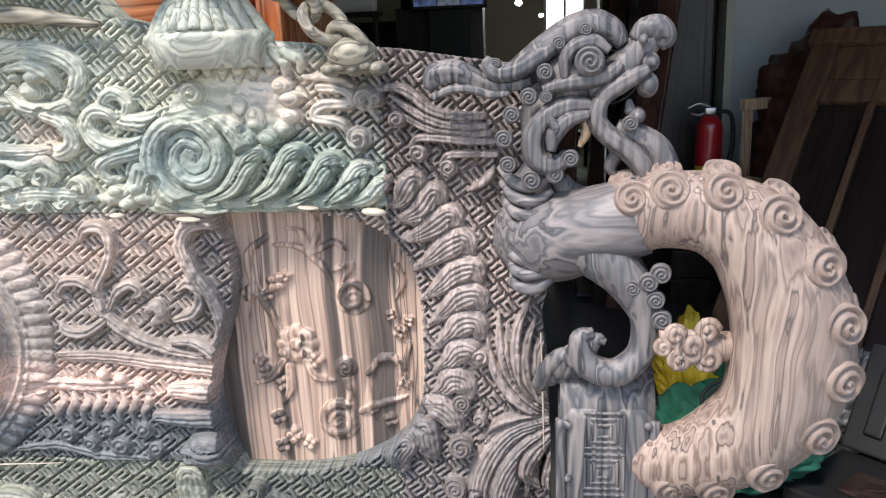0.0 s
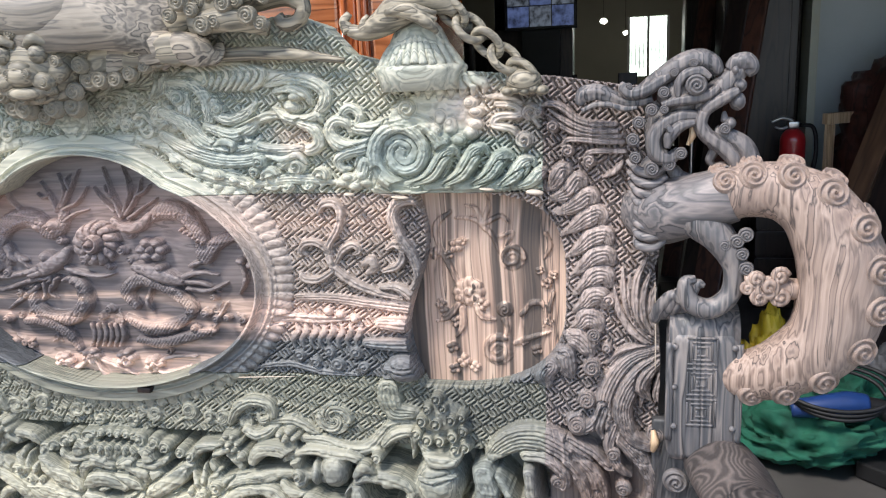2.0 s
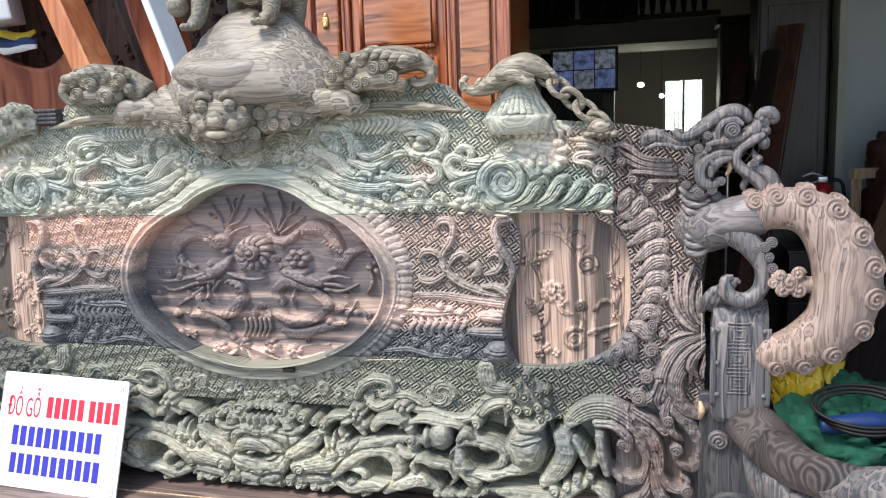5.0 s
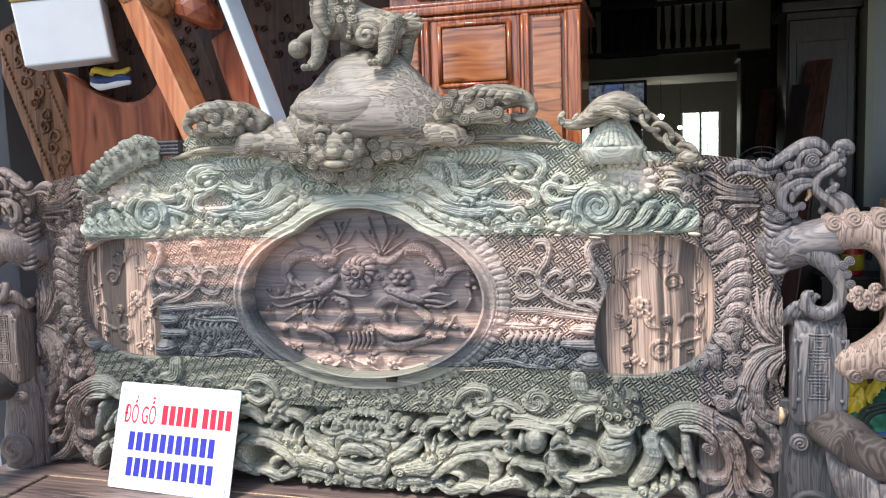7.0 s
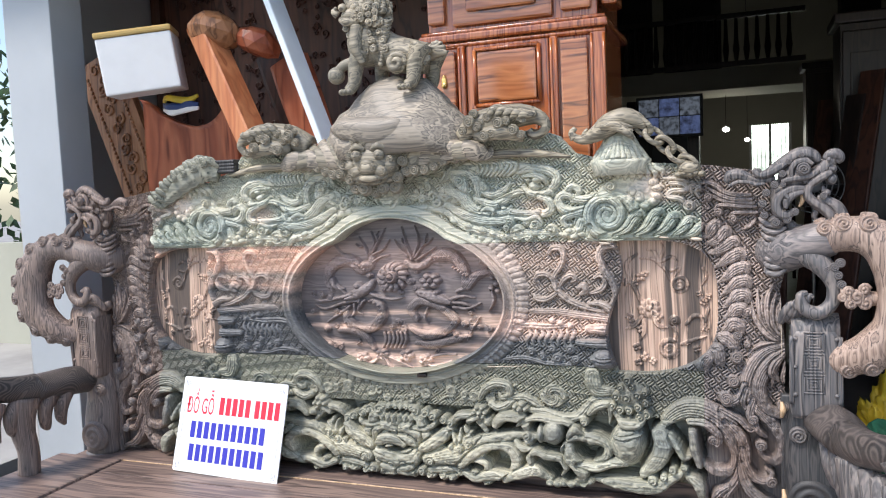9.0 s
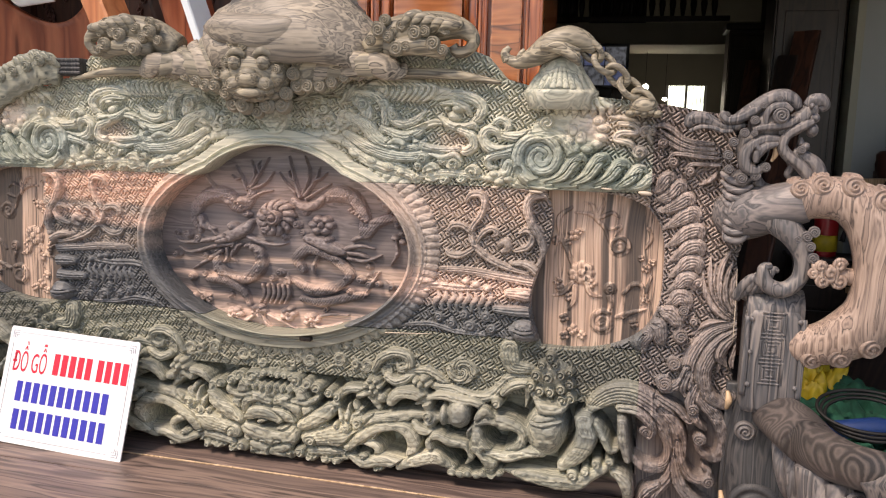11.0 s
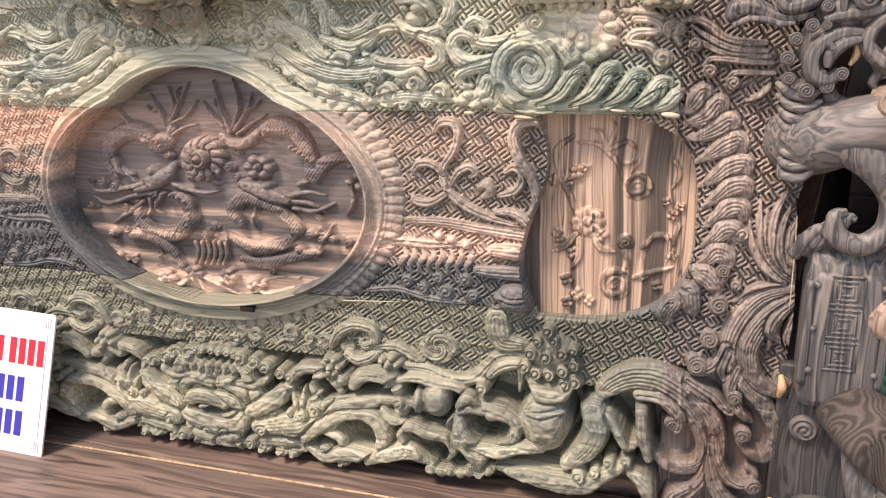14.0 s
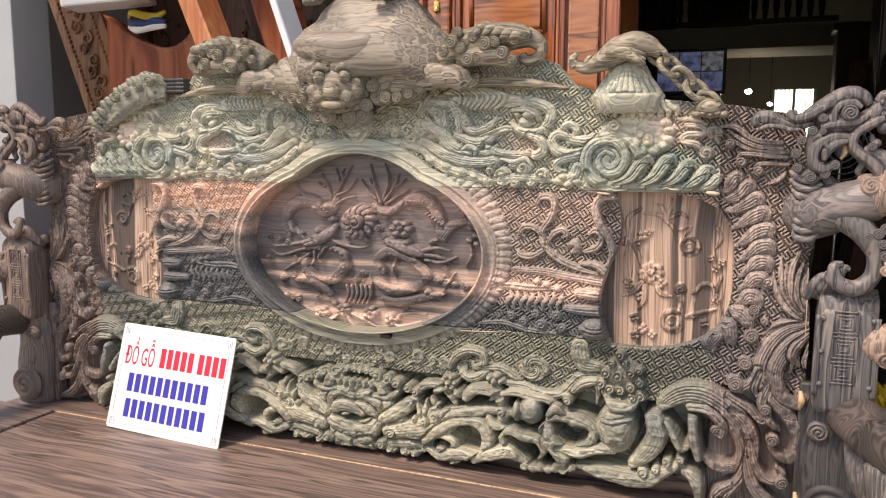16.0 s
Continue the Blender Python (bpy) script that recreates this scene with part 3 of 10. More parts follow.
curve([(0.494, 0.941), (0.497, 0.928), (0.486, 0.911), (0.49, 0.893)], (0.00335, 0.006699, 0.005862, 0.002512), 0.012, n=32)
curve([(0.512, 0.942), (0.515, 0.928), (0.505, 0.911), (0.509, 0.893)], (0.0033, 0.0066, 0.005775, 0.002475), 0.012, n=32)
curve([(0.53, 0.942), (0.533, 0.929), (0.523, 0.912), (0.527, 0.894)], (0.00335, 0.006699, 0.005862, 0.002512), 0.012, n=32)
curve([(0.548, 0.942), (0.551, 0.929), (0.541, 0.912), (0.545, 0.894)], (0.0033, 0.0066, 0.005775, 0.002475), 0.012, n=32)
dome(0.503, 0.862, 0.014, 0.0145, 0.01)
coil(0.503, 0.862, 0.0159, 0.02016, 1)
dome(0.541, 0.887, 0.0116, 0.0119, 0.01)
coil(0.541, 0.887, 0.0131, 0.02016, 1)
dome(0.488, 0.887, 0.0102, 0.0102, 0.01)
coil(0.488, 0.887, 0.0114, 0.02016, 1)
dome(0.555, 0.859, 0.0107, 0.0111, 0.01)
coil(0.555, 0.859, 0.0122, 0.02016, 1)
dome(0.458, 0.864, 0.0102, 0.0105, 0.01)
coil(0.458, 0.864, 0.0116, 0.02016, 1)
dome(0.426, 0.877, 0.0111, 0.0111, 0.01)
coil(0.426, 0.877, 0.0124, 0.02016, 1)
curve([(0.345, 0.852), (0.406, 0.859), (0.464, 0.847), (0.538, 0.841)], (0.005098, 0.007647, 0.007647, 0.004248), 0.013, groove=0.002, ng=2, n=32)
curve([(0.361, 0.944), (0.413, 0.953), (0.471, 0.951), (0.537, 0.955)], (0.0066, 0.0099, 0.0099, 0.00495), 0.012, groove=0.002, ng=2, n=32)
dome(0.514, 0.963, 0.0107, 0.0088, 0.018)
dome(0.542, 0.955, 0.0104, 0.00908, 0.018)
dome(0.49, 0.969, 0.0104, 0.00908, 0.018)
def acanthus(x, z, a, L, n=5, h=0.022, turn=0.5):
    """A spray of grooved leaf strands that fan out and curl over at the tips."""
    for k in range(n):
        f = k - (n - 1) / 2
        a0, a1 = a + f * 0.10, a + f * 0.34 + turn
        l = L * (1 - 0.07 * f * f) * (1 + 0.06 * math.sin(k * 2.3))
        p0 = np.array([x, z])
        p1 = p0 + l * 0.45 * np.array([math.cos(a0), math.sin(a0)])
        p2 = p1 + l * 0.38 * np.array([math.cos((a0 + a1) / 2), math.sin((a0 + a1) / 2)])
        p3 = p2 + l * 0.24 * np.array([math.cos(a1 + turn), math.sin(a1 + turn)])
        curve([p0, p1, p2, p3], (L * 0.05, L * 0.09, L * 0.10, L * 0.04), h * (1 + 0.08 * k), groove=0.0018, ng=2, n=20)
        if k % 2 == 0:
            dome(p3[0], p3[1], L * 0.085, L * 0.085, h * 1.25)


for ax, az, aa, al, at in ((0.175, 1.315, 0.4, 0.085, 0.5), (0.06, 1.385, 0.3, 0.075, -0.5), (0.12, 1.40, 0.2, 0.08, 0.5), (0.17, 1.375, 0.6, 0.06, 0.5), (0.24, 1.30, -0.4, 0.06, 0.5)):
    acanthus(ax, az, aa, al, turn=at)
curve([(0.07, 1.302), (0.15, 1.297), (0.24, 1.272), (0.31, 1.238), (0.37, 1.205)], (0.010, 0.012, 0.012, 0.011, 0.006), 0.013, n=30)
scrolls(22, 0.08, 0.26, 1.28, 1.40, 0.010, 0.018, 0.016, keep=0.35)
# upper board: clouds and dragon between the oval and the wave
curve([(0.22, 1.397), (0.262, 1.415), (0.315, 1.425), (0.366, 1.419), (0.41, 1.409), (0.449, 1.408)], (0.01718, 0.02148, 0.01933, 0.01718, 0.01289, 0.005369), 0.02, n=44)
curve([(0.267, 1.431), (0.287, 1.42), (0.289, 1.403), (0.275, 1.387)], (0.003297, 0.006593, 0.007692, 0.003297), 0.028, n=32)
curve([(0.282, 1.431), (0.302, 1.42), (0.303, 1.403), (0.287, 1.387)], (0.003297, 0.006593, 0.007692, 0.003297), 0.028, n=32)
curve([(0.297, 1.43), (0.317, 1.419), (0.317, 1.402), (0.3, 1.386)], (0.003222, 0.006443, 0.007517, 0.003222), 0.028, n=32)
curve([(0.312, 1.43), (0.332, 1.419), (0.33, 1.402), (0.313, 1.386)], (0.003297, 0.006593, 0.007692, 0.003297), 0.028, n=32)
curve([(0.327, 1.429), (0.346, 1.418), (0.344, 1.402), (0.325, 1.385)], (0.003257, 0.006514, 0.0076, 0.003257), 0.028, n=32)
curve([(0.342, 1.429), (0.361, 1.417), (0.358, 1.401), (0.338, 1.385)], (0.003261, 0.006521, 0.007608, 0.003261), 0.028, n=32)
curve([(0.356, 1.428), (0.376, 1.417), (0.371, 1.401), (0.35, 1.385)], (0.003257, 0.006514, 0.0076, 0.003257), 0.028, n=32)
curve([(0.371, 1.427), (0.39, 1.416), (0.385, 1.4), (0.363, 1.384)], (0.003261, 0.006521, 0.007608, 0.003261), 0.028, n=32)
curve([(0.386, 1.427), (0.405, 1.416), (0.398, 1.4), (0.375, 1.384)], (0.003186, 0.006371, 0.007433, 0.003186), 0.028, n=32)
curve([(0.209, 1.408), (0.255, 1.401), (0.282, 1.374), (0.286, 1.337), (0.276, 1.316)], (0.006664, 0.01333, 0.01444, 0.01222, 0.006664), 0.024, groove=0.0022, ng=3, n=38)
curve([(0.218, 1.387), (0.239, 1.359), (0.231, 1.333), (0.205, 1.317)], (0.01124, 0.01686, 0.01461, 0.006743), 0.024, groove=0.002, ng=2, n=32)
dome(0.231, 1.374, 0.0176, 0.0161, 0.028)
coil(0.231, 1.374, 0.0164, 0.03808, 1)
curve([(0.298, 1.365), (0.305, 1.342), (0.33, 1.332), (0.36, 1.342), (0.38, 1.361)], (0.008895, 0.01223, 0.01223, 0.01112, 0.005559), 0.024, groove=0.002, ng=2, n=38)
coil(0.306, 1.352, 0.0123, 0.0336, 1)
curve([(0.328, 1.314), (0.369, 1.324), (0.405, 1.337), (0.444, 1.336)], (0.005434, 0.009782, 0.009782, 0.004347), 0.024, groove=0.002, ng=2, n=32)
curve([(0.403, 1.391), (0.448, 1.402), (0.492, 1.394), (0.515, 1.375), (0.509, 1.352), (0.488, 1.337)], (0.005184, 0.01244, 0.01452, 0.01452, 0.01244, 0.006221), 0.022, groove=0.0024, ng=3, n=44)
curve([(0.419, 1.38), (0.453, 1.383), (0.48, 1.373), (0.489, 1.355)], (0.004199, 0.009447, 0.009447, 0.004199), 0.03, groove=0.002, ng=2, n=32)
dome(0.459, 1.369, 0.0143, 0.00922, 0.034)
dome(0.452, 1.352, 0.0191, 0.0126, 0.03, ang=-0.3)
dome(0.435, 1.369, 0.0077, 0.00615, 0.036)
curve([(0.42, 1.349), (0.444, 1.332), (0.474, 1.327), (0.497, 1.334), (0.504, 1.324)], (0.006443, 0.01181, 0.01181, 0.008591, 0.004295), 0.03, groove=0.002, ng=2, n=38)
curve([(0.277, 1.321), (0.328, 1.304), (0.363, 1.313), (0.385, 1.331)], (0.008895, 0.01445, 0.01223, 0.004447), 0.024, groove=0.0024, ng=3, n=32)
curve([(0.465, 1.322), (0.492, 1.31), (0.499, 1.286), (0.479, 1.274), (0.465, 1.283)], (0.009782, 0.01304, 0.01304, 0.01196, 0.007608), 0.028, groove=0.002, ng=2, n=38)
curve([(0.351, 1.303), (0.367, 1.287), (0.397, 1.277), (0.44, 1.275), (0.465, 1.278)], (0.005499, 0.009897, 0.011, 0.009897, 0.007698), 0.024, groove=0.002, ng=2, n=38)
curve([(0.191, 1.35), (0.236, 1.327), (0.266, 1.294), (0.313, 1.274), (0.36, 1.278), (0.379, 1.295)], (0.01124, 0.01798, 0.01911, 0.01573, 0.01124, 0.004496), 0.026, groove=0.0026, ng=3, n=44)
curve([(0.186, 1.307), (0.231, 1.281), (0.289, 1.261), (0.347, 1.257), (0.394, 1.265), (0.45, 1.264)], (0.01112, 0.01557, 0.01668, 0.01445, 0.01001, 0.004447), 0.024, groove=0.0026, ng=3, n=44)
curve([(0.291, 1.286), (0.313, 1.293), (0.332, 1.285), (0.323, 1.272)], (0.004447, 0.008895, 0.008895, 0.003336), 0.03, n=32)
curve([(0.184, 1.285), (0.234, 1.248), (0.286, 1.228), (0.343, 1.215), (0.359, 1.198)], (0.01023, 0.01364, 0.01364, 0.01137, 0.005684), 0.02, groove=0.002, ng=2, n=38)
dome(0.208, 1.259, 0.0168, 0.00955, 0.03, ang=-0.35)
dome(0.252, 1.245, 0.0176, 0.0102, 0.03, ang=-0.35)
dome(0.295, 1.231, 0.0188, 0.0109, 0.03, ang=-0.35)
dome(0.326, 1.22, 0.0141, 0.00818, 0.03, ang=-0.35)
dome(0.4, 1.223, 0.0224, 0.0214, 0.016)
coil(0.4, 1.223, 0.0234, 0.0336, 1)
dome(0.451, 1.244, 0.0177, 0.0169, 0.016)
coil(0.451, 1.244, 0.0185, 0.0336, -1)
dome(0.498, 1.226, 0.0177, 0.0169, 0.016)
coil(0.498, 1.226, 0.0185, 0.0336, 1)
dome(0.379, 1.252, 0.0133, 0.0124, 0.016)
coil(0.379, 1.252, 0.0137, 0.0336, 1)
dome(0.368, 1.235, 0.0109, 0.0102, 0.016)
coil(0.368, 1.235, 0.0112, 0.0336, -1)
dome(0.427, 1.251, 0.0118, 0.0113, 0.016)
coil(0.427, 1.251, 0.0123, 0.0336, 1)
dome(0.431, 1.208, 0.0118, 0.0116, 0.016)
coil(0.431, 1.208, 0.0125, 0.0336, 1)
dome(0.472, 1.212, 0.013, 0.0124, 0.016)
coil(0.472, 1.212, 0.0135, 0.0336, -1)
curve([(0.366, 1.211), (0.425, 1.221), (0.47, 1.22), (0.526, 1.213)], (0.006598, 0.011, 0.011, 0.004399), 0.018, groove=0.002, ng=2, n=32)
curve([(0.394, 1.265), (0.427, 1.258), (0.456, 1.266), (0.47, 1.251)], (0.004399, 0.007698, 0.007698, 0.004399), 0.026, n=32)
# upper board: the breaking wave, its tails, its volute and its locks
curve([(0.596, 1.274), (0.584, 1.242), (0.605, 1.217), (0.651, 1.204), (0.709, 1.199), (0.772, 1.203), (0.834, 1.206), (0.899, 1.205)], (0.0168, 0.0252, 0.0273, 0.021, 0.0168, 0.01365, 0.01155, 0.00525), 0.02, groove=0.002, ng=3, n=56)
curve([(0.566, 1.314), (0.578, 1.332), (0.561, 1.347), (0.547, 1.335), (0.559, 1.316), (0.596, 1.309), (0.644, 1.318), (0.691, 1.315)], (0.006375, 0.009562, 0.009562, 0.01062, 0.01169, 0.01381, 0.01381, 0.008499), 0.028, groove=0.002, ng=2, n=56)
curve([(0.559, 1.3), (0.553, 1.32), (0.534, 1.325), (0.52, 1.311), (0.53, 1.288), (0.562, 1.276), (0.603, 1.286), (0.644, 1.306)], (0.005312, 0.009562, 0.01169, 0.01275, 0.01381, 0.01487, 0.01381, 0.007437), 0.027, groove=0.002, ng=2, n=56)
curve([(0.553, 1.239), (0.538, 1.239), (0.532, 1.254), (0.55, 1.266), (0.592, 1.276), (0.629, 1.292)], (0.004299, 0.008598, 0.009672, 0.01075, 0.01182, 0.006448), 0.025, groove=0.002, ng=2, n=44)
dome(0.656, 1.266, 0.0693, 0.0615, 0.02)
curve([(0.628, 1.317), (0.676, 1.323), (0.712, 1.302), (0.728, 1.265), (0.712, 1.224), (0.669, 1.203), (0.622, 1.219), (0.602, 1.257), (0.612, 1.294), (0.645, 1.312), (0.678, 1.301), (0.694, 1.272), (0.683, 1.243), (0.655, 1.233), (0.634, 1.248), (0.633, 1.271), (0.648, 1.283), (0.665, 1.275), (0.66, 1.26)], (0.008299, 0.01452, 0.0166, 0.0166, 0.0166, 0.01556, 0.01556, 0.01556, 0.01452, 0.01349, 0.01349, 0.01245, 0.01141, 0.01037, 0.009337, 0.008299, 0.007262, 0.006225, 0.003112), 0.036, groove=0.0016, ng=2, n=110)
curve([(0.582, 1.249), (0.572, 1.225), (0.547, 1.209)], (0.01305, 0.01522, 0.006525), 0.022, groove=0.002, ng=2, n=26)
curve([(0.606, 1.235), (0.594, 1.208)], (0.009675, 0.005375), 0.02, n=20)
dome(0.537, 1.213, 0.0146, 0.00968, 0.026)
dome(0.561, 1.207, 0.0143, 0.00967, 0.026)
dome(0.583, 1.213, 0.0143, 0.00967, 0.026)
dome(0.548, 1.224, 0.0143, 0.00968, 0.026)
dome(0.575, 1.226, 0.0143, 0.00968, 0.026)
curve([(0.635, 1.206), (0.691, 1.214), (0.719, 1.243), (0.73, 1.263), (0.747, 1.269), (0.755, 1.254)], (0.0063, 0.01575, 0.01785, 0.0147, 0.00945, 0.00315), 0.033, groove=0.0026, ng=3, n=44)
curve([(0.69, 1.203), (0.745, 1.215), (0.771, 1.246), (0.782, 1.266), (0.798, 1.271), (0.806, 1.256)], (0.00615, 0.01537, 0.01742, 0.01435, 0.009225, 0.003075), 0.033, groove=0.0026, ng=3, n=44)
curve([(0.745, 1.202), (0.793, 1.213), (0.816, 1.237), (0.826, 1.255), (0.841, 1.26), (0.849, 1.247)], (0.006075, 0.01519, 0.01721, 0.01417, 0.009112, 0.003037), 0.033, groove=0.0026, ng=3, n=44)
curve([(0.797, 1.201), (0.84, 1.212), (0.859, 1.232), (0.868, 1.245), (0.88, 1.248), (0.886, 1.237)], (0.006075, 0.01519, 0.01721, 0.01417, 0.009112, 0.003037), 0.033, groove=0.0026, ng=3, n=44)
curve([(0.848, 1.201), (0.879, 1.212), (0.893, 1.226), (0.902, 1.232)], (0.005, 0.013, 0.013, 0.006), 0.033, groove=0.0026, ng=3, n=32)
curve([(0.669, 1.208), (0.708, 1.222), (0.729, 1.249), (0.738, 1.257)], (0.003075, 0.0082, 0.0082, 0.003075), 0.037, groove=0.002, ng=2, n=32)
curve([(0.726, 1.207), (0.762, 1.223), (0.783, 1.25), (0.79, 1.258)], (0.003075, 0.0082, 0.0082, 0.003075), 0.037, groove=0.002, ng=2, n=32)
curve([(0.777, 1.207), (0.81, 1.223), (0.826, 1.243), (0.832, 1.249)], (0.003037, 0.008099, 0.008099, 0.003037), 0.037, groove=0.002, ng=2, n=32)
curve([(0.826, 1.204), (0.853, 1.22), (0.869, 1.236)], (0.003075, 0.0082, 0.0082, 0.003075), 0.037, groove=0.002, ng=2, n=26)
# upper board: shell and fan under the vase, clouds by the seam
curve([(0.65, 1.327), (0.703, 1.346), (0.754, 1.339), (0.764, 1.314), (0.733, 1.298)], (0.02, 0.03, 0.03, 0.024, 0.01), 0.014, n=38)
dome(0.777, 1.349, 0.0154, 0.012, 0.027)
dome(0.787, 1.333, 0.0154, 0.0117, 0.027)
dome(0.786, 1.313, 0.0154, 0.0123, 0.027)
dome(0.776, 1.297, 0.0154, 0.0123, 0.027)
dome(0.755, 1.287, 0.0158, 0.012, 0.027)
dome(0.73, 1.288, 0.0154, 0.0123, 0.027)
dome(0.725, 1.326, 0.0158, 0.019, 0.025)
dome(0.741, 1.31, 0.0154, 0.0195, 0.025)
dome(0.667, 1.342, 0.0178, 0.017, 0.022)
coil(0.667, 1.342, 0.0172, 0.03808, 1)
curve([(0.684, 1.415), (0.669, 1.392), (0.648, 1.385), (0.645, 1.371)], (0.005123, 0.008198, 0.009222, 0.004099), 0.024, n=32)
curve([(0.695, 1.415), (0.684, 1.392), (0.667, 1.381), (0.665, 1.367)], (0.005062, 0.008099, 0.009112, 0.00405), 0.024, n=32)
curve([(0.707, 1.414), (0.699, 1.391), (0.687, 1.378), (0.685, 1.364)], (0.005059, 0.008094, 0.009106, 0.004047), 0.024, n=32)
curve([(0.718, 1.414), (0.714, 1.391), (0.707, 1.374), (0.704, 1.36)], (0.005062, 0.008099, 0.009112, 0.00405), 0.024, n=32)
curve([(0.729, 1.414), (0.729, 1.39), (0.726, 1.37), (0.724, 1.356)], (0.005123, 0.008198, 0.009222, 0.004099), 0.024, n=32)
curve([(0.74, 1.413), (0.743, 1.389), (0.746, 1.373), (0.743, 1.359)], (0.004998, 0.007997, 0.008997, 0.003999), 0.024, n=32)
curve([(0.751, 1.413), (0.758, 1.389), (0.765, 1.375), (0.763, 1.361)], (0.005, 0.008, 0.009, 0.004), 0.024, n=32)
curve([(0.763, 1.412), (0.773, 1.388), (0.784, 1.377), (0.782, 1.363)], (0.005, 0.008, 0.009, 0.004), 0.024, n=32)
curve([(0.774, 1.412), (0.787, 1.388), (0.803, 1.38), (0.801, 1.366)], (0.004937, 0.007899, 0.008887, 0.00395), 0.024, n=32)
curve([(0.823, 1.345), (0.855, 1.341), (0.865, 1.326), (0.827, 1.324), (0.817, 1.31), (0.85, 1.301), (0.861, 1.279)], (0.005925, 0.007899, 0.007899, 0.007899, 0.007899, 0.007899, 0.00395), 0.022, groove=0.0016, ng=2, n=50)
curve([(0.805, 1.358), (0.84, 1.357), (0.865, 1.346)], (0.00395, 0.006912, 0.004937), 0.02, n=26)
coil(0.881, 1.33, 0.0155, 0.03136, 1)
coil(0.869, 1.283, 0.0157, 0.03136, -1)
# coin at the top of the oval
ORN = np.maximum(ORN, 0.030 * (np.hypot(GX - C, GZ - 1.342) < 0.042) - 0.012 * ((np.hypot(GX - C, GZ - 1.342) < 0.035) & (np.minimum.reduce([np.hypot(GX - C - sx * 0.05, GZ - 1.342 - sz * 0.05) for sx in (-1, 1) for sz in (-1, 1)]) < 0.045)))

# side panels: mane of the dragon and its coils
curve([(0.896, 1.339), (0.914, 1.343), (0.935, 1.334), (0.959, 1.315), (0.989, 1.307), (1.02, 1.306)], (0.003312, 0.005961, 0.007286, 0.007286, 0.006624, 0.005299), 0.024, groove=0.002, ng=2, n=44)
curve([(0.91, 1.334), (0.93, 1.319), (0.956, 1.304), (0.985, 1.295), (1.022, 1.294)], (0.00265, 0.005299, 0.006624, 0.006624, 0.005299), 0.027, groove=0.002, ng=2, n=38)
curve([(0.912, 1.322), (0.933, 1.304), (0.964, 1.29), (0.995, 1.286), (1.029, 1.286)], (0.0027, 0.0054, 0.006075, 0.006075, 0.004725), 0.025, groove=0.002, ng=2, n=38)
curve([(0.932, 1.272), (0.942, 1.282), (0.963, 1.282), (0.998, 1.278), (1.033, 1.276)], (0.00405, 0.0054, 0.006075, 0.006075, 0.004725), 0.026, groove=0.002, ng=2, n=38)
curve([(0.968, 1.251), (0.979, 1.261), (1.002, 1.262), (1.036, 1.261)], (0.003375, 0.0054, 0.0054, 0.004725), 0.025, groove=0.002, ng=2, n=32)
curve([(0.894, 1.305), (0.885, 1.321), (0.894, 1.334)], (0.00405, 0.0054, 0.003375), 0.02, n=26)
dome(0.918, 1.305, 0.0108, 0.0108, 0.014)
coil(0.918, 1.305, 0.0115, 0.0336, 1)
dome(0.942, 1.264, 0.0115, 0.0111, 0.014)
coil(0.942, 1.264, 0.012, 0.0336, 1)
dome(0.978, 1.246, 0.0108, 0.0108, 0.014)
coil(0.978, 1.246, 0.0115, 0.0336, 1)
dome(0.894, 1.329, 0.00945, 0.0091, 0.014)
coil(0.894, 1.329, 0.00987, 0.0336, 1)
curve([(1, 1.217), (1.017, 1.226), (1.028, 1.237), (1.033, 1.246)], (0.002025, 0.006075, 0.006075, 0.0027), 0.022, n=32)
# leaf band round the insets
curve([(0.9, 1.198), (0.917, 1.206), (0.926, 1.218), (0.935, 1.23), (0.941, 1.215)], (0.003437, 0.01237, 0.01856, 0.01718, 0.008249), 0.024, groove=0.0024, ng=4, n=38)
curve([(0.908, 1.18), (0.93, 1.186), (0.945, 1.194), (0.959, 1.213), (0.966, 1.198)], (0.0035, 0.0126, 0.0189, 0.0175, 0.0084), 0.024, groove=0.0024, ng=4, n=38)
curve([(0.916, 1.154), (0.942, 1.164), (0.961, 1.175), (0.978, 1.186), (0.985, 1.17)], (0.003498, 0.01259, 0.01889, 0.01749, 0.008395), 0.024, groove=0.0024, ng=4, n=38)
curve([(0.93, 1.118), (0.955, 1.134), (0.973, 1.148), (0.993, 1.156), (1, 1.14)], (0.003498, 0.01259, 0.01889, 0.01749, 0.008395), 0.024, groove=0.0024, ng=4, n=38)
curve([(0.938, 1.078), (0.964, 1.097), (0.982, 1.113), (1.003, 1.119), (1.01, 1.103)], (0.003562, 0.01282, 0.01923, 0.01781, 0.008549), 0.024, groove=0.0024, ng=4, n=38)
curve([(0.946, 1.044), (0.97, 1.064), (0.987, 1.08), (1.006, 1.084), (1.013, 1.068)], (0.003625, 0.01305, 0.01958, 0.01813, 0.0087), 0.024, groove=0.0024, ng=4, n=38)
curve([(0.95, 1.011), (0.972, 1.03), (0.987, 1.046), (1.004, 1.048), (1.011, 1.031)], (0.003623, 0.01304, 0.01956, 0.01811, 0.008695), 0.024, groove=0.0024, ng=4, n=38)
curve([(0.949, 0.979), (0.97, 0.996), (0.983, 1.01), (0.997, 1.01), (1.004, 0.993)], (0.003623, 0.01304, 0.01956, 0.01811, 0.008695), 0.024, groove=0.0024, ng=4, n=38)
curve([(0.943, 0.943), (0.962, 0.958), (0.973, 0.97), (0.987, 0.966), (0.994, 0.949)], (0.003683, 0.01326, 0.01989, 0.01841, 0.008839), 0.024, groove=0.0024, ng=4, n=38)
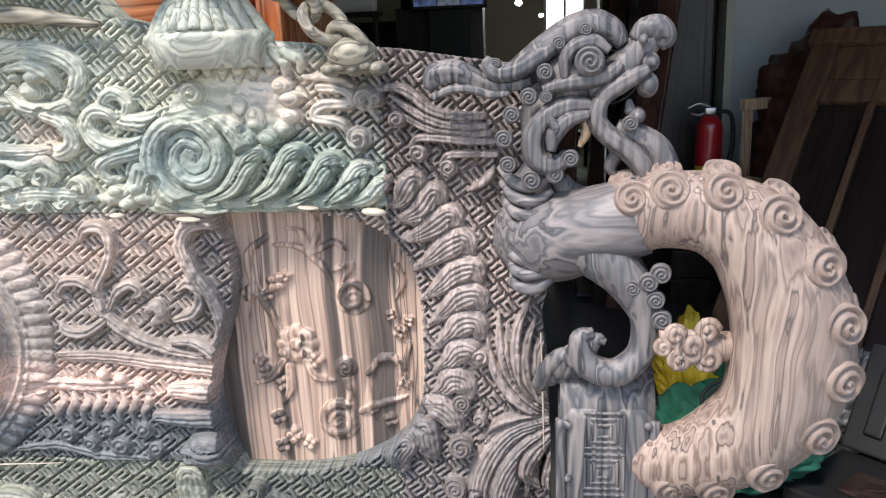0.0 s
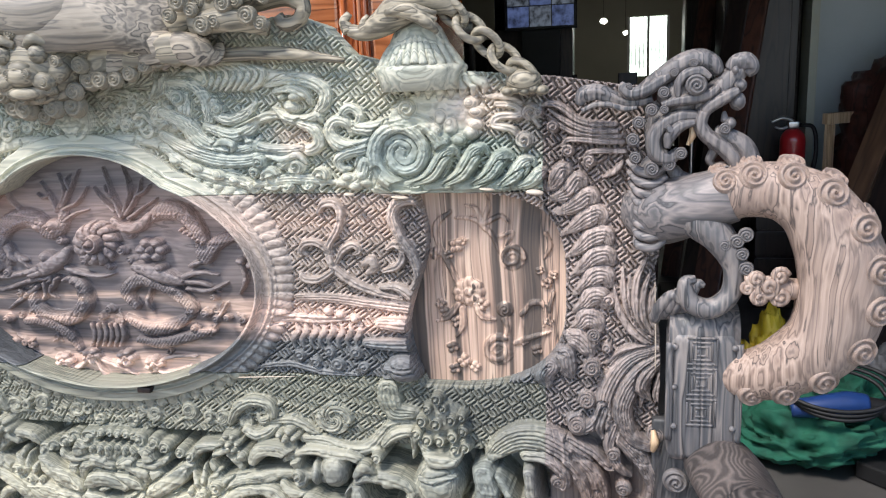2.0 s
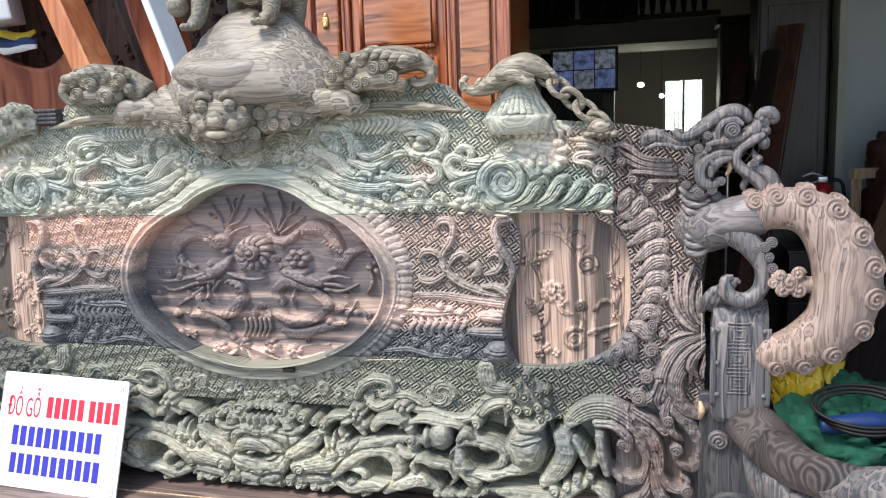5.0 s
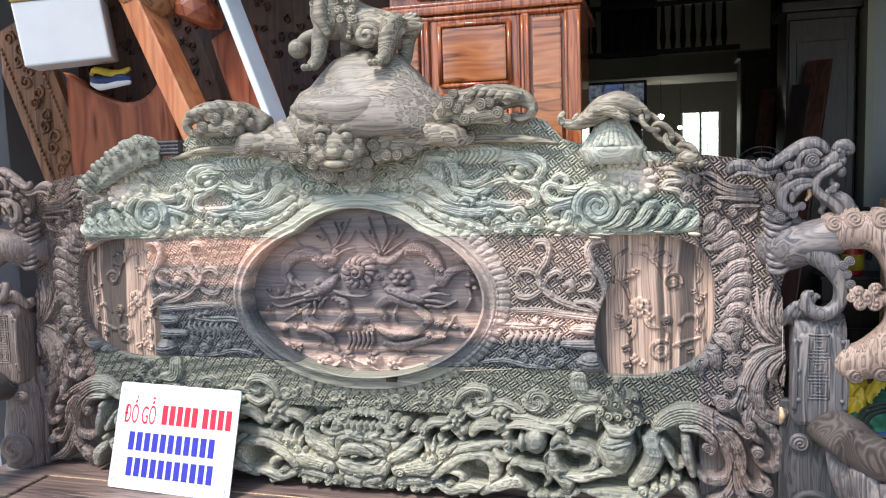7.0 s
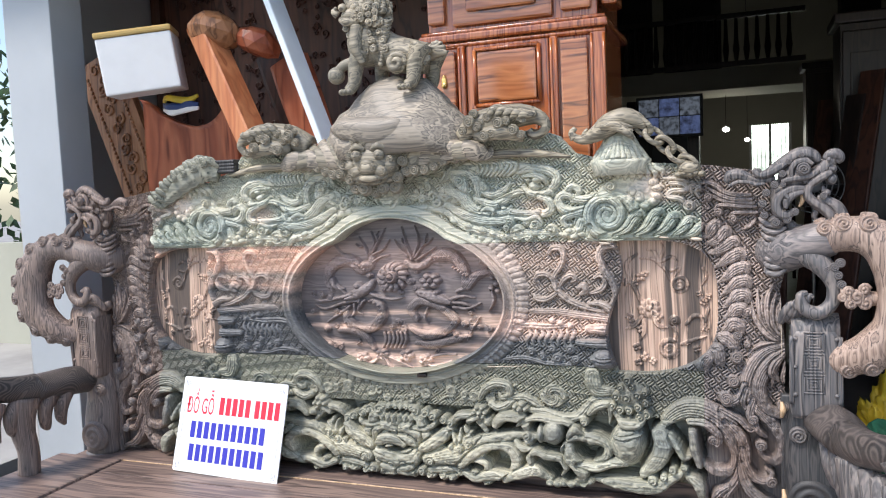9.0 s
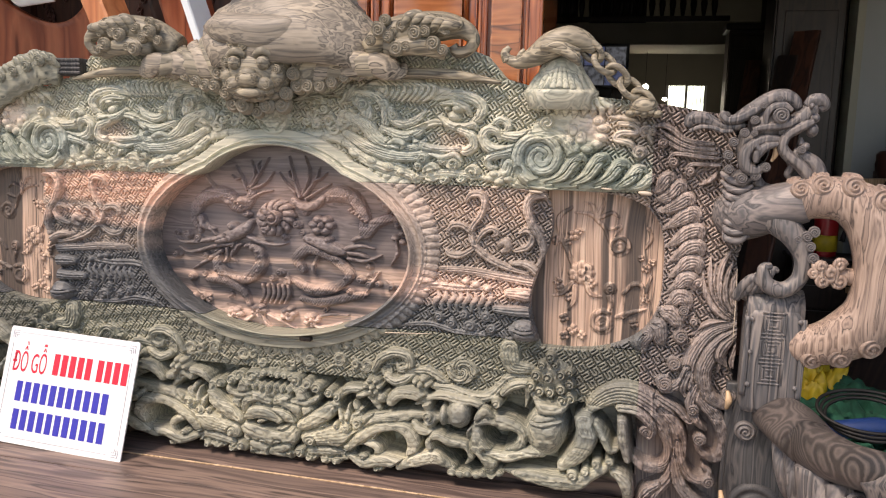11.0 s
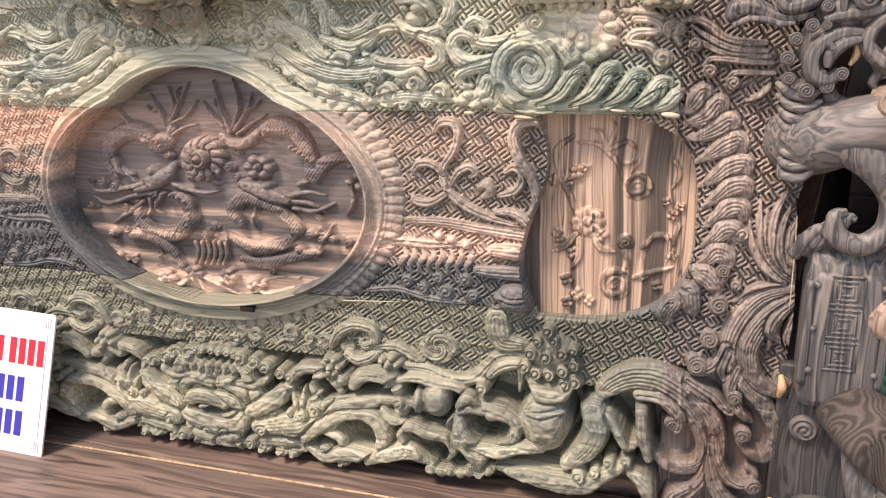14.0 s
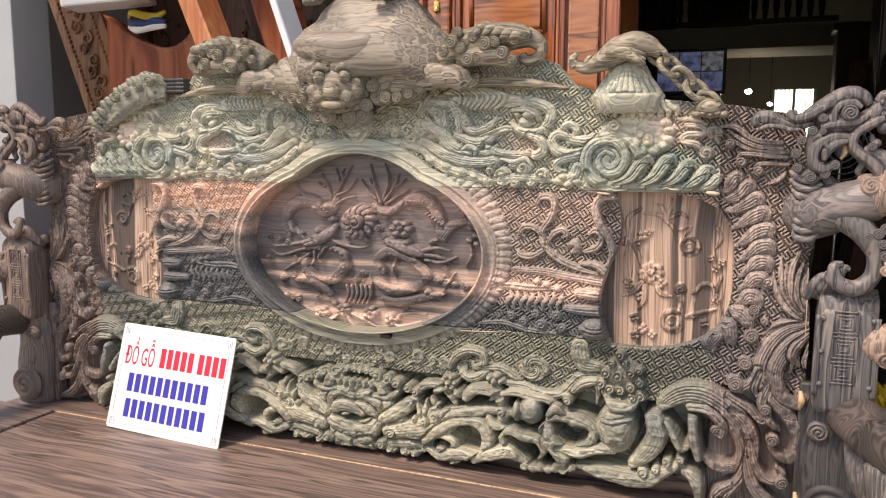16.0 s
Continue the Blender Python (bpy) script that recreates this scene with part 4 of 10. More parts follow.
curve([(0.935, 0.934), (0.95, 0.932), (0.957, 0.931), (0.971, 0.918), (0.978, 0.901)], (0.003812, 0.01372, 0.02058, 0.01906, 0.009149), 0.024, groove=0.0024, ng=4, n=38)
curve([(0.919, 0.902), (0.93, 0.9), (0.934, 0.898), (0.937, 0.879), (0.944, 0.861)], (0.003808, 0.01371, 0.02056, 0.01904, 0.009139), 0.024, groove=0.0024, ng=4, n=38)
curve([(0.9, 0.877), (0.907, 0.877), (0.907, 0.878), (0.896, 0.86), (0.903, 0.842)], (0.003873, 0.01394, 0.02091, 0.01936, 0.009295), 0.024, groove=0.0024, ng=4, n=38)
# fish-tail fan at the post
curve([(1.019, 1.028), (1.027, 0.988), (1.049, 0.951), (1.081, 0.929), (1.11, 0.92)], (0.002249, 0.007496, 0.008995, 0.007496, 0.002998), 0.026, groove=0.002, ng=2, n=38)
curve([(1.034, 1.061), (1.036, 1.018), (1.049, 0.976), (1.077, 0.941), (1.11, 0.923)], (0.002174, 0.007246, 0.008695, 0.007246, 0.002898), 0.026, groove=0.002, ng=2, n=38)
curve([(1.046, 1.048), (1.047, 1.011), (1.06, 0.97), (1.086, 0.941), (1.11, 0.926)], (0.002212, 0.007374, 0.008849, 0.007374, 0.00295), 0.026, groove=0.002, ng=2, n=38)
curve([(1.074, 1.079), (1.058, 1.041), (1.056, 0.997), (1.07, 0.958), (1.106, 0.929)], (0.002212, 0.007374, 0.008849, 0.007374, 0.00295), 0.026, groove=0.002, ng=2, n=38)
curve([(1.081, 1.056), (1.069, 1.018), (1.07, 0.976), (1.087, 0.946), (1.11, 0.933)], (0.002174, 0.007246, 0.008695, 0.007246, 0.002898), 0.026, groove=0.002, ng=2, n=38)
curve([(1.095, 1.041), (1.083, 1.007), (1.086, 0.966), (1.106, 0.937)], (0.002174, 0.007246, 0.008695, 0.007246, 0.002898), 0.026, groove=0.002, ng=2, n=32)
curve([(1.111, 0.919), (1.074, 0.921), (1.037, 0.912), (1.006, 0.886)], (0.003046, 0.006854, 0.008377, 0.003046), 0.027, groove=0.002, ng=2, n=32)
curve([(1.111, 0.915), (1.077, 0.91), (1.043, 0.89), (1.016, 0.854)], (0.003046, 0.006854, 0.008377, 0.003046), 0.027, groove=0.002, ng=2, n=32)
curve([(1.111, 0.911), (1.081, 0.896), (1.055, 0.863), (1.035, 0.822)], (0.003046, 0.006854, 0.008377, 0.003046), 0.027, groove=0.002, ng=2, n=32)
curve([(1.111, 0.906), (1.09, 0.882), (1.073, 0.848), (1.066, 0.807)], (0.003046, 0.006854, 0.008377, 0.003046), 0.027, groove=0.002, ng=2, n=32)
curve([(1.111, 0.9), (1.099, 0.868), (1.092, 0.832), (1.099, 0.804)], (0.003046, 0.006854, 0.008377, 0.003046), 0.027, groove=0.002, ng=2, n=32)
curve([(1.106, 0.917), (1.067, 0.915), (1.028, 0.894), (0.999, 0.857)], (0.003046, 0.006854, 0.008377, 0.003046), 0.027, groove=0.002, ng=2, n=32)
curve([(1.111, 0.912), (1.08, 0.904), (1.049, 0.876), (1.025, 0.833)], (0.003098, 0.006971, 0.008521, 0.003098), 0.027, groove=0.002, ng=2, n=32)
dome(1.011, 1.003, 0.0109, 0.0116, 0.016)
coil(1.011, 1.003, 0.012, 0.03136, 1)
dome(1.008, 0.916, 0.0087, 0.0096, 0.016)
coil(1.008, 0.916, 0.00972, 0.03136, 1)
dome(0.982, 0.877, 0.0102, 0.0112, 0.016)
coil(0.982, 0.877, 0.0113, 0.03136, 1)
dome(0.988, 0.929, 0.00725, 0.008, 0.016)
coil(0.988, 0.929, 0.0081, 0.03136, 1)
# acanthus plumes under it: broad grooved strands with curled ends
curve([(1.113, 0.918), (1.052, 0.896), (1.018, 0.846), (1.011, 0.797), (1.036, 0.747), (1.075, 0.698), (1.092, 0.647), (1.075, 0.609), (1.041, 0.623), (1.035, 0.654)], (0.012, 0.019, 0.024, 0.023, 0.02, 0.017, 0.015, 0.013, 0.01, 0.006), 0.03, groove=0.0030, ng=4, n=46)
curve([(1.114, 0.908), (1.075, 0.883), (1.045, 0.843), (1.034, 0.798), (1.054, 0.75), (1.097, 0.735), (1.106, 0.76), (1.09, 0.768)], (0.01, 0.018, 0.021, 0.02, 0.016, 0.013, 0.009, 0.005), 0.036, groove=0.0030, ng=4, n=46)
curve([(1.1, 0.898), (1.075, 0.872), (1.066, 0.845), (1.082, 0.825)], (0.008, 0.014, 0.013, 0.006), 0.034, groove=0.0030, ng=2, n=46)
curve([(0.785, 0.682), (0.816, 0.717), (0.857, 0.738), (0.907, 0.73), (0.957, 0.69), (0.984, 0.625), (0.97, 0.58), (0.921, 0.57), (0.874, 0.608)], (0.01, 0.024, 0.03, 0.032, 0.03, 0.023, 0.017, 0.013, 0.007), 0.036, groove=0.0030, ng=4, n=46)
curve([(0.86, 0.705), (0.9, 0.702), (0.932, 0.672), (0.93, 0.645), (0.914, 0.656)], (0.012, 0.015, 0.014, 0.01, 0.007), 0.038, groove=0.0030, ng=2, n=46)
curve([(0.95, 0.71), (0.987, 0.673), (0.998, 0.62), (0.984, 0.565), (0.955, 0.515), (0.94, 0.485)], (0.01, 0.016, 0.018, 0.017, 0.013, 0.006), 0.032, groove=0.0030, ng=2, n=46)
curve([(0.992, 0.64), (1.003, 0.59), (1.025, 0.56), (1.054, 0.556), (1.064, 0.575), (1.05, 0.585)], (0.009, 0.013, 0.012, 0.01, 0.008, 0.005), 0.032, groove=0.0030, ng=2, n=46)
curve([(0.985, 0.6), (1.0, 0.545), (1.03, 0.508), (1.085, 0.485)], (0.009, 0.017, 0.017, 0.008), 0.028, groove=0.0030, ng=2, n=46)
curve([(0.94, 0.74), (0.985, 0.715), (1.012, 0.69), (1.028, 0.702), (1.018, 0.718)], (0.008, 0.01, 0.009, 0.008, 0.005), 0.026, groove=0.0030, ng=2, n=46)
curve([(1.022, 0.77), (1.012, 0.73), (1.03, 0.69), (1.05, 0.672)], (0.01, 0.012, 0.01, 0.005), 0.022, groove=0.0030, ng=2, n=46)
curve([(1.0, 0.81), (0.985, 0.772), (0.955, 0.757), (0.944, 0.778), (0.96, 0.785)], (0.01, 0.012, 0.011, 0.009, 0.005), 0.028, groove=0.0030, ng=2, n=46)
curve([(1.005, 0.8), (0.995, 0.765), (1.0, 0.745)], (0.008, 0.01, 0.005), 0.024, groove=0.0030, ng=2, n=46)
curve([(0.955, 0.53), (0.93, 0.51), (0.915, 0.485)], (0.01, 0.013, 0.008), 0.028, groove=0.0030, ng=2, n=46)
PANEL_COILS = ((0.982, 0.882, 0.016), (0.973, 0.817, 0.016), (0.956, 0.769, 0.016), (0.921, 0.656, 0.014), (1.020, 0.716, 0.013), (1.038, 0.650, 0.015), (1.062, 0.555, 0.015), (1.092, 0.758, 0.016), (0.985, 0.940, 0.012))
for cx_, cz_, R_ in PANEL_COILS:
    dome(cx_, cz_, R_ * 1.05, R_ * 1.05, 0.022)

# lower board: medallions
ORN = np.maximum(ORN, 0.016 * (np.hypot(DX - 0.487, GZ - 0.751) < 0.033))
for s in (0, math.pi):
    carve(spiral_pts(0.487, 0.751, 0.031, 0.62, s, 1, 18, 0.15), (0.010, 0.006), 0.024, groove=0.003, ng=2)
scrolls(30, 0.02, 0.44, 0.715, 0.765, 0.010, 0.017, 0.016, keep=0.3)
# lower board: trunks, arches, flowers and rocks with deep hollows between them
curve([(-0.282, 0.64), (-0.245, 0.678), (-0.197, 0.674), (-0.178, 0.648)], (0.0105, 0.01312, 0.01443, 0.007872), 0.034, groove=0.002, ng=2, n=32)
curve([(-0.281, 0.62), (-0.267, 0.579), (-0.227, 0.556), (-0.174, 0.55), (-0.127, 0.576), (-0.099, 0.616), (-0.08, 0.656), (-0.053, 0.677)], (0.01337, 0.01872, 0.02274, 0.02407, 0.02274, 0.02006, 0.01872, 0.01204), 0.05, groove=0.0028, ng=4, n=56)
curve([(-0.222, 0.645), (-0.237, 0.607), (-0.212, 0.581), (-0.173, 0.587)], (0.008099, 0.01215, 0.01215, 0.005399), 0.042, groove=0.002, ng=2, n=32)
curve([(-0.28, 0.508), (-0.285, 0.541), (-0.251, 0.554), (-0.219, 0.538)], (0.0109, 0.01362, 0.01226, 0.00681), 0.04, n=32)
curve([(-0.092, 0.579), (-0.068, 0.594), (-0.028, 0.615), (0.007, 0.65)], (0.01287, 0.0206, 0.0206, 0.01159), 0.046, groove=0.002, ng=2, n=32)
curve([(-0.073, 0.565), (-0.052, 0.537), (-0.014, 0.532), (0.046, 0.547), (0.107, 0.577)], (0.0159, 0.02385, 0.02385, 0.02385, 0.01325), 0.054, groove=0.002, ng=2, n=38)
curve([(-0.026, 0.582), (0.013, 0.601), (0.052, 0.592), (0.088, 0.58)], (0.0153, 0.0204, 0.01785, 0.0102), 0.06, groove=0.002, ng=2, n=32)
curve([(0.004, 0.628), (0.04, 0.636), (0.071, 0.618), (0.079, 0.588)], (0.01148, 0.01658, 0.01658, 0.008925), 0.05, groove=0.002, ng=2, n=32)
curve([(0.088, 0.575), (0.117, 0.593), (0.152, 0.616), (0.171, 0.635)], (0.0175, 0.0225, 0.0225, 0.015), 0.056, groove=0.002, ng=2, n=32)
curve([(0.058, 0.637), (0.095, 0.635), (0.121, 0.648), (0.125, 0.663)], (0.007425, 0.009899, 0.009899, 0.00495), 0.042, n=32)
dome(-0.049, 0.657, 0.013, 0.0138, 0.044)
dome(-0.029, 0.657, 0.0128, 0.0138, 0.044)
dome(-0.01, 0.656, 0.0128, 0.0138, 0.044)
dome(0.01, 0.662, 0.0128, 0.0138, 0.044)
dome(0.028, 0.661, 0.0128, 0.0138, 0.044)
dome(0.047, 0.661, 0.0125, 0.0138, 0.044)
dome(0.067, 0.666, 0.0128, 0.0137, 0.044)
dome(0.085, 0.666, 0.0125, 0.0137, 0.044)
dome(-0.038, 0.642, 0.0117, 0.0115, 0.036)
dome(-0.016, 0.644, 0.0117, 0.0115, 0.036)
dome(0.006, 0.645, 0.0117, 0.0113, 0.036)
dome(0.028, 0.647, 0.0115, 0.0113, 0.036)
dome(0.049, 0.649, 0.0115, 0.0113, 0.036)
dome(0.071, 0.651, 0.0112, 0.0113, 0.036)
dome(-0.046, 0.688, 0.0153, 0.015, 0.026)
coil(-0.046, 0.688, 0.0153, 0.04032, 1)
dome(-0.01, 0.694, 0.0128, 0.0122, 0.026)
coil(-0.01, 0.694, 0.0126, 0.04032, 1)
dome(0.028, 0.694, 0.0128, 0.0122, 0.026)
coil(0.028, 0.694, 0.0126, 0.04032, 1)
dome(0.061, 0.682, 0.02, 0.0196, 0.026)
coil(0.061, 0.682, 0.02, 0.04032, 1)
dome(0.095, 0.682, 0.0159, 0.0159, 0.026)
coil(0.095, 0.682, 0.0161, 0.04032, 1)
dome(0.118, 0.672, 0.0162, 0.0159, 0.026)
coil(0.118, 0.672, 0.0162, 0.04032, 1)
dome(0.15, 0.66, 0.0159, 0.0159, 0.026)
coil(0.15, 0.66, 0.0161, 0.04032, 1)
dome(0.173, 0.652, 0.0147, 0.0147, 0.026)
coil(0.173, 0.652, 0.0148, 0.04032, 1)
curve([(0.102, 0.541), (0.173, 0.555), (0.224, 0.58), (0.274, 0.607), (0.335, 0.625), (0.404, 0.633), (0.483, 0.626)], (0.02449, 0.03184, 0.02939, 0.02205, 0.01837, 0.0147, 0.008573), 0.052, groove=0.0026, ng=4, n=50)
curve([(0.207, 0.533), (0.237, 0.564), (0.28, 0.59), (0.331, 0.602), (0.365, 0.594), (0.38, 0.567), (0.371, 0.538)], (0.0144, 0.0168, 0.0144, 0.0144, 0.0168, 0.0192, 0.0156), 0.058, groove=0.0024, ng=3, n=50)
curve([(0.202, 0.578), (0.193, 0.607), (0.178, 0.63)], (0.00495, 0.01114, 0.00495), 0.052, groove=0.002, ng=2, n=26)
curve([(0.204, 0.578), (0.208, 0.611), (0.208, 0.64)], (0.0049, 0.01103, 0.0049), 0.052, groove=0.002, ng=2, n=26)
curve([(0.207, 0.579), (0.224, 0.61), (0.241, 0.633)], (0.00495, 0.01114, 0.00495), 0.052, groove=0.002, ng=2, n=26)
curve([(0.209, 0.579), (0.24, 0.601), (0.269, 0.624)], (0.0049, 0.01103, 0.0049), 0.052, groove=0.002, ng=2, n=26)
dome(0.203, 0.586, 0.0135, 0.014, 0.054)
coil(0.203, 0.586, 0.0139, 0.06944, -1)
dome(0.233, 0.603, 0.0172, 0.0175, 0.054)
coil(0.233, 0.603, 0.0175, 0.06944, -1)
dome(0.178, 0.588, 0.0098, 0.01, 0.054)
coil(0.178, 0.588, 0.00998, 0.06944, -1)
dome(-0.199, 0.514, 0.0252, 0.0203, 0.056)
coil(-0.199, 0.514, 0.0173, 0.06944, 1)
dome(-0.15, 0.5, 0.0231, 0.0189, 0.056)
coil(-0.15, 0.5, 0.016, 0.06944, 1)
dome(-0.107, 0.496, 0.0215, 0.0176, 0.056)
coil(-0.107, 0.496, 0.0149, 0.06944, 1)
dome(-0.248, 0.514, 0.0188, 0.0149, 0.056)
coil(-0.248, 0.514, 0.0128, 0.06944, 1)
dome(0.022, 0.517, 0.0218, 0.0182, 0.056)
coil(0.022, 0.517, 0.0153, 0.06944, 1)
dome(0.081, 0.503, 0.0214, 0.0186, 0.056)
coil(0.081, 0.503, 0.0153, 0.06944, 1)
dome(0.111, 0.536, 0.0199, 0.0169, 0.056)
coil(0.111, 0.536, 0.0141, 0.06944, 1)
dome(0.046, 0.494, 0.0203, 0.0172, 0.056)
coil(0.046, 0.494, 0.0143, 0.06944, 1)
dome(-0.283, 0.492, 0.0205, 0.0165, 0.056)
coil(-0.283, 0.492, 0.0141, 0.06944, 1)
dome(-0.179, 0.494, 0.0165, 0.0135, 0.056)
coil(-0.179, 0.494, 0.0114, 0.06944, 1)
curve([(-0.049, 0.515), (-0.009, 0.501), (-0.045, 0.489)], (0.01312, 0.01575, 0.007875), 0.052, n=26)
curve([(0.105, 0.505), (0.162, 0.516), (0.217, 0.512)], (0.01275, 0.01657, 0.007649), 0.044, groove=0.002, ng=2, n=26)
curve([(0.212, 0.509), (0.253, 0.498), (0.302, 0.513), (0.357, 0.511), (0.409, 0.524)], (0.01125, 0.01625, 0.0175, 0.015, 0.008748), 0.054, groove=0.002, ng=2, n=38)
dome(0.284, 0.694, 0.0117, 0.0094, 0.046)
dome(0.274, 0.68, 0.012, 0.0096, 0.046)
dome(0.256, 0.679, 0.0118, 0.0096, 0.046)
dome(0.249, 0.692, 0.0118, 0.0094, 0.046)
dome(0.259, 0.706, 0.0117, 0.0094, 0.046)
dome(0.276, 0.707, 0.0117, 0.0096, 0.046)
dome(0.266, 0.693, 0.0106, 0.0096, 0.054)
dome(0.407, 0.711, 0.0124, 0.0104, 0.044)
dome(0.393, 0.694, 0.0124, 0.0106, 0.044)
dome(0.373, 0.699, 0.0127, 0.0106, 0.044)
dome(0.375, 0.718, 0.0124, 0.0104, 0.044)
dome(0.395, 0.725, 0.0124, 0.0106, 0.044)
dome(0.389, 0.71, 0.0101, 0.0094, 0.052)
dome(0.291, 0.666, 0.0192, 0.0168, 0.044)
curve([(0.232, 0.663), (0.259, 0.677), (0.267, 0.66)], (0.0096, 0.0108, 0.0048), 0.036, n=26)
curve([(0.316, 0.659), (0.339, 0.682), (0.376, 0.688), (0.404, 0.671), (0.412, 0.643)], (0.01395, 0.0186, 0.0186, 0.01744, 0.009299), 0.05, groove=0.0026, ng=3, n=38)
curve([(0.264, 0.731), (0.283, 0.762), (0.318, 0.78), (0.352, 0.774), (0.357, 0.749), (0.334, 0.738), (0.324, 0.753)], (0.007875, 0.01238, 0.0135, 0.0135, 0.01125, 0.009, 0.0045), 0.03, groove=0.0024, ng=3, n=50)
curve([(0.301, 0.719), (0.324, 0.709), (0.353, 0.72), (0.371, 0.738)], (0.01046, 0.01395, 0.01279, 0.006975), 0.036, groove=0.002, ng=2, n=32)
curve([(0.354, 0.737), (0.4, 0.743), (0.433, 0.729), (0.465, 0.706)], (0.006825, 0.01024, 0.01024, 0.005687), 0.022, groove=0.002, ng=2, n=32)
# lower board: towards the side panels
curve([(0.416, 0.705), (0.465, 0.704), (0.519, 0.69), (0.561, 0.698), (0.587, 0.727), (0.609, 0.747), (0.651, 0.75)], (0.008895, 0.01223, 0.01334, 0.01557, 0.01334, 0.01223, 0.006671), 0.026, groove=0.0024, ng=3, n=50)
curve([(0.591, 0.709), (0.613, 0.731), (0.644, 0.738), (0.65, 0.714), (0.644, 0.687)], (0.009672, 0.01397, 0.01182, 0.008598, 0.005374), 0.044, groove=0.002, ng=2, n=38)
curve([(0.379, 0.66), (0.407, 0.677), (0.446, 0.686), (0.486, 0.683), (0.529, 0.677), (0.559, 0.654), (0.574, 0.632)], (0.006898, 0.01035, 0.01265, 0.0138, 0.01265, 0.01035, 0.005749), 0.038, groove=0.002, ng=2, n=50)
dome(0.487, 0.652, 0.0281, 0.04, 0.05)
dome(0.415, 0.627, 0.0218, 0.0264, 0.048)
dome(0.452, 0.64, 0.0135, 0.0288, 0.044)
coil(0.414, 0.634, 0.0156, 0.06496, 1)
coil(0.527, 0.609, 0.0219, 0.06496, 1)
coil(0.579, 0.686, 0.0135, 0.06496, 1)
curve([(0.378, 0.614), (0.402, 0.597), (0.448, 0.597)], (0.01057, 0.01292, 0.007048), 0.044, n=26)
curve([(0.419, 0.577), (0.439, 0.591), (0.47, 0.584), (0.508, 0.581), (0.523, 0.553), (0.506, 0.525)], (0.008042, 0.01264, 0.01379, 0.01264, 0.01034, 0.004596), 0.06, groove=0.002, ng=2, n=44)
curve([(0.417, 0.574), (0.425, 0.551), (0.436, 0.542)], (0.009495, 0.009495, 0.004748), 0.056, n=26)
curve([(0.337, 0.499), (0.388, 0.525), (0.438, 0.535), (0.478, 0.514)], (0.01187, 0.02018, 0.02018, 0.01187), 0.056, groove=0.0024, ng=3, n=32)
dome(0.478, 0.502, 0.0149, 0.0125, 0.056)
dome(0.497, 0.5, 0.015, 0.0125, 0.056)
dome(0.516, 0.506, 0.0146, 0.0125, 0.056)
dome(0.536, 0.505, 0.0146, 0.0123, 0.056)
dome(0.555, 0.511, 0.0146, 0.0123, 0.056)
dome(0.574, 0.509, 0.0146, 0.0123, 0.056)
dome(0.593, 0.515, 0.0143, 0.0123, 0.056)
curve([(0.532, 0.616), (0.539, 0.579), (0.565, 0.551), (0.571, 0.522)], (0.01625, 0.02322, 0.02438, 0.01625), 0.056, groove=0.0026, ng=3, n=32)
curve([(0.528, 0.635), (0.568, 0.648), (0.613, 0.643), (0.643, 0.627), (0.636, 0.596), (0.603, 0.576)], (0.01001, 0.01557, 0.01668, 0.01557, 0.01334, 0.008895), 0.048, groove=0.002, ng=2, n=44)
curve([(0.528, 0.644), (0.551, 0.663), (0.572, 0.651)], (0.009095, 0.01478, 0.007958), 0.048, n=26)
dome(0.602, 0.639, 0.0215, 0.0153, 0.054)
dome(0.598, 0.641, 0.0077, 0.00575, 0.058)
curve([(0.559, 0.564), (0.609, 0.562), (0.657, 0.579), (0.689, 0.575)], (0.01136, 0.01704, 0.0159, 0.00795), 0.048, groove=0.002, ng=2, n=32)
dome(0.696, 0.634, 0.0504, 0.0644, 0.052)
dome(0.704, 0.633, 0.0273, 0.0345, 0.058)
curve([(0.66, 0.654), (0.696, 0.65), (0.733, 0.663)], (0.004395, 0.007692, 0.004395), 0.06, n=26)
curve([(0.663, 0.715), (0.69, 0.69), (0.725, 0.693), (0.745, 0.722)], (0.008695, 0.01739, 0.01739, 0.008695), 0.052, groove=0.002, ng=2, n=32)
dome(0.657, 0.735, 0.0126, 0.0135, 0.038)
coil(0.657, 0.735, 0.0124, 0.05152, 1)
dome(0.678, 0.725, 0.0133, 0.0143, 0.038)
coil(0.678, 0.725, 0.0131, 0.05152, 1)
dome(0.702, 0.725, 0.0133, 0.0143, 0.038)
coil(0.702, 0.725, 0.0131, 0.05152, 1)
dome(0.727, 0.734, 0.013, 0.0143, 0.038)
coil(0.727, 0.734, 0.013, 0.05152, 1)
dome(0.747, 0.748, 0.0123, 0.0132, 0.038)
coil(0.747, 0.748, 0.0121, 0.05152, 1)
dome(0.668, 0.762, 0.0133, 0.0143, 0.038)
coil(0.668, 0.762, 0.0131, 0.05152, 1)
dome(0.696, 0.758, 0.0154, 0.0161, 0.038)
coil(0.696, 0.758, 0.015, 0.05152, 1)
dome(0.725, 0.768, 0.013, 0.014, 0.038)
coil(0.725, 0.768, 0.0128, 0.05152, 1)
dome(0.745, 0.776, 0.01, 0.0108, 0.038)
coil(0.745, 0.776, 0.00987, 0.05152, 1)
dome(0.68, 0.787, 0.0113, 0.0118, 0.038)
coil(0.68, 0.787, 0.011, 0.05152, 1)
dome(0.709, 0.791, 0.0113, 0.0118, 0.038)
coil(0.709, 0.791, 0.011, 0.05152, 1)
dome(0.699, 0.808, 0.0133, 0.014, 0.038)
coil(0.699, 0.808, 0.013, 0.05152, 1)
dome(0.731, 0.71, 0.0123, 0.0135, 0.038)
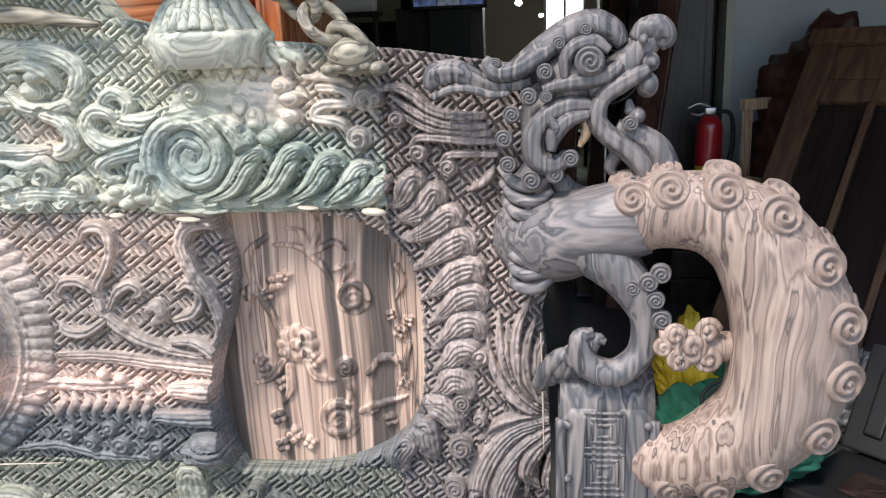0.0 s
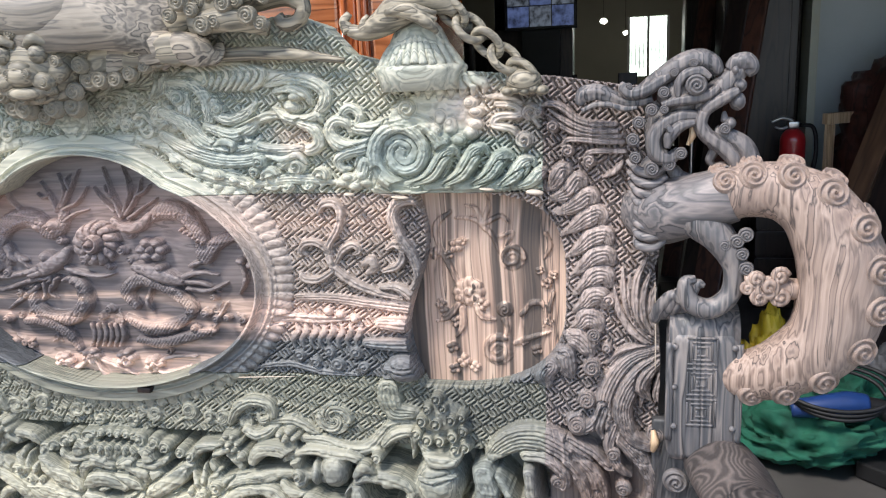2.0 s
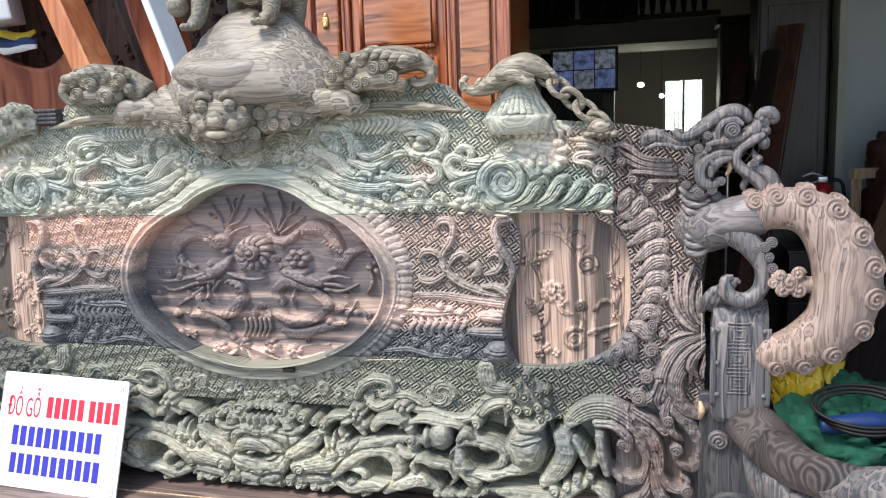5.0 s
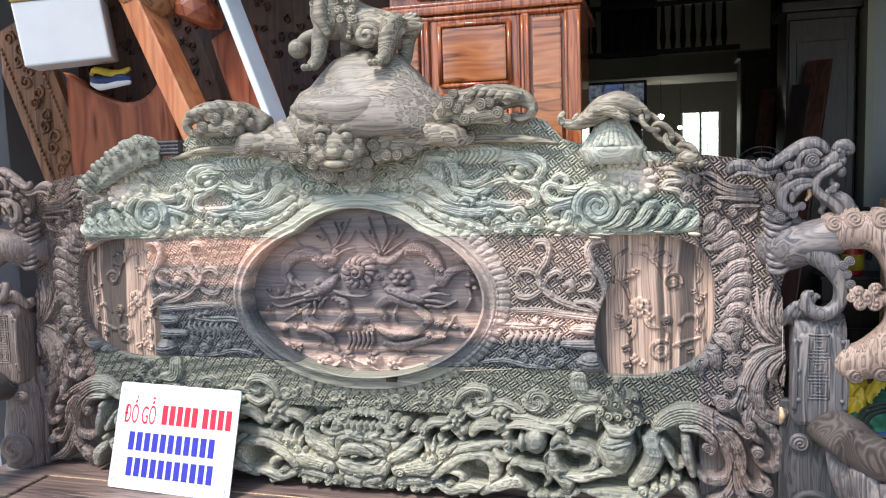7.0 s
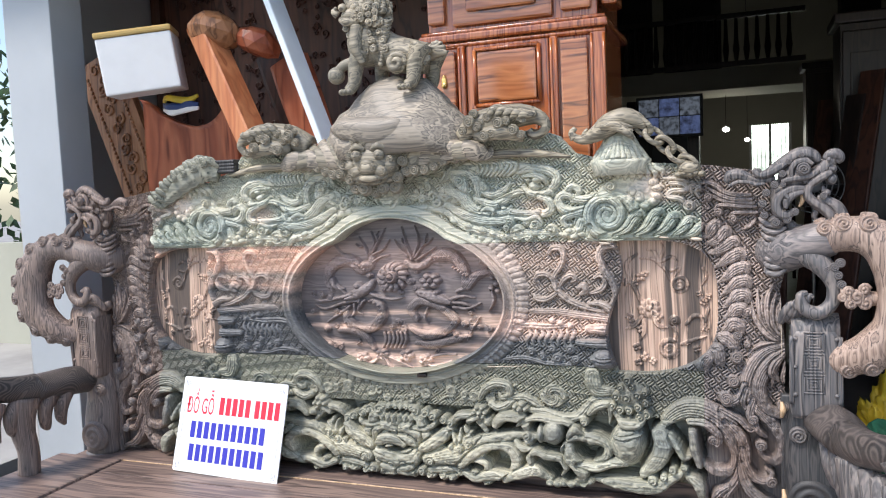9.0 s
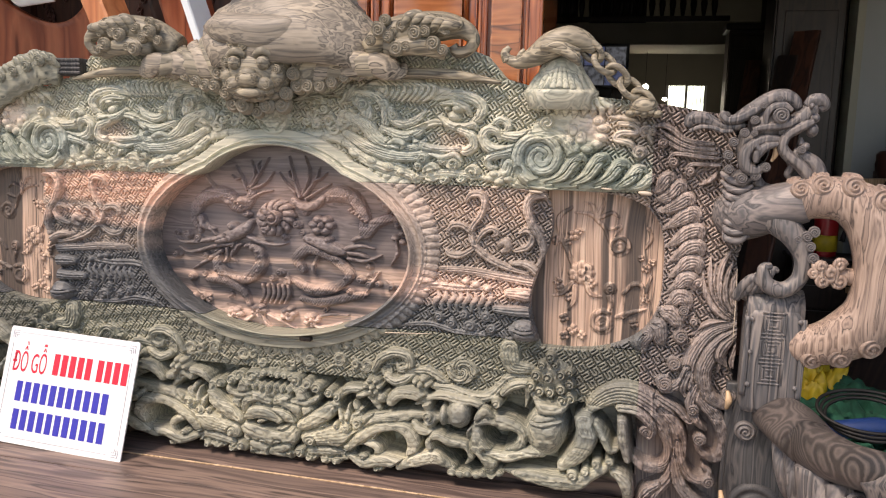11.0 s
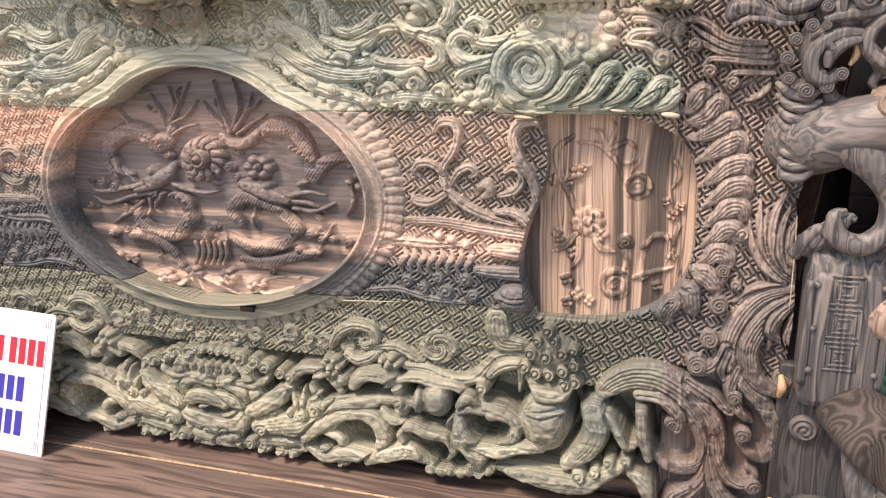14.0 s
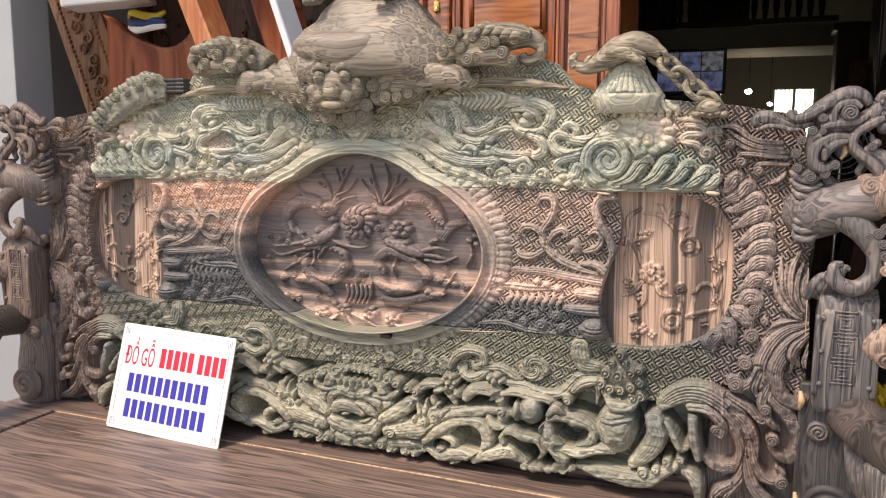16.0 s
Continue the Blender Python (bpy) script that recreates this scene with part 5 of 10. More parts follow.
coil(0.731, 0.71, 0.0123, 0.05152, 1)
dome(0.75, 0.715, 0.0133, 0.0143, 0.038)
coil(0.75, 0.715, 0.0131, 0.05152, 1)
dome(0.703, 0.762, 0.041, 0.044, 0.028)
curve([(0.609, 0.524), (0.667, 0.521), (0.725, 0.515), (0.785, 0.524), (0.846, 0.564)], (0.01022, 0.01931, 0.02272, 0.02044, 0.01022), 0.056, groove=0.0026, ng=4, n=38)
curve([(0.779, 0.669), (0.789, 0.636), (0.779, 0.594), (0.738, 0.555)], (0.02171, 0.02823, 0.02606, 0.0152), 0.054, groove=0.0026, ng=4, n=32)
curve([(0.808, 0.66), (0.829, 0.629), (0.845, 0.605), (0.865, 0.618)], (0.008579, 0.01287, 0.01072, 0.005362), 0.05, n=32)
dome(0.765, 0.541, 0.0147, 0.0168, 0.058)
coil(0.765, 0.541, 0.015, 0.07168, 1)
dome(0.793, 0.549, 0.0123, 0.0141, 0.058)
coil(0.793, 0.549, 0.0125, 0.07168, 1)
dome(0.817, 0.568, 0.0123, 0.0141, 0.058)
coil(0.817, 0.568, 0.0125, 0.07168, 1)
dome(0.845, 0.578, 0.0113, 0.0126, 0.058)
coil(0.845, 0.578, 0.0114, 0.07168, 1)
curve([(0.865, 0.677), (0.872, 0.633), (0.882, 0.588)], (0.01379, 0.01591, 0.01273), 0.05, groove=0.002, ng=2, n=26)
curve([(0.856, 0.551), (0.881, 0.531), (0.889, 0.496)], (0.01317, 0.01975, 0.01536), 0.054, groove=0.002, ng=2, n=26)
def value_noise(cell, seed, octaves=2):
    """Smooth random field over the board."""
    r_, out, amp = np.random.RandomState(seed), np.zeros_like(GX), 1.0
    for _ in range(octaves):
        nx_, nz_ = int(2.3 / cell) + 4, int(1.2 / cell) + 4
        g = r_.uniform(-1, 1, (nz_, nx_))
        a, b = (GX - XS[0]) / cell, (GZ - ZS[0]) / cell
        i, k = np.floor(a).astype(int), np.floor(b).astype(int)
        fa, fb = a - i, b - k
        fa, fb = fa * fa * (3 - 2 * fa), fb * fb * (3 - 2 * fb)
        out += amp * ((g[k, i] * (1 - fa) + g[k, i + 1] * fa) * (1 - fb) + (g[k + 1, i] * (1 - fa) + g[k + 1, i + 1] * fa) * fb)
        amp, cell = amp * 0.5, cell * 0.5
    return out


ROCKY = np.clip((0.705 - GZ) / 0.02, 0, 1) * np.clip((0.90 - DX) / 0.02, 0, 1)
wi = np.clip(np.arange(len(XS))[None, :] + np.rint(ROCKY * value_noise(0.06, 3, 1) * 0.004 / STEP).astype(int), 0, len(XS) - 1)
wk = np.clip(np.arange(len(ZS))[:, None] + np.rint(ROCKY * value_noise(0.055, 4, 1) * 0.004 / STEP).astype(int), 0, len(ZS) - 1)
ORN = ORN[wk, wi]
ORN = np.where(ORN > 0.004, ORN + ROCKY * (0.0040 * value_noise(0.035, 6, 1) + 0.0004 * np.sin(GZ * 420 + 5 * value_noise(0.06, 7))), ORN)
ORN = np.where(ROCKY > 0.3, np.where(ORN > 0.046, 0.046 + (ORN - 0.046) * 0.45, ORN), ORN)

HOLES = (((DX - 1.100) / 0.016) ** 2 + ((GZ - 0.838) / 0.032) ** 2) < 1
HOLES &= ORN < 0.02


def smooth(a, n=1):
    """Rounds the chisel steps of a height field."""
    for _ in range(n):
        p = np.pad(a, 1, mode="edge")
        a = (p[:-2, 1:-1] + p[2:, 1:-1] + p[1:-1, :-2] + p[1:-1, 2:] + 2 * a) / 6
    return a


def fret(X, Z, unit=0.0038, ang=0.62):
    """Interlocking key pattern, 1 where the raised strokes run."""
    a = (X * math.cos(ang) + Z * math.sin(ang)) / unit
    b = (-X * math.sin(ang) + Z * math.cos(ang)) / unit
    i, j = np.floor(a).astype(int), np.floor(b).astype(int)
    bi, bj = np.floor_divide(i, 6), np.floor_divide(j, 6)
    li, lj = np.mod(i, 6), np.mod(j, 6)
    flip = np.mod(bi + bj, 2) == 0
    p, q = np.where(flip, li, lj), np.where(flip, lj, li)
    bar = (np.mod(q, 2) == 0) & (p < 5)
    end = (q == 1) & (p == 0) | (q == 3) & (p == 4)
    fa, fb = a - np.floor(a), b - np.floor(b)
    edge = np.where(flip, fb, fa)
    wide = ~bar & ~end & ((edge < 0.22) | (edge > 0.78)) & (p < 5)
    return (bar | end).astype(float) + 0.8 * wide


RIMM = (INNER > 0.99) & (OUTER < 1.01)
ORN = np.where(RIMH > 0, np.maximum(RIMH, np.minimum(ORN, RIMH + 0.004)), ORN)
ORN = np.where(RIMM, ORN, ORN * np.where(GZ < 0.70, 0.92, 0.80))
CHISEL = 0.0016 * value_noise(0.013, 21, 2) + 0.0010 * value_noise(0.006, 22, 1)
H = np.where(ORN > 0.002, np.maximum(ORN, 0.004), 0.0110 * np.minimum(fret(DX, GZ), 1.0) - 0.0065)
H = np.where((GZ < 0.70) & (ORN <= 0.002) & (DX < 0.9), -0.066 + 0.014 * value_noise(0.07, 9), H)
H = np.where((GZ < 0.76) & (ORN <= 0.002) & (DX > 0.9), -0.026, H)
H += CHISEL * (ORN > 0.004) * ~RIMM
lowrel = np.clip((0.71 - GZ) / 0.12, 0, 1) * (DX < 0.92)
H += lowrel * 0.004 * (ORN > 0.002)
H = np.where((GZ < 0.705) & (DX < 0.92), smooth(H, 2), H)
SEAM = (np.abs(GZ - 1.193) < 0.0014) | (np.abs(GZ - 0.838) < 0.0014)
H = np.where(SEAM & (DX < 0.9), H - 0.003, H)

# reliefs of the sunken panels
KEEP, ORN = H, np.zeros_like(GX)
# oval panel: two pairs of dragons round a flaming pearl
curve([(-0.232, 1.045), (-0.244, 1.079), (-0.231, 1.12), (-0.19, 1.142), (-0.15, 1.138), (-0.124, 1.114), (-0.095, 1.123), (-0.083, 1.15), (-0.088, 1.165)], (0.007106, 0.0154, 0.01895, 0.02132, 0.02013, 0.01776, 0.01421, 0.01184, 0.007106), 0.015, scales=0.0022, both=False, n=62)
curve([(-0.096, 1.158), (-0.109, 1.187), (-0.129, 1.217)], (0.004637, 0.003709, 0.001855), 0.012, both=False, n=26)
curve([(-0.089, 1.165), (-0.073, 1.198), (-0.086, 1.233)], (0.00459, 0.003672, 0.001836), 0.012, both=False, n=26)
curve([(-0.083, 1.165), (-0.06, 1.202), (-0.037, 1.24)], (0.00459, 0.003672, 0.001836), 0.012, both=False, n=26)
curve([(-0.079, 1.161), (-0.044, 1.178), (-0.023, 1.206)], (0.004537, 0.003629, 0.001815), 0.012, both=False, n=26)
curve([(-0.08, 1.137), (-0.055, 1.152), (-0.027, 1.159)], (0.004643, 0.003715, 0.001857), 0.012, both=False, n=26)
curve([(-0.111, 1.189), (-0.127, 1.184), (-0.141, 1.193)], (0.004637, 0.003709, 0.001855), 0.012, both=False, n=26)
curve([(-0.059, 1.204), (-0.067, 1.221), (-0.06, 1.231)], (0.00459, 0.003672, 0.001836), 0.012, both=False, n=26)
dome(-0.104, 1.13, 0.0225, 0.0132, 0.018, both=False)
dome(-0.142, 1.125, 0.0179, 0.0132, 0.017, both=False)
dome(-0.224, 1.113, 0.0065, 0.00562, 0.019, both=False)
dome(-0.214, 1.119, 0.0065, 0.00562, 0.019, both=False)
dome(-0.204, 1.125, 0.0065, 0.00562, 0.019, both=False)
dome(-0.194, 1.13, 0.0065, 0.00562, 0.019, both=False)
dome(-0.184, 1.134, 0.00637, 0.00562, 0.019, both=False)
dome(-0.175, 1.136, 0.00638, 0.00562, 0.019, both=False)
dome(-0.165, 1.138, 0.00637, 0.0055, 0.019, both=False)
dome(-0.157, 1.138, 0.00637, 0.0055, 0.019, both=False)
dome(-0.148, 1.137, 0.00625, 0.0055, 0.019, both=False)
dome(-0.139, 1.134, 0.00638, 0.0055, 0.019, both=False)
dome(-0.131, 1.131, 0.00638, 0.00562, 0.019, both=False)
dome(-0.123, 1.126, 0.00637, 0.0055, 0.019, both=False)
dome(-0.115, 1.121, 0.00637, 0.00562, 0.019, both=False)
dome(-0.107, 1.115, 0.00638, 0.0055, 0.019, both=False)
curve([(-0.228, 1.079), (-0.216, 1.059), (-0.191, 1.052)], (0.011, 0.011, 0.004891), 0.013, both=False, n=26)
curve([(-0.187, 1.16), (-0.208, 1.182), (-0.214, 1.204)], (0.003553, 0.004737, 0.002369), 0.01, both=False, n=26)
dome(-0.016, 1.089, 0.0306, 0.0275, 0.021, both=False)
coil(-0.016, 1.089, 0.026, 0.03024, 1, both=False)
curve([(0.015, 1.09), (0.027, 1.084), (0.031, 1.071)], (0.01045, 0.009287, 0.002322), 0.014, both=False, n=26)
curve([(0.009, 1.076), (0.016, 1.066), (0.011, 1.052)], (0.01045, 0.009287, 0.002322), 0.014, both=False, n=26)
curve([(-0.004, 1.065), (-0.005, 1.054), (-0.017, 1.043)], (0.01057, 0.009391, 0.002348), 0.014, both=False, n=26)
curve([(-0.02, 1.061), (-0.028, 1.052), (-0.044, 1.046)], (0.01067, 0.009487, 0.002372), 0.014, both=False, n=26)
curve([(-0.035, 1.065), (-0.048, 1.059), (-0.064, 1.061)], (0.01067, 0.009487, 0.002372), 0.014, both=False, n=26)
curve([(-0.045, 1.075), (-0.059, 1.075), (-0.071, 1.084)], (0.01078, 0.009581, 0.002395), 0.014, both=False, n=26)
curve([(-0.047, 1.089), (-0.059, 1.094), (-0.063, 1.108)], (0.01055, 0.009381, 0.002345), 0.014, both=False, n=26)
curve([(-0.04, 1.103), (-0.047, 1.112), (-0.042, 1.126)], (0.01055, 0.009381, 0.002345), 0.014, both=False, n=26)
curve([(-0.027, 1.113), (-0.027, 1.124), (-0.014, 1.135)], (0.01045, 0.009287, 0.002322), 0.014, both=False, n=26)
curve([(-0.012, 1.117), (-0.004, 1.126), (0.013, 1.131)], (0.01045, 0.009287, 0.002322), 0.014, both=False, n=26)
curve([(0.003, 1.113), (0.016, 1.119), (0.032, 1.117)], (0.01022, 0.009086, 0.002272), 0.014, both=False, n=26)
curve([(0.013, 1.103), (0.027, 1.103), (0.039, 1.095)], (0.01045, 0.009287, 0.002322), 0.014, both=False, n=26)
curve([(-0.182, 0.988), (-0.178, 0.953), (-0.143, 0.928), (-0.093, 0.932), (-0.059, 0.964), (-0.062, 0.998), (-0.09, 1.013)], (0.01249, 0.01624, 0.01749, 0.01749, 0.01749, 0.01624, 0.009992), 0.016, scales=0.0022, both=False, n=50)
dome(-0.182, 0.946, 0.00662, 0.006, 0.02, both=False)
dome(-0.171, 0.936, 0.00663, 0.006, 0.02, both=False)
dome(-0.155, 0.929, 0.0065, 0.006, 0.02, both=False)
dome(-0.136, 0.926, 0.0065, 0.006, 0.02, both=False)
dome(-0.115, 0.927, 0.00662, 0.006, 0.02, both=False)
dome(-0.096, 0.932, 0.0065, 0.006, 0.02, both=False)
dome(-0.078, 0.94, 0.0065, 0.00587, 0.02, both=False)
dome(-0.064, 0.951, 0.00638, 0.00587, 0.02, both=False)
dome(-0.056, 0.964, 0.00638, 0.00575, 0.02, both=False)
dome(-0.053, 0.977, 0.00638, 0.00587, 0.02, both=False)
dome(-0.056, 0.99, 0.00638, 0.00575, 0.02, both=False)
dome(-0.064, 1.001, 0.00638, 0.00575, 0.02, both=False)
dome(-0.078, 1.009, 0.00638, 0.00575, 0.02, both=False)
dome(-0.095, 1.014, 0.0065, 0.00575, 0.02, both=False)
dome(-0.114, 1.015, 0.00638, 0.00575, 0.02, both=False)
dome(-0.135, 1.012, 0.0065, 0.00575, 0.02, both=False)
curve([(-0.176, 1.023), (-0.142, 1.037), (-0.103, 1.056), (-0.085, 1.075)], (0.01198, 0.01796, 0.01677, 0.009581), 0.019, both=False, n=32)
dome(-0.135, 1.062, 0.0191, 0.0124, 0.02, both=False)
dome(-0.158, 1.037, 0.0117, 0.00805, 0.022, both=False)
curve([(-0.135, 1.017), (-0.194, 1.006), (-0.258, 0.988), (-0.297, 0.999)], (0.006239, 0.006239, 0.004991, 0.002495), 0.011, both=False, n=32)
curve([(-0.17, 0.995), (-0.211, 0.97), (-0.256, 0.943)], (0.006305, 0.006305, 0.005044, 0.002522), 0.011, both=False, n=26)
curve([(-0.155, 1.037), (-0.212, 1.022), (-0.28, 1.013), (-0.312, 1.029)], (0.006364, 0.006364, 0.005091, 0.002546), 0.011, both=False, n=32)
curve([(-0.123, 1.013), (-0.141, 0.985), (-0.13, 0.971)], (0.00618, 0.00618, 0.004944, 0.002472), 0.011, both=False, n=26)
curve([(-0.153, 1.002), (-0.155, 0.977), (-0.171, 0.96)], (0.00618, 0.00618, 0.004944, 0.002472), 0.011, both=False, n=26)
curve([(-0.093, 1.038), (-0.058, 1.026), (-0.018, 1.02), (0.017, 1.027)], (0.005929, 0.005929, 0.004743, 0.002372), 0.011, both=False, n=32)
curve([(-0.21, 0.92), (-0.152, 0.918), (-0.111, 0.896), (-0.089, 0.853)], (0.01147, 0.01529, 0.01401, 0.00637), 0.014, scales=0.0022, both=False, n=32)
curve([(0.117, 1.145), (0.154, 1.158), (0.196, 1.146), (0.222, 1.104), (0.225, 1.063), (0.253, 1.091), (0.292, 1.105), (0.316, 1.088)], (0.01124, 0.02135, 0.01911, 0.01573, 0.01573, 0.01461, 0.01236, 0.005619), 0.017, scales=0.0022, both=False, n=56)
dome(0.134, 1.151, 0.00575, 0.00525, 0.021, both=False)
dome(0.144, 1.151, 0.00588, 0.00525, 0.021, both=False)
dome(0.153, 1.152, 0.00587, 0.00538, 0.021, both=False)
dome(0.162, 1.152, 0.00575, 0.00538, 0.021, both=False)
dome(0.171, 1.152, 0.00575, 0.00525, 0.021, both=False)
dome(0.181, 1.152, 0.00587, 0.00525, 0.021, both=False)
dome(0.187, 1.12, 0.00587, 0.00525, 0.021, both=False)
dome(0.195, 1.115, 0.00575, 0.00525, 0.021, both=False)
dome(0.204, 1.11, 0.00575, 0.00537, 0.021, both=False)
dome(0.213, 1.105, 0.00587, 0.00537, 0.021, both=False)
dome(0.221, 1.099, 0.00575, 0.00537, 0.021, both=False)
dome(0.23, 1.094, 0.00575, 0.00525, 0.021, both=False)
curve([(0.035, 1.138), (0.06, 1.123), (0.091, 1.128), (0.115, 1.147)], (0.009086, 0.01249, 0.01249, 0.009086), 0.017, both=False, n=32)
curve([(0.051, 1.146), (0.037, 1.185), (0.019, 1.245)], (0.004543, 0.003635, 0.001817), 0.012, both=False, n=26)
curve([(0.059, 1.155), (0.075, 1.204), (0.062, 1.247)], (0.004443, 0.003554, 0.001777), 0.012, both=False, n=26)
curve([(0.063, 1.151), (0.092, 1.189), (0.101, 1.22)], (0.004443, 0.003554, 0.001777), 0.012, both=False, n=26)
curve([(0.069, 1.142), (0.098, 1.162), (0.131, 1.181)], (0.004496, 0.003596, 0.001798), 0.012, both=False, n=26)
curve([(0.038, 1.157), (0.014, 1.176), (-0.008, 1.204)], (0.00449, 0.003592, 0.001796), 0.012, both=False, n=26)
curve([(0.037, 1.185), (0.024, 1.193), (0.019, 1.208)], (0.00449, 0.003592, 0.001796), 0.012, both=False, n=26)
curve([(0.092, 1.189), (0.107, 1.195), (0.12, 1.208)], (0.004443, 0.003554, 0.001777), 0.012, both=False, n=26)
dome(0.29, 1.134, 0.027, 0.0137, 0.015, both=False)
curve([(0.258, 1.152), (0.29, 1.161), (0.322, 1.138)], (0.005369, 0.008591, 0.004295), 0.013, both=False, n=26)
dome(0.307, 1.088, 0.0113, 0.0084, 0.014, both=False)
dome(0.319, 1.069, 0.0113, 0.0084, 0.014, both=False)
dome(0.302, 1.056, 0.0115, 0.0086, 0.014, both=False)
dome(0.322, 1.048, 0.0112, 0.0086, 0.014, both=False)
dome(0.131, 1.078, 0.0153, 0.0108, 0.015, both=False)
dome(0.119, 1.064, 0.0153, 0.011, 0.015, both=False)
dome(0.096, 1.064, 0.0156, 0.011, 0.015, both=False)
dome(0.086, 1.078, 0.0156, 0.011, 0.015, both=False)
dome(0.099, 1.092, 0.0156, 0.011, 0.015, both=False)
dome(0.122, 1.092, 0.0156, 0.0108, 0.015, both=False)
dome(0.109, 1.078, 0.0096, 0.0088, 0.02, both=False)
curve([(0.058, 0.961), (0.044, 0.99), (0.07, 1.015), (0.108, 1.01), (0.151, 0.991), (0.184, 0.96), (0.164, 0.93)], (0.01046, 0.0151, 0.0151, 0.01394, 0.01394, 0.01394, 0.006971), 0.016, scales=0.0022, both=False, n=50)
curve([(0.068, 1.042), (0.108, 1.034), (0.145, 1.02), (0.18, 1.012)], (0.01046, 0.01743, 0.01627, 0.008133), 0.019, both=False, n=32)
dome(0.129, 1.043, 0.0129, 0.0088, 0.021, both=False)
curve([(0.18, 1.012), (0.219, 1.008), (0.25, 0.992)], (0.005684, 0.005684, 0.002274), 0.011, both=False, n=26)
curve([(0.181, 0.998), (0.225, 0.995), (0.266, 1.01)], (0.005684, 0.005684, 0.002274), 0.011, both=False, n=26)
curve([(0.174, 1.022), (0.21, 1.032), (0.247, 1.027)], (0.005624, 0.005624, 0.002249), 0.011, both=False, n=26)
curve([(0.099, 0.998), (0.086, 0.968), (0.093, 0.948)], (0.005935, 0.005935, 0.002374), 0.011, both=False, n=26)
curve([(0.304, 1.047), (0.308, 1.019), (0.292, 0.988)], (0.005559, 0.005559, 0.002224), 0.011, both=False, n=26)
curve([(0.193, 1.045), (0.217, 1.054), (0.235, 1.046)], (0.005684, 0.005684, 0.002274), 0.011, both=False, n=26)
curve([(0.034, 0.932), (0.084, 0.911), (0.136, 0.918), (0.182, 0.942)], (0.008398, 0.0156, 0.0156, 0.007198), 0.014, scales=0.0022, both=False, n=32)
curve([(0.056, 0.886), (0.11, 0.882), (0.17, 0.896), (0.229, 0.912)], (0.008223, 0.0141, 0.01292, 0.007048), 0.015, scales=0.0022, both=False, n=32)
curve([(-0.054, 0.915), (-0.05, 0.891), (-0.064, 0.866)], (0.004996, 0.006869, 0.003747), 0.009, both=False, n=26)
curve([(-0.04, 0.915), (-0.036, 0.892), (-0.05, 0.867)], (0.004944, 0.006798, 0.003708), 0.009, both=False, n=26)
curve([(-0.026, 0.916), (-0.022, 0.892), (-0.035, 0.868)], (0.004948, 0.006803, 0.003711), 0.009, both=False, n=26)
curve([(-0.012, 0.916), (-0.008, 0.893), (-0.021, 0.868)], (0.004948, 0.006803, 0.003711), 0.009, both=False, n=26)
curve([(0.002, 0.917), (0.006, 0.893), (-0.007, 0.869)], (0.004896, 0.006732, 0.003672), 0.009, both=False, n=26)
curve([(0.016, 0.917), (0.02, 0.894), (0.007, 0.87)], (0.004948, 0.006803, 0.003711), 0.009, both=False, n=26)
dome(-0.05, 0.845, 0.0117, 0.00858, 0.013, both=False)
dome(-0.062, 0.833, 0.0117, 0.00857, 0.013, both=False)
dome(-0.077, 0.837, 0.0119, 0.00857, 0.013, both=False)
dome(-0.075, 0.851, 0.0117, 0.00858, 0.013, both=False)
dome(-0.058, 0.856, 0.0117, 0.00858, 0.013, both=False)
dome(-0.065, 0.845, 0.00663, 0.00613, 0.017, both=False)
dome(0.095, 0.834, 0.0112, 0.0084, 0.013, both=False)
dome(0.085, 0.822, 0.0115, 0.00857, 0.013, both=False)
dome(0.07, 0.825, 0.0115, 0.0084, 0.013, both=False)
dome(0.071, 0.839, 0.0112, 0.0084, 0.013, both=False)
dome(0.087, 0.844, 0.0112, 0.0084, 0.013, both=False)
dome(0.082, 0.833, 0.00638, 0.006, 0.017, both=False)
dome(-0.12, 0.832, 0.0119, 0.00875, 0.013, both=False)
dome(-0.132, 0.82, 0.0122, 0.00875, 0.013, both=False)
dome(-0.148, 0.823, 0.0121, 0.00875, 0.013, both=False)
dome(-0.145, 0.838, 0.0119, 0.00875, 0.013, both=False)
dome(-0.128, 0.843, 0.0119, 0.00858, 0.013, both=False)
dome(-0.135, 0.831, 0.00675, 0.00625, 0.017, both=False)
dome(0.032, 0.845, 0.0115, 0.00858, 0.013, both=False)
dome(0.02, 0.833, 0.0115, 0.00857, 0.013, both=False)
dome(0.005, 0.836, 0.0117, 0.0084, 0.013, both=False)
dome(0.007, 0.85, 0.0117, 0.0084, 0.013, both=False)
dome(0.023, 0.856, 0.0115, 0.00858, 0.013, both=False)
dome(0.018, 0.844, 0.00638, 0.006, 0.017, both=False)
curve([(-0.073, 0.839), (-0.102, 0.818), (-0.142, 0.821)], (0.003861, 0.005791, 0.002574), 0.01, both=False, n=26)
curve([(-0.058, 0.835), (-0.039, 0.809), (-0.013, 0.791)], (0.003786, 0.005679, 0.002524), 0.01, both=False, n=26)
curve([(-0.052, 0.843), (-0.008, 0.826), (0.038, 0.806)], (0.003786, 0.005679, 0.002524), 0.01, both=False, n=26)
curve([(0.078, 0.823), (0.115, 0.815), (0.166, 0.832)], (0.003674, 0.005511, 0.002449), 0.01, both=False, n=26)
curve([(0.092, 0.838), (0.131, 0.852), (0.18, 0.852)], (0.003674, 0.005511, 0.002449), 0.01, both=False, n=26)
curve([(0.221, 0.9), (0.243, 0.94), (0.262, 0.968)], (0.003449, 0.005174, 0.002299), 0.01, both=False, n=26)
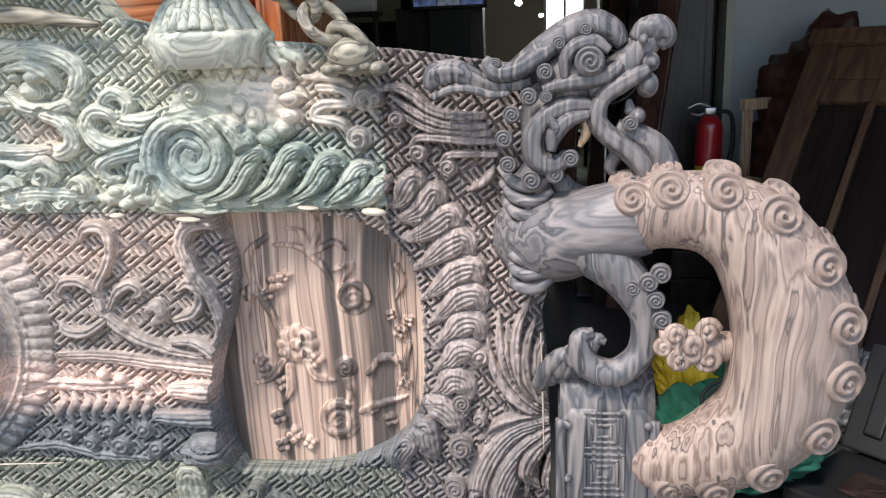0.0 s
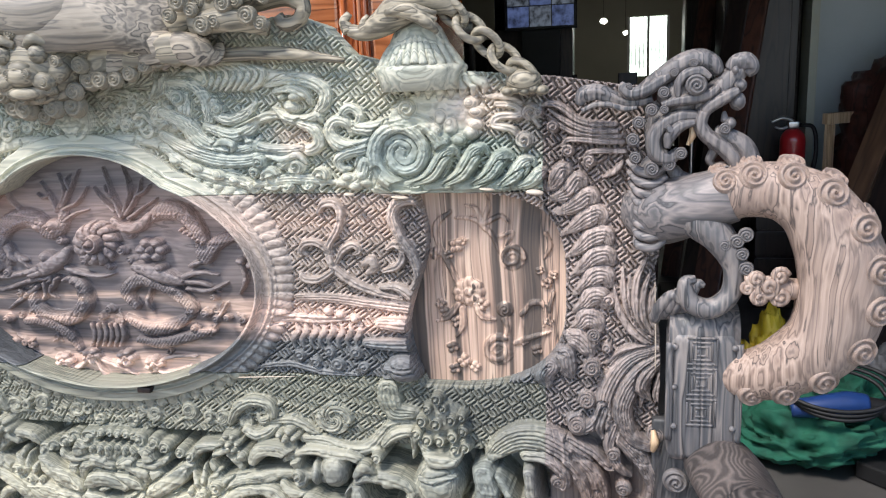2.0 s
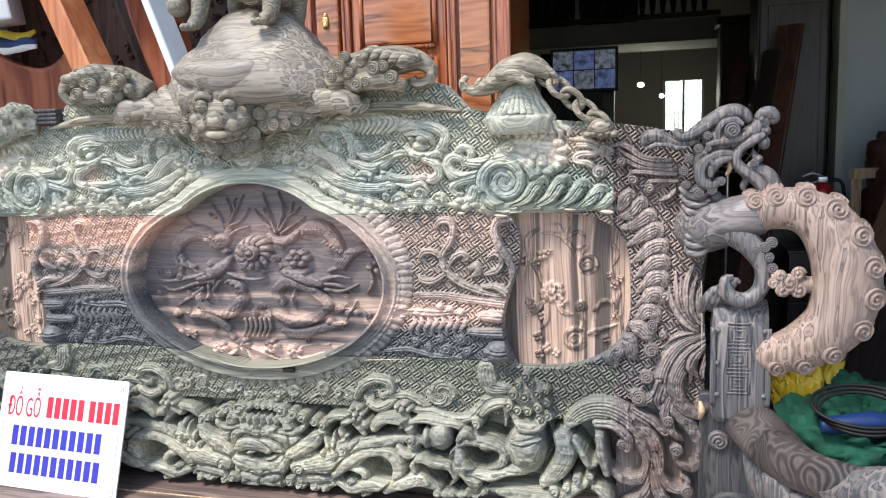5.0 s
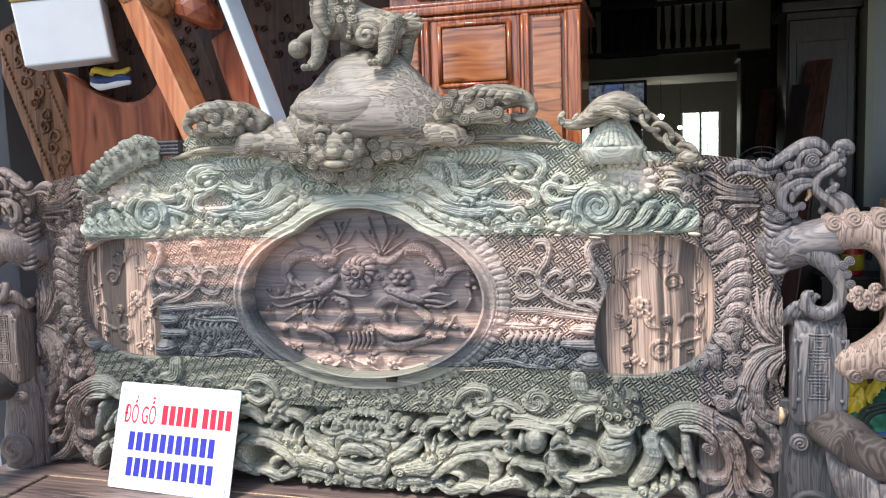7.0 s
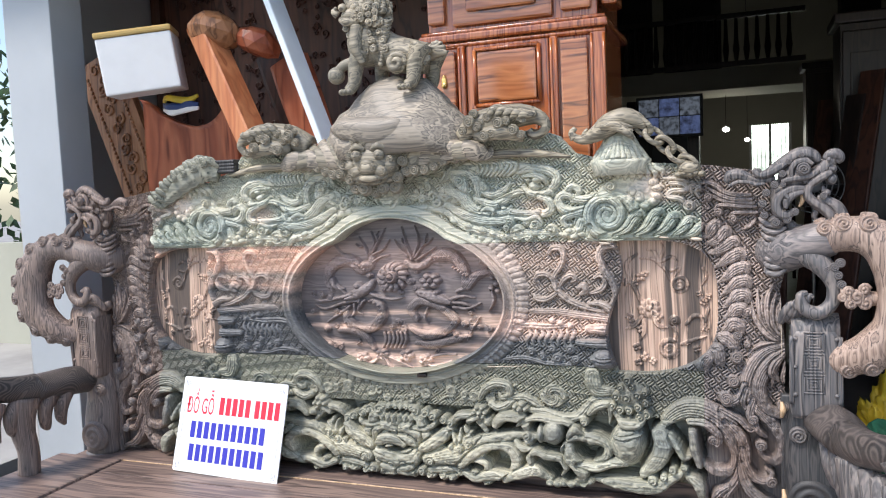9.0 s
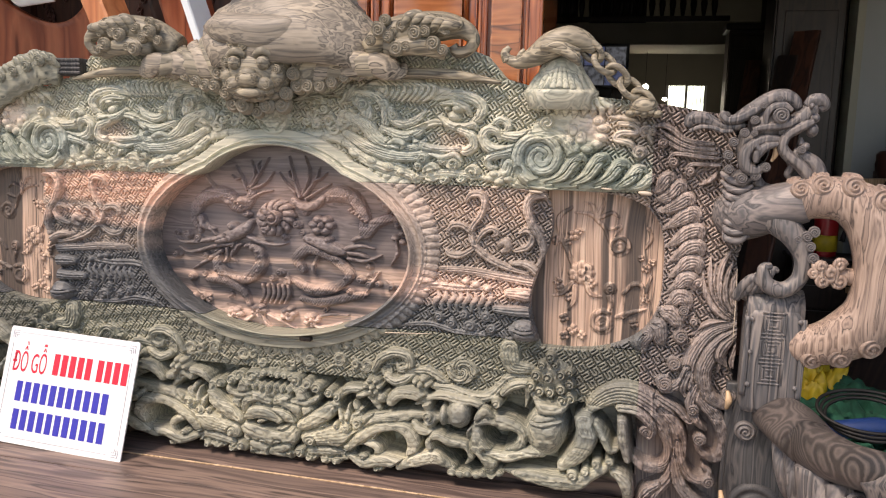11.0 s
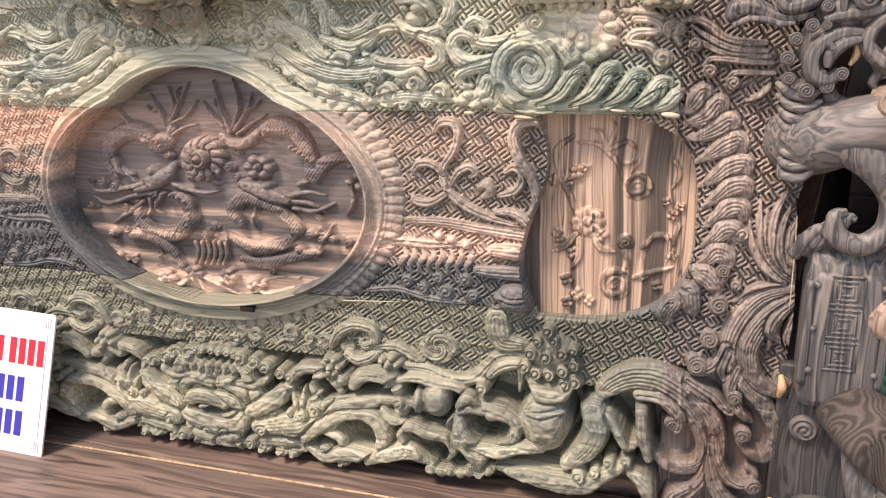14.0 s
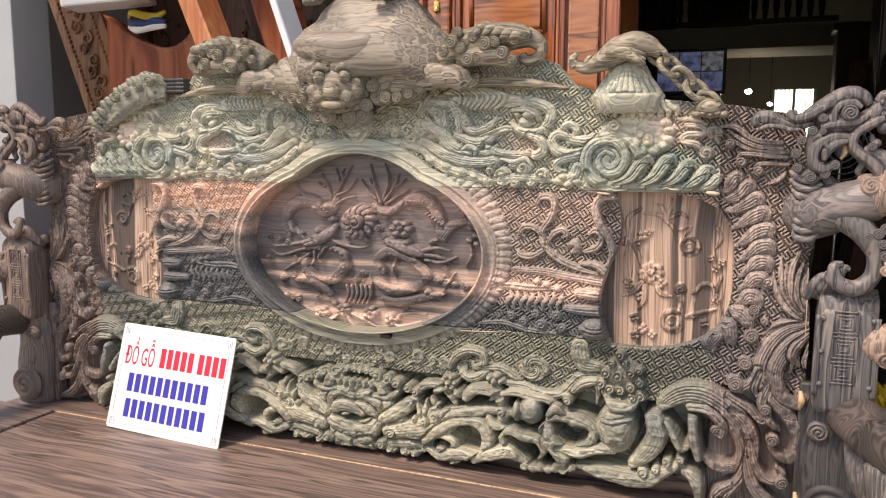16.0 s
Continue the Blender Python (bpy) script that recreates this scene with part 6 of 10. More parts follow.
curve([(-0.184, 1.036), (-0.202, 1.052), (-0.217, 1.07)], (0.003668, 0.005502, 0.002445), 0.01, both=False, n=26)
dome(-0.268, 1.034, 0.0162, 0.0094, 0.009, both=False)
coil(-0.268, 1.034, 0.0113, 0.01456, 1, both=False)
dome(-0.238, 1.024, 0.0143, 0.00846, 0.009, both=False)
coil(-0.238, 1.024, 0.0101, 0.01456, 1, both=False)
dome(-0.303, 0.979, 0.0162, 0.0096, 0.009, both=False)
coil(-0.303, 0.979, 0.0114, 0.01456, 1, both=False)
dome(-0.215, 0.98, 0.0146, 0.00846, 0.009, both=False)
coil(-0.215, 0.98, 0.0102, 0.01456, 1, both=False)
dome(-0.097, 1.095, 0.015, 0.009, 0.009, both=False)
coil(-0.097, 1.095, 0.0106, 0.01456, 1, both=False)
dome(-0.047, 1.051, 0.0138, 0.0081, 0.009, both=False)
coil(-0.047, 1.051, 0.00966, 0.01456, 1, both=False)
dome(0.042, 1.075, 0.0147, 0.0088, 0.009, both=False)
coil(0.042, 1.075, 0.0104, 0.01456, 1, both=False)
dome(0.058, 1.055, 0.0132, 0.00792, 0.009, both=False)
coil(0.058, 1.055, 0.00936, 0.01456, 1, both=False)
dome(0.007, 1.041, 0.012, 0.0072, 0.009, both=False)
coil(0.007, 1.041, 0.0085, 0.01456, 1, both=False)
dome(0.065, 1.108, 0.013, 0.00774, 0.009, both=False)
coil(0.065, 1.108, 0.00916, 0.01456, 1, both=False)
dome(0.213, 0.946, 0.0144, 0.009, 0.009, both=False)
coil(0.213, 0.946, 0.0104, 0.01456, 1, both=False)
dome(0.236, 0.935, 0.013, 0.00828, 0.009, both=False)
coil(0.236, 0.935, 0.00947, 0.01456, 1, both=False)
dome(0.26, 0.938, 0.0113, 0.0072, 0.009, both=False)
coil(0.26, 0.938, 0.00824, 0.01456, 1, both=False)
dome(0.186, 0.913, 0.013, 0.00828, 0.009, both=False)
coil(0.186, 0.913, 0.00947, 0.01456, 1, both=False)
dome(-0.258, 0.921, 0.0146, 0.00882, 0.009, both=False)
coil(-0.258, 0.921, 0.0104, 0.01456, 1, both=False)
dome(-0.218, 0.932, 0.0143, 0.00864, 0.009, both=False)
coil(-0.218, 0.932, 0.0102, 0.01456, 1, both=False)
dome(-0.006, 0.949, 0.0135, 0.00828, 0.009, both=False)
coil(-0.006, 0.949, 0.00967, 0.01456, 1, both=False)
dome(-0.026, 0.934, 0.0122, 0.00752, 0.009, both=False)
coil(-0.026, 0.934, 0.00877, 0.01456, 1, both=False)
dome(0.235, 0.98, 0.0113, 0.00704, 0.009, both=False)
coil(0.235, 0.98, 0.00815, 0.01456, 1, both=False)
scrolls(26, -0.31, 0.31, 0.85, 1.12, 0.007, 0.011, 0.0075, keep=0.12, both=False)
OVALH = ORN * 1.5 + CHISEL * 1.1 * (ORN > 0.003) - 0.036
ORN = np.zeros_like(GX)
# insets: flowering branch, rose and coiled vase in low relief
curve([(0.784, 1.13), (0.763, 1.14), (0.734, 1.141)], (0.005425, 0.00465, 0.002325), 0.011, n=26)
curve([(0.783, 1.133), (0.772, 1.158), (0.754, 1.164)], (0.005337, 0.004574, 0.002287), 0.011, n=26)
curve([(0.788, 1.137), (0.796, 1.164), (0.791, 1.182)], (0.005337, 0.004574, 0.002287), 0.011, n=26)
curve([(0.79, 1.132), (0.817, 1.144), (0.833, 1.133)], (0.00525, 0.0045, 0.00225), 0.011, n=26)
curve([(0.787, 1.124), (0.801, 1.109), (0.815, 1.074)], (0.005425, 0.00465, 0.002325), 0.011, n=26)
dome(0.784, 1.13, 0.0075, 0.00697, 0.014)
curve([(0.725, 1.152), (0.698, 1.128), (0.701, 1.09), (0.717, 1.058), (0.731, 1.026), (0.748, 0.993)], (0.004, 0.0064, 0.0056, 0.0064, 0.0056, 0.004), 0.012, groove=0.001, ng=2, n=44)
dome(0.701, 1.073, 0.00744, 0.006, 0.013)
dome(0.692, 1.067, 0.00744, 0.006, 0.013)
dome(0.688, 1.075, 0.00721, 0.006, 0.013)
dome(0.696, 1.081, 0.00744, 0.006, 0.013)
dome(0.727, 1.082, 0.00843, 0.0068, 0.013)
dome(0.726, 1.093, 0.00843, 0.0068, 0.013)
dome(0.737, 1.095, 0.00817, 0.0068, 0.013)
dome(0.738, 1.084, 0.00817, 0.00659, 0.013)
dome(0.72, 1.076, 0.00595, 0.0048, 0.013)
dome(0.723, 1.069, 0.00595, 0.0048, 0.013)
dome(0.716, 1.065, 0.00577, 0.0048, 0.013)
dome(0.713, 1.073, 0.00595, 0.0048, 0.013)
dome(0.748, 1.093, 0.00481, 0.004, 0.013)
dome(0.742, 1.097, 0.00481, 0.00388, 0.013)
dome(0.747, 1.102, 0.00481, 0.00388, 0.013)
dome(0.752, 1.099, 0.00481, 0.00388, 0.013)
dome(0.71, 0.966, 0.00665, 0.00536, 0.013)
dome(0.714, 0.958, 0.00665, 0.00536, 0.013)
dome(0.705, 0.953, 0.00645, 0.00552, 0.013)
dome(0.702, 0.962, 0.00645, 0.00536, 0.013)
dome(0.702, 0.97, 0.00595, 0.00495, 0.013)
dome(0.695, 0.975, 0.00614, 0.00495, 0.013)
dome(0.7, 0.982, 0.00614, 0.0051, 0.013)
dome(0.707, 0.978, 0.00595, 0.00495, 0.013)
dome(0.725, 0.946, 0.00694, 0.00595, 0.013)
dome(0.734, 0.95, 0.00716, 0.00577, 0.013)
dome(0.736, 0.94, 0.00716, 0.00595, 0.013)
dome(0.727, 0.937, 0.00694, 0.00595, 0.013)
dome(0.771, 0.977, 0.00744, 0.00619, 0.013)
dome(0.779, 0.985, 0.00721, 0.00619, 0.013)
dome(0.786, 0.978, 0.00744, 0.00619, 0.013)
dome(0.778, 0.97, 0.00744, 0.00619, 0.013)
dome(0.717, 0.885, 0.00665, 0.00569, 0.013)
dome(0.714, 0.894, 0.00665, 0.00553, 0.013)
dome(0.722, 0.898, 0.00665, 0.00553, 0.013)
dome(0.726, 0.89, 0.00665, 0.00569, 0.013)
dome(0.742, 0.873, 0.00767, 0.00656, 0.013)
dome(0.748, 0.864, 0.00767, 0.00656, 0.013)
dome(0.739, 0.857, 0.00767, 0.00656, 0.013)
dome(0.733, 0.865, 0.00767, 0.00638, 0.013)
dome(0.763, 0.847, 0.00614, 0.00525, 0.013)
dome(0.757, 0.852, 0.00614, 0.00525, 0.013)
dome(0.762, 0.859, 0.00614, 0.00525, 0.013)
dome(0.768, 0.855, 0.00614, 0.00525, 0.013)
dome(0.717, 0.851, 0.00614, 0.00525, 0.013)
dome(0.726, 0.854, 0.00614, 0.00525, 0.013)
dome(0.728, 0.846, 0.00614, 0.00525, 0.013)
dome(0.719, 0.843, 0.00632, 0.00525, 0.013)
dome(0.898, 1.025, 0.00558, 0.00465, 0.013)
dome(0.905, 1.022, 0.00558, 0.0048, 0.013)
dome(0.902, 1.014, 0.00558, 0.0048, 0.013)
dome(0.895, 1.017, 0.00577, 0.0048, 0.013)
dome(0.915, 1.038, 0.00481, 0.004, 0.013)
dome(0.914, 1.031, 0.00481, 0.004, 0.013)
dome(0.907, 1.033, 0.00481, 0.004, 0.013)
dome(0.909, 1.039, 0.00465, 0.004, 0.013)
dome(0.889, 1.047, 0.00419, 0.0036, 0.013)
dome(0.891, 1.041, 0.00419, 0.0036, 0.013)
dome(0.885, 1.039, 0.00432, 0.0036, 0.013)
dome(0.884, 1.045, 0.00432, 0.0036, 0.013)
dome(0.907, 0.948, 0.00481, 0.00412, 0.013)
dome(0.904, 0.942, 0.00481, 0.00412, 0.013)
dome(0.898, 0.945, 0.00496, 0.00412, 0.013)
dome(0.901, 0.951, 0.00481, 0.004, 0.013)
dome(0.861, 0.907, 0.00496, 0.00413, 0.013)
dome(0.855, 0.903, 0.00496, 0.00425, 0.013)
dome(0.852, 0.909, 0.00496, 0.00425, 0.013)
dome(0.858, 0.913, 0.00496, 0.00425, 0.013)
dome(0.882, 0.897, 0.00546, 0.00468, 0.013)
dome(0.884, 0.889, 0.00546, 0.00468, 0.013)
dome(0.877, 0.886, 0.00546, 0.00468, 0.013)
dome(0.875, 0.894, 0.00546, 0.00468, 0.013)
dome(0.772, 1.002, 0.0144, 0.0116, 0.013)
dome(0.766, 0.99, 0.0144, 0.0115, 0.015)
dome(0.754, 0.985, 0.0144, 0.0116, 0.013)
dome(0.741, 0.99, 0.0149, 0.0116, 0.015)
dome(0.737, 1.001, 0.0144, 0.0116, 0.013)
dome(0.743, 1.013, 0.0144, 0.0112, 0.015)
dome(0.756, 1.018, 0.0144, 0.0112, 0.013)
dome(0.768, 1.013, 0.0144, 0.0116, 0.015)
dome(0.755, 1.002, 0.012, 0.0116, 0.02)
curve([(0.734, 0.977), (0.715, 0.953), (0.691, 0.942)], (0.006699, 0.007537, 0.002512), 0.011, groove=0.001, ng=2, n=26)
curve([(0.766, 0.977), (0.78, 0.954), (0.803, 0.948)], (0.006597, 0.007422, 0.002474), 0.011, groove=0.001, ng=2, n=26)
curve([(0.741, 0.968), (0.74, 0.935), (0.728, 0.913)], (0.006699, 0.007537, 0.002512), 0.011, groove=0.001, ng=2, n=26)
dome(0.837, 1.068, 0.0264, 0.0256, 0.006)
volute(0.837, 1.068, 0.022, 1.7, 0, 1, 0.00551, 0.012)
dome(0.822, 0.968, 0.016, 0.0152, 0.012)
coil(0.822, 0.968, 0.0125, 0.01792, 1)
curve([(0.821, 0.949), (0.826, 0.928), (0.817, 0.91)], (0.006597, 0.004948, 0.002474), 0.011, n=26)
curve([(0.852, 0.959), (0.873, 0.982), (0.896, 0.976), (0.893, 0.938)], (0.003998, 0.005597, 0.005597, 0.002399), 0.011, n=32)
dome(0.807, 0.889, 0.0304, 0.0306, 0.009)
volute(0.807, 0.889, 0.0264, 1.8, 1, 1, 0.0066, 0.015)
curve([(0.84, 0.903), (0.873, 0.916), (0.905, 0.927)], (0.004948, 0.004948, 0.001649), 0.01, n=26)
curve([(0.814, 1.106), (0.838, 1.113), (0.826, 1.09)], (0.00305, 0.004574, 0.002287), 0.009, n=26)
curve([(0.899, 1.113), (0.906, 1.09), (0.896, 1.067)], (0.00375, 0.00525, 0.00225), 0.009, n=26)
curve([(0.911, 1.003), (0.904, 0.971), (0.907, 0.938)], (0.003937, 0.004724, 0.002362), 0.009, n=26)
INSETH = ORN * 0.6 + CHISEL * 0.7 * (ORN > 0.003) - 0.036
H = KEEP


def relief(name, mask, height, material, parent, back=0.05, label=""):
    """A solid carved board: the height field where the mask holds, closed by edges and a plain back."""
    q = mask[:-1, :-1] & mask[1:, 1:] & mask[:-1, 1:] & mask[1:, :-1]
    nz, nx = mask.shape
    idx = np.arange(nz * nx).reshape(nz, nx)
    a, b, c, d = idx[:-1, :-1][q], idx[:-1, 1:][q], idx[1:, 1:][q], idx[1:, :-1][q]
    front = np.stack([a, b, c, d], 1)
    pad = np.pad(q, 1)
    sides = []
    for sl, (v0, v1) in (((slice(0, -2), slice(1, -1)), ("a", "b")), ((slice(2, None), slice(1, -1)), ("c", "d")),
                         ((slice(1, -1), slice(0, -2)), ("d", "a")), ((slice(1, -1), slice(2, None)), ("b", "c"))):
        e = q & ~pad[sl]
        grids = {"a": idx[:-1, :-1], "b": idx[:-1, 1:], "c": idx[1:, 1:], "d": idx[1:, :-1]}
        sides.append(np.stack([grids[v0][e], grids[v1][e]], 1))
    sides = np.concatenate(sides)
    n = nz * nx
    rim_faces = np.stack([sides[:, 1], sides[:, 0], sides[:, 0] + n, sides[:, 1] + n], 1)
    faces = np.concatenate([front, rim_faces])
    used, inv = np.unique(faces, return_inverse=True)
    gi = used % n
    co = np.stack([GX.ravel()[gi], np.where(used < n, YB - height.ravel()[gi], YB + back), GZ.ravel()[gi]], 1)
    me = bpy.data.meshes.new(name)
    me.vertices.add(len(co))
    me.vertices.foreach_set("co", co.ravel())
    me.loops.add(faces.size)
    me.loops.foreach_set("vertex_index", inv.ravel().astype(np.int32))
    me.polygons.add(len(faces))
    me.polygons.foreach_set("loop_start", np.arange(0, faces.size, 4, dtype=np.int32))
    me.polygons.foreach_set("loop_total", np.full(len(faces), 4, dtype=np.int32))
    me.update(calc_edges=True)
    me.validate()
    return link_mesh(name, me, material, parent, label)


bench = empty("carved_bench", (C, 0.9, 0), label="carved wooden bench with a tall dragon relief back, unfinished zebra-grained wood", category="bench")
INO = INNER < 1.0
BODY = SOLID & ~HOLES & ~INO & ~INSET
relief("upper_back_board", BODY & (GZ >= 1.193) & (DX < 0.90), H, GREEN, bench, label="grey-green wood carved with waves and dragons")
for side, banded in ((GX < C, MIDLEFT), (GX > C, MIDW)):
    relief("middle_back_board", BODY & (GZ < 1.194) & (GZ >= 0.838) & (DX < 0.90) & side, H, banded, bench, label="pink and slate banded wood with key fret")
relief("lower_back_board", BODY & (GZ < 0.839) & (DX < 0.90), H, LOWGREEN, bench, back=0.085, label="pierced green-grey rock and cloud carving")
relief("side_back_panel", BODY & (DX >= 0.899) & (GX > C), H, POSTW, bench, label="dark brown panel with key fret and scrolls")
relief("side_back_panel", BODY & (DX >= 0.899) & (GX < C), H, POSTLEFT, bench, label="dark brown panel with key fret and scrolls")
relief("oval_panel", INNER < 1.03, OVALH, OVALW, bench, label="dark oval panel carved with two dragons and a sun")
grown = (SUP < 1.08) & (DX > EDGE - 0.006)
relief("flower_panel", grown & (GX > C), INSETH, INSETW, bench, label="striped pale panel carved with flowers")
relief("flower_panel", grown & (GX < C), INSETH, INSETW, bench, label="striped pale panel carved with flowers")

# ---- bench: free-standing carved parts ----
def curl_mesh(name, turns=2.6, depth=0.40):
    """A snail-shaped knob of radius 1 that faces -y."""
    bm = bmesh.new()
    nr, ns = 11, 28
    rows = []
    for i in range(nr):
        r = 1.0 * (i + 0.35) / (nr - 0.65)
        row = []
        for k in range(ns):
            a = 2 * math.pi * k / ns
            dome_ = depth * math.sqrt(max(0.0, 1 - r * r * 0.92))
            g = 0.15 * math.cos(2 * math.pi * (turns * r - a / (2 * math.pi))) * (1 if r < 0.93 else 0.2)
            row.append(bm.verts.new((r * math.cos(a), -(dome_ + g) if i < nr - 1 else 0.35, r * math.sin(a))))
        rows.append(row)
    top = bm.verts.new((0, -depth - 0.16, 0))
    for k in range(ns):
        bm.faces.new((top, rows[0][k], rows[0][(k + 1) % ns]))
        for A, B in zip(rows, rows[1:]):
            bm.faces.new((A[k], B[k], B[(k + 1) % ns], A[(k + 1) % ns]))
    bm.normal_update()
    me = bpy.data.meshes.new(name)
    bm.to_mesh(me)
    bm.free()
    me.shade_smooth()
    return me


CURLS = {}


def curl(at, r, material, parent, turn=(0, 0, 0), flip=1, name="curl", depth=1.0):
    key = material.name
    if key not in CURLS:
        CURLS[key] = curl_mesh("curl_" + key)
        CURLS[key].materials.append(material)
    ob = new(name, CURLS[key])
    ob.parent = parent
    ob.matrix_parent_inverse = Matrix.Translation(-Vector(parent.location))
    ob.matrix_basis = Matrix.LocRotScale(at, Euler([radians(a) for a in turn]), (r * flip, r * depth, r))
    return ob


def fix(bm, s):
    """Mirrors a part that was built for the +x end over to the other end."""
    if s < 0:
        bmesh.ops.scale(bm, vec=(-1, 1, 1), verts=bm.verts, space=Matrix.Translation((-C, 0, 0)))
        bmesh.ops.reverse_faces(bm, faces=bm.faces)
    return bm


def P3(d, y, z):
    return (C + d, y, z)


def knob_bm(bm, c, r, n=3, ax=1):
    """A small snail coil as a swept spiral in the xz plane."""
    sp = spiral_pts(c[0], c[2], r, 1.6, rng.uniform(0, 6), 1, 22, 0.1)
    pts = [(p[0], c[1] - r * 0.5 * (k / 21.0), p[1]) for k, p in enumerate(sp)]
    sweep(bm, pts[::2], (r * 0.36, r * 0.36, r * 0.22), seg=8, n=22)
    ball(bm, c, (r * 1.05, r * 0.45, r * 1.05), 2)


RING = [(1.165, 0.885, 1.185), (1.215, 0.87, 1.204), (1.27, 0.86, 1.203), (1.320, 0.855, 1.170), (1.352, 0.85, 1.105), (1.358, 0.85, 1.04), (1.338, 0.85, 0.975), (1.285, 0.86, 0.926), (1.235, 0.88, 0.902), (1.18, 0.915, 0.895)]
RINGR = (0.040, 0.040, 0.044, 0.055, 0.063, 0.065, 0.060, 0.050, 0.041, 0.034)


def bench_end(s):
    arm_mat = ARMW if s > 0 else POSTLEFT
    # neck that grows out of the panel, with the ring after it
    bm = bmesh.new()
    sweep(bm, [P3(1.072, 0.995, 1.160), P3(1.088, 0.955, 1.160), P3(1.108, 0.922, 1.166), P3(1.14, 0.90, 1.178), P3(1.20, 0.883, 1.198)], (0.054, 0.057, 0.053, 0.048, 0.043), 24, flute=(13, 0.03), n=26)
    part("neck", fix(bm, s), NECKW if s > 0 else POSTLEFT, bench)
    for k in range(8):
        bm = bmesh.new()
        z = 1.235 - 0.0175 * k
        sweep(bm, [P3(1.040 + 0.002 * k, 0.93, z + 0.012), P3(1.058, 0.908, z - 0.002), P3(1.080, 0.900, z - 0.006), P3(1.102, 0.902, z + 0.006)], (0.004, 0.0075, 0.0075, 0.004), 10, n=14)
        part("neck_rib", fix(bm, s), NECKW if s > 0 else POSTLEFT, bench)
    bm = bmesh.new()
    sweep(bm, [P3(*p) for p in RING], RINGR, 24, flat=0.85, flute=(11, 0.018), n=60)
    ring = part("arm_ring", fix(bm, s), arm_mat, bench, "pale ring-shaped arm of zebra-grained wood")
    # coils on the face and the outer edge of the ring
    c = spline(np.array(RING), 60)
    t = np.gradient(c, axis=0)
    rad = np.interp(np.linspace(0, 1, 60), np.linspace(0, 1, len(RINGR)), RINGR)
    for k in range(12):
        i = min(59, int(4 + k * 4.9))
        nx, nz = -t[i, 2], t[i, 0]
        L = math.hypot(nx, nz)
        nx, nz = nx / L, nz / L
        if nx * (c[i, 0] - 1.24) + nz * (c[i, 2] - 1.06) < 0:
            nx, nz = -nx, -nz
        r0 = 0.0245 * (0.86 + 0.2 * math.sin(k * 0.28))
        curl((C + s * (c[i, 0] + nx * rad[i] * 0.62), c[i, 1] - rad[i] * 0.60, c[i, 2] + nz * rad[i] * 0.62), r0, arm_mat, bench, (-22 * nz, 0, 24 * nx * s), s * (1 if k % 2 else -1))
        curl((C + s * (c[i, 0] + nx * rad[i] * 0.95), c[i, 1] + rad[i] * 0.25, c[i, 2] + nz * rad[i] * 0.95), r0 * 0.95, arm_mat, bench, (-70 * nz, 0, 78 * nx * s), s)
    # branch that curls inside the ring, with its small coils
    bm = bmesh.new()
    sweep(bm, [P3(1.14, 0.89, 1.165), P3(1.18, 0.875, 1.13), P3(1.205, 0.87, 1.085), P3(1.20, 0.87, 1.04), P3(1.172, 0.87, 1.015), P3(1.140, 0.87, 1.025), P3(1.132, 0.872, 1.055), P3(1.148, 0.874, 1.062)], (0.034, 0.026, 0.019, 0.016, 0.017, 0.016, 0.012, 0.007), 16, flute=(7, 0.03), n=50)
    part("branch", fix(bm, s), SLATE if s > 0 else POSTLEFT, bench)
    for d, z, r in ((1.205, 1.128, 0.0115), (1.218, 1.138, 0.012), (1.213, 1.108, 0.011), (1.220, 1.085, 0.012), (1.187, 1.122, 0.010)):
        curl((C + s * d, 0.852, z), r, SLATE if s > 0 else POSTLEFT, bench, flip=s)
    bm = bmesh.new()
    for k in range(4):
        d0 = 1.085 + 0.012 * k
        sweep(bm, [P3(d0, 0.90, 0.985 + 0.008 * k), P3(d0 + 0.012, 0.885, 1.015), P3(d0 + 0.028, 0.875, 1.035 + 0.006 * k), P3(d0 + 0.040, 0.87, 1.022 + 0.01 * k)], (0.010, 0.011, 0.009, 0.004), 10, n=16)
    sweep(bm, [P3(1.09, 0.93, 1.0), P3(1.12, 0.93, 0.99), P3(1.15, 0.92, 1.0)], (0.014, 0.018, 0.012), 10)
    part("leaf_tuft", fix(bm, s), SLATE if s > 0 else POSTLEFT, bench)
    # cloud knob in the ring
    bm = bmesh.new()
    sweep(bm, [P3(1.305, 0.865, 1.05), P3(1.27, 0.86, 1.054), P3(1.24, 0.86, 1.06)], (0.018, 0.017, 0.013), 12)
    for dx, dz, r in ((0, 0, 0.018), (-0.018, 0.012, 0.014), (-0.012, -0.016, 0.014), (0.016, 0.018, 0.013), (0.018, -0.014, 0.014), (-0.03, -0.002, 0.010)):
        knob_bm(bm, P3(1.252 + dx, 0.846, 1.058 + dz), r)
    part("cloud_knob", fix(bm, s), arm_mat, bench)
    # pillar with a rounded head and three square keys
    bm = bmesh.new()
    box(bm, P3(1.108, 0.868, 0.745), P3(1.221, 0.965, 0.972), 0.016)
    sweep(bm, [P3(1.110, 0.917, 0.962), P3(1.219, 0.917, 0.962)], (0.046, 0.046), 20, n=4)
    ball(bm, P3(1.164, 0.915, 0.970), (0.050, 0.046, 0.040), 3)
    part("pillar", fix(bm, s), SLATE if s > 0 else POSTLEFT, bench, "slate-coloured pillar with square key carving")
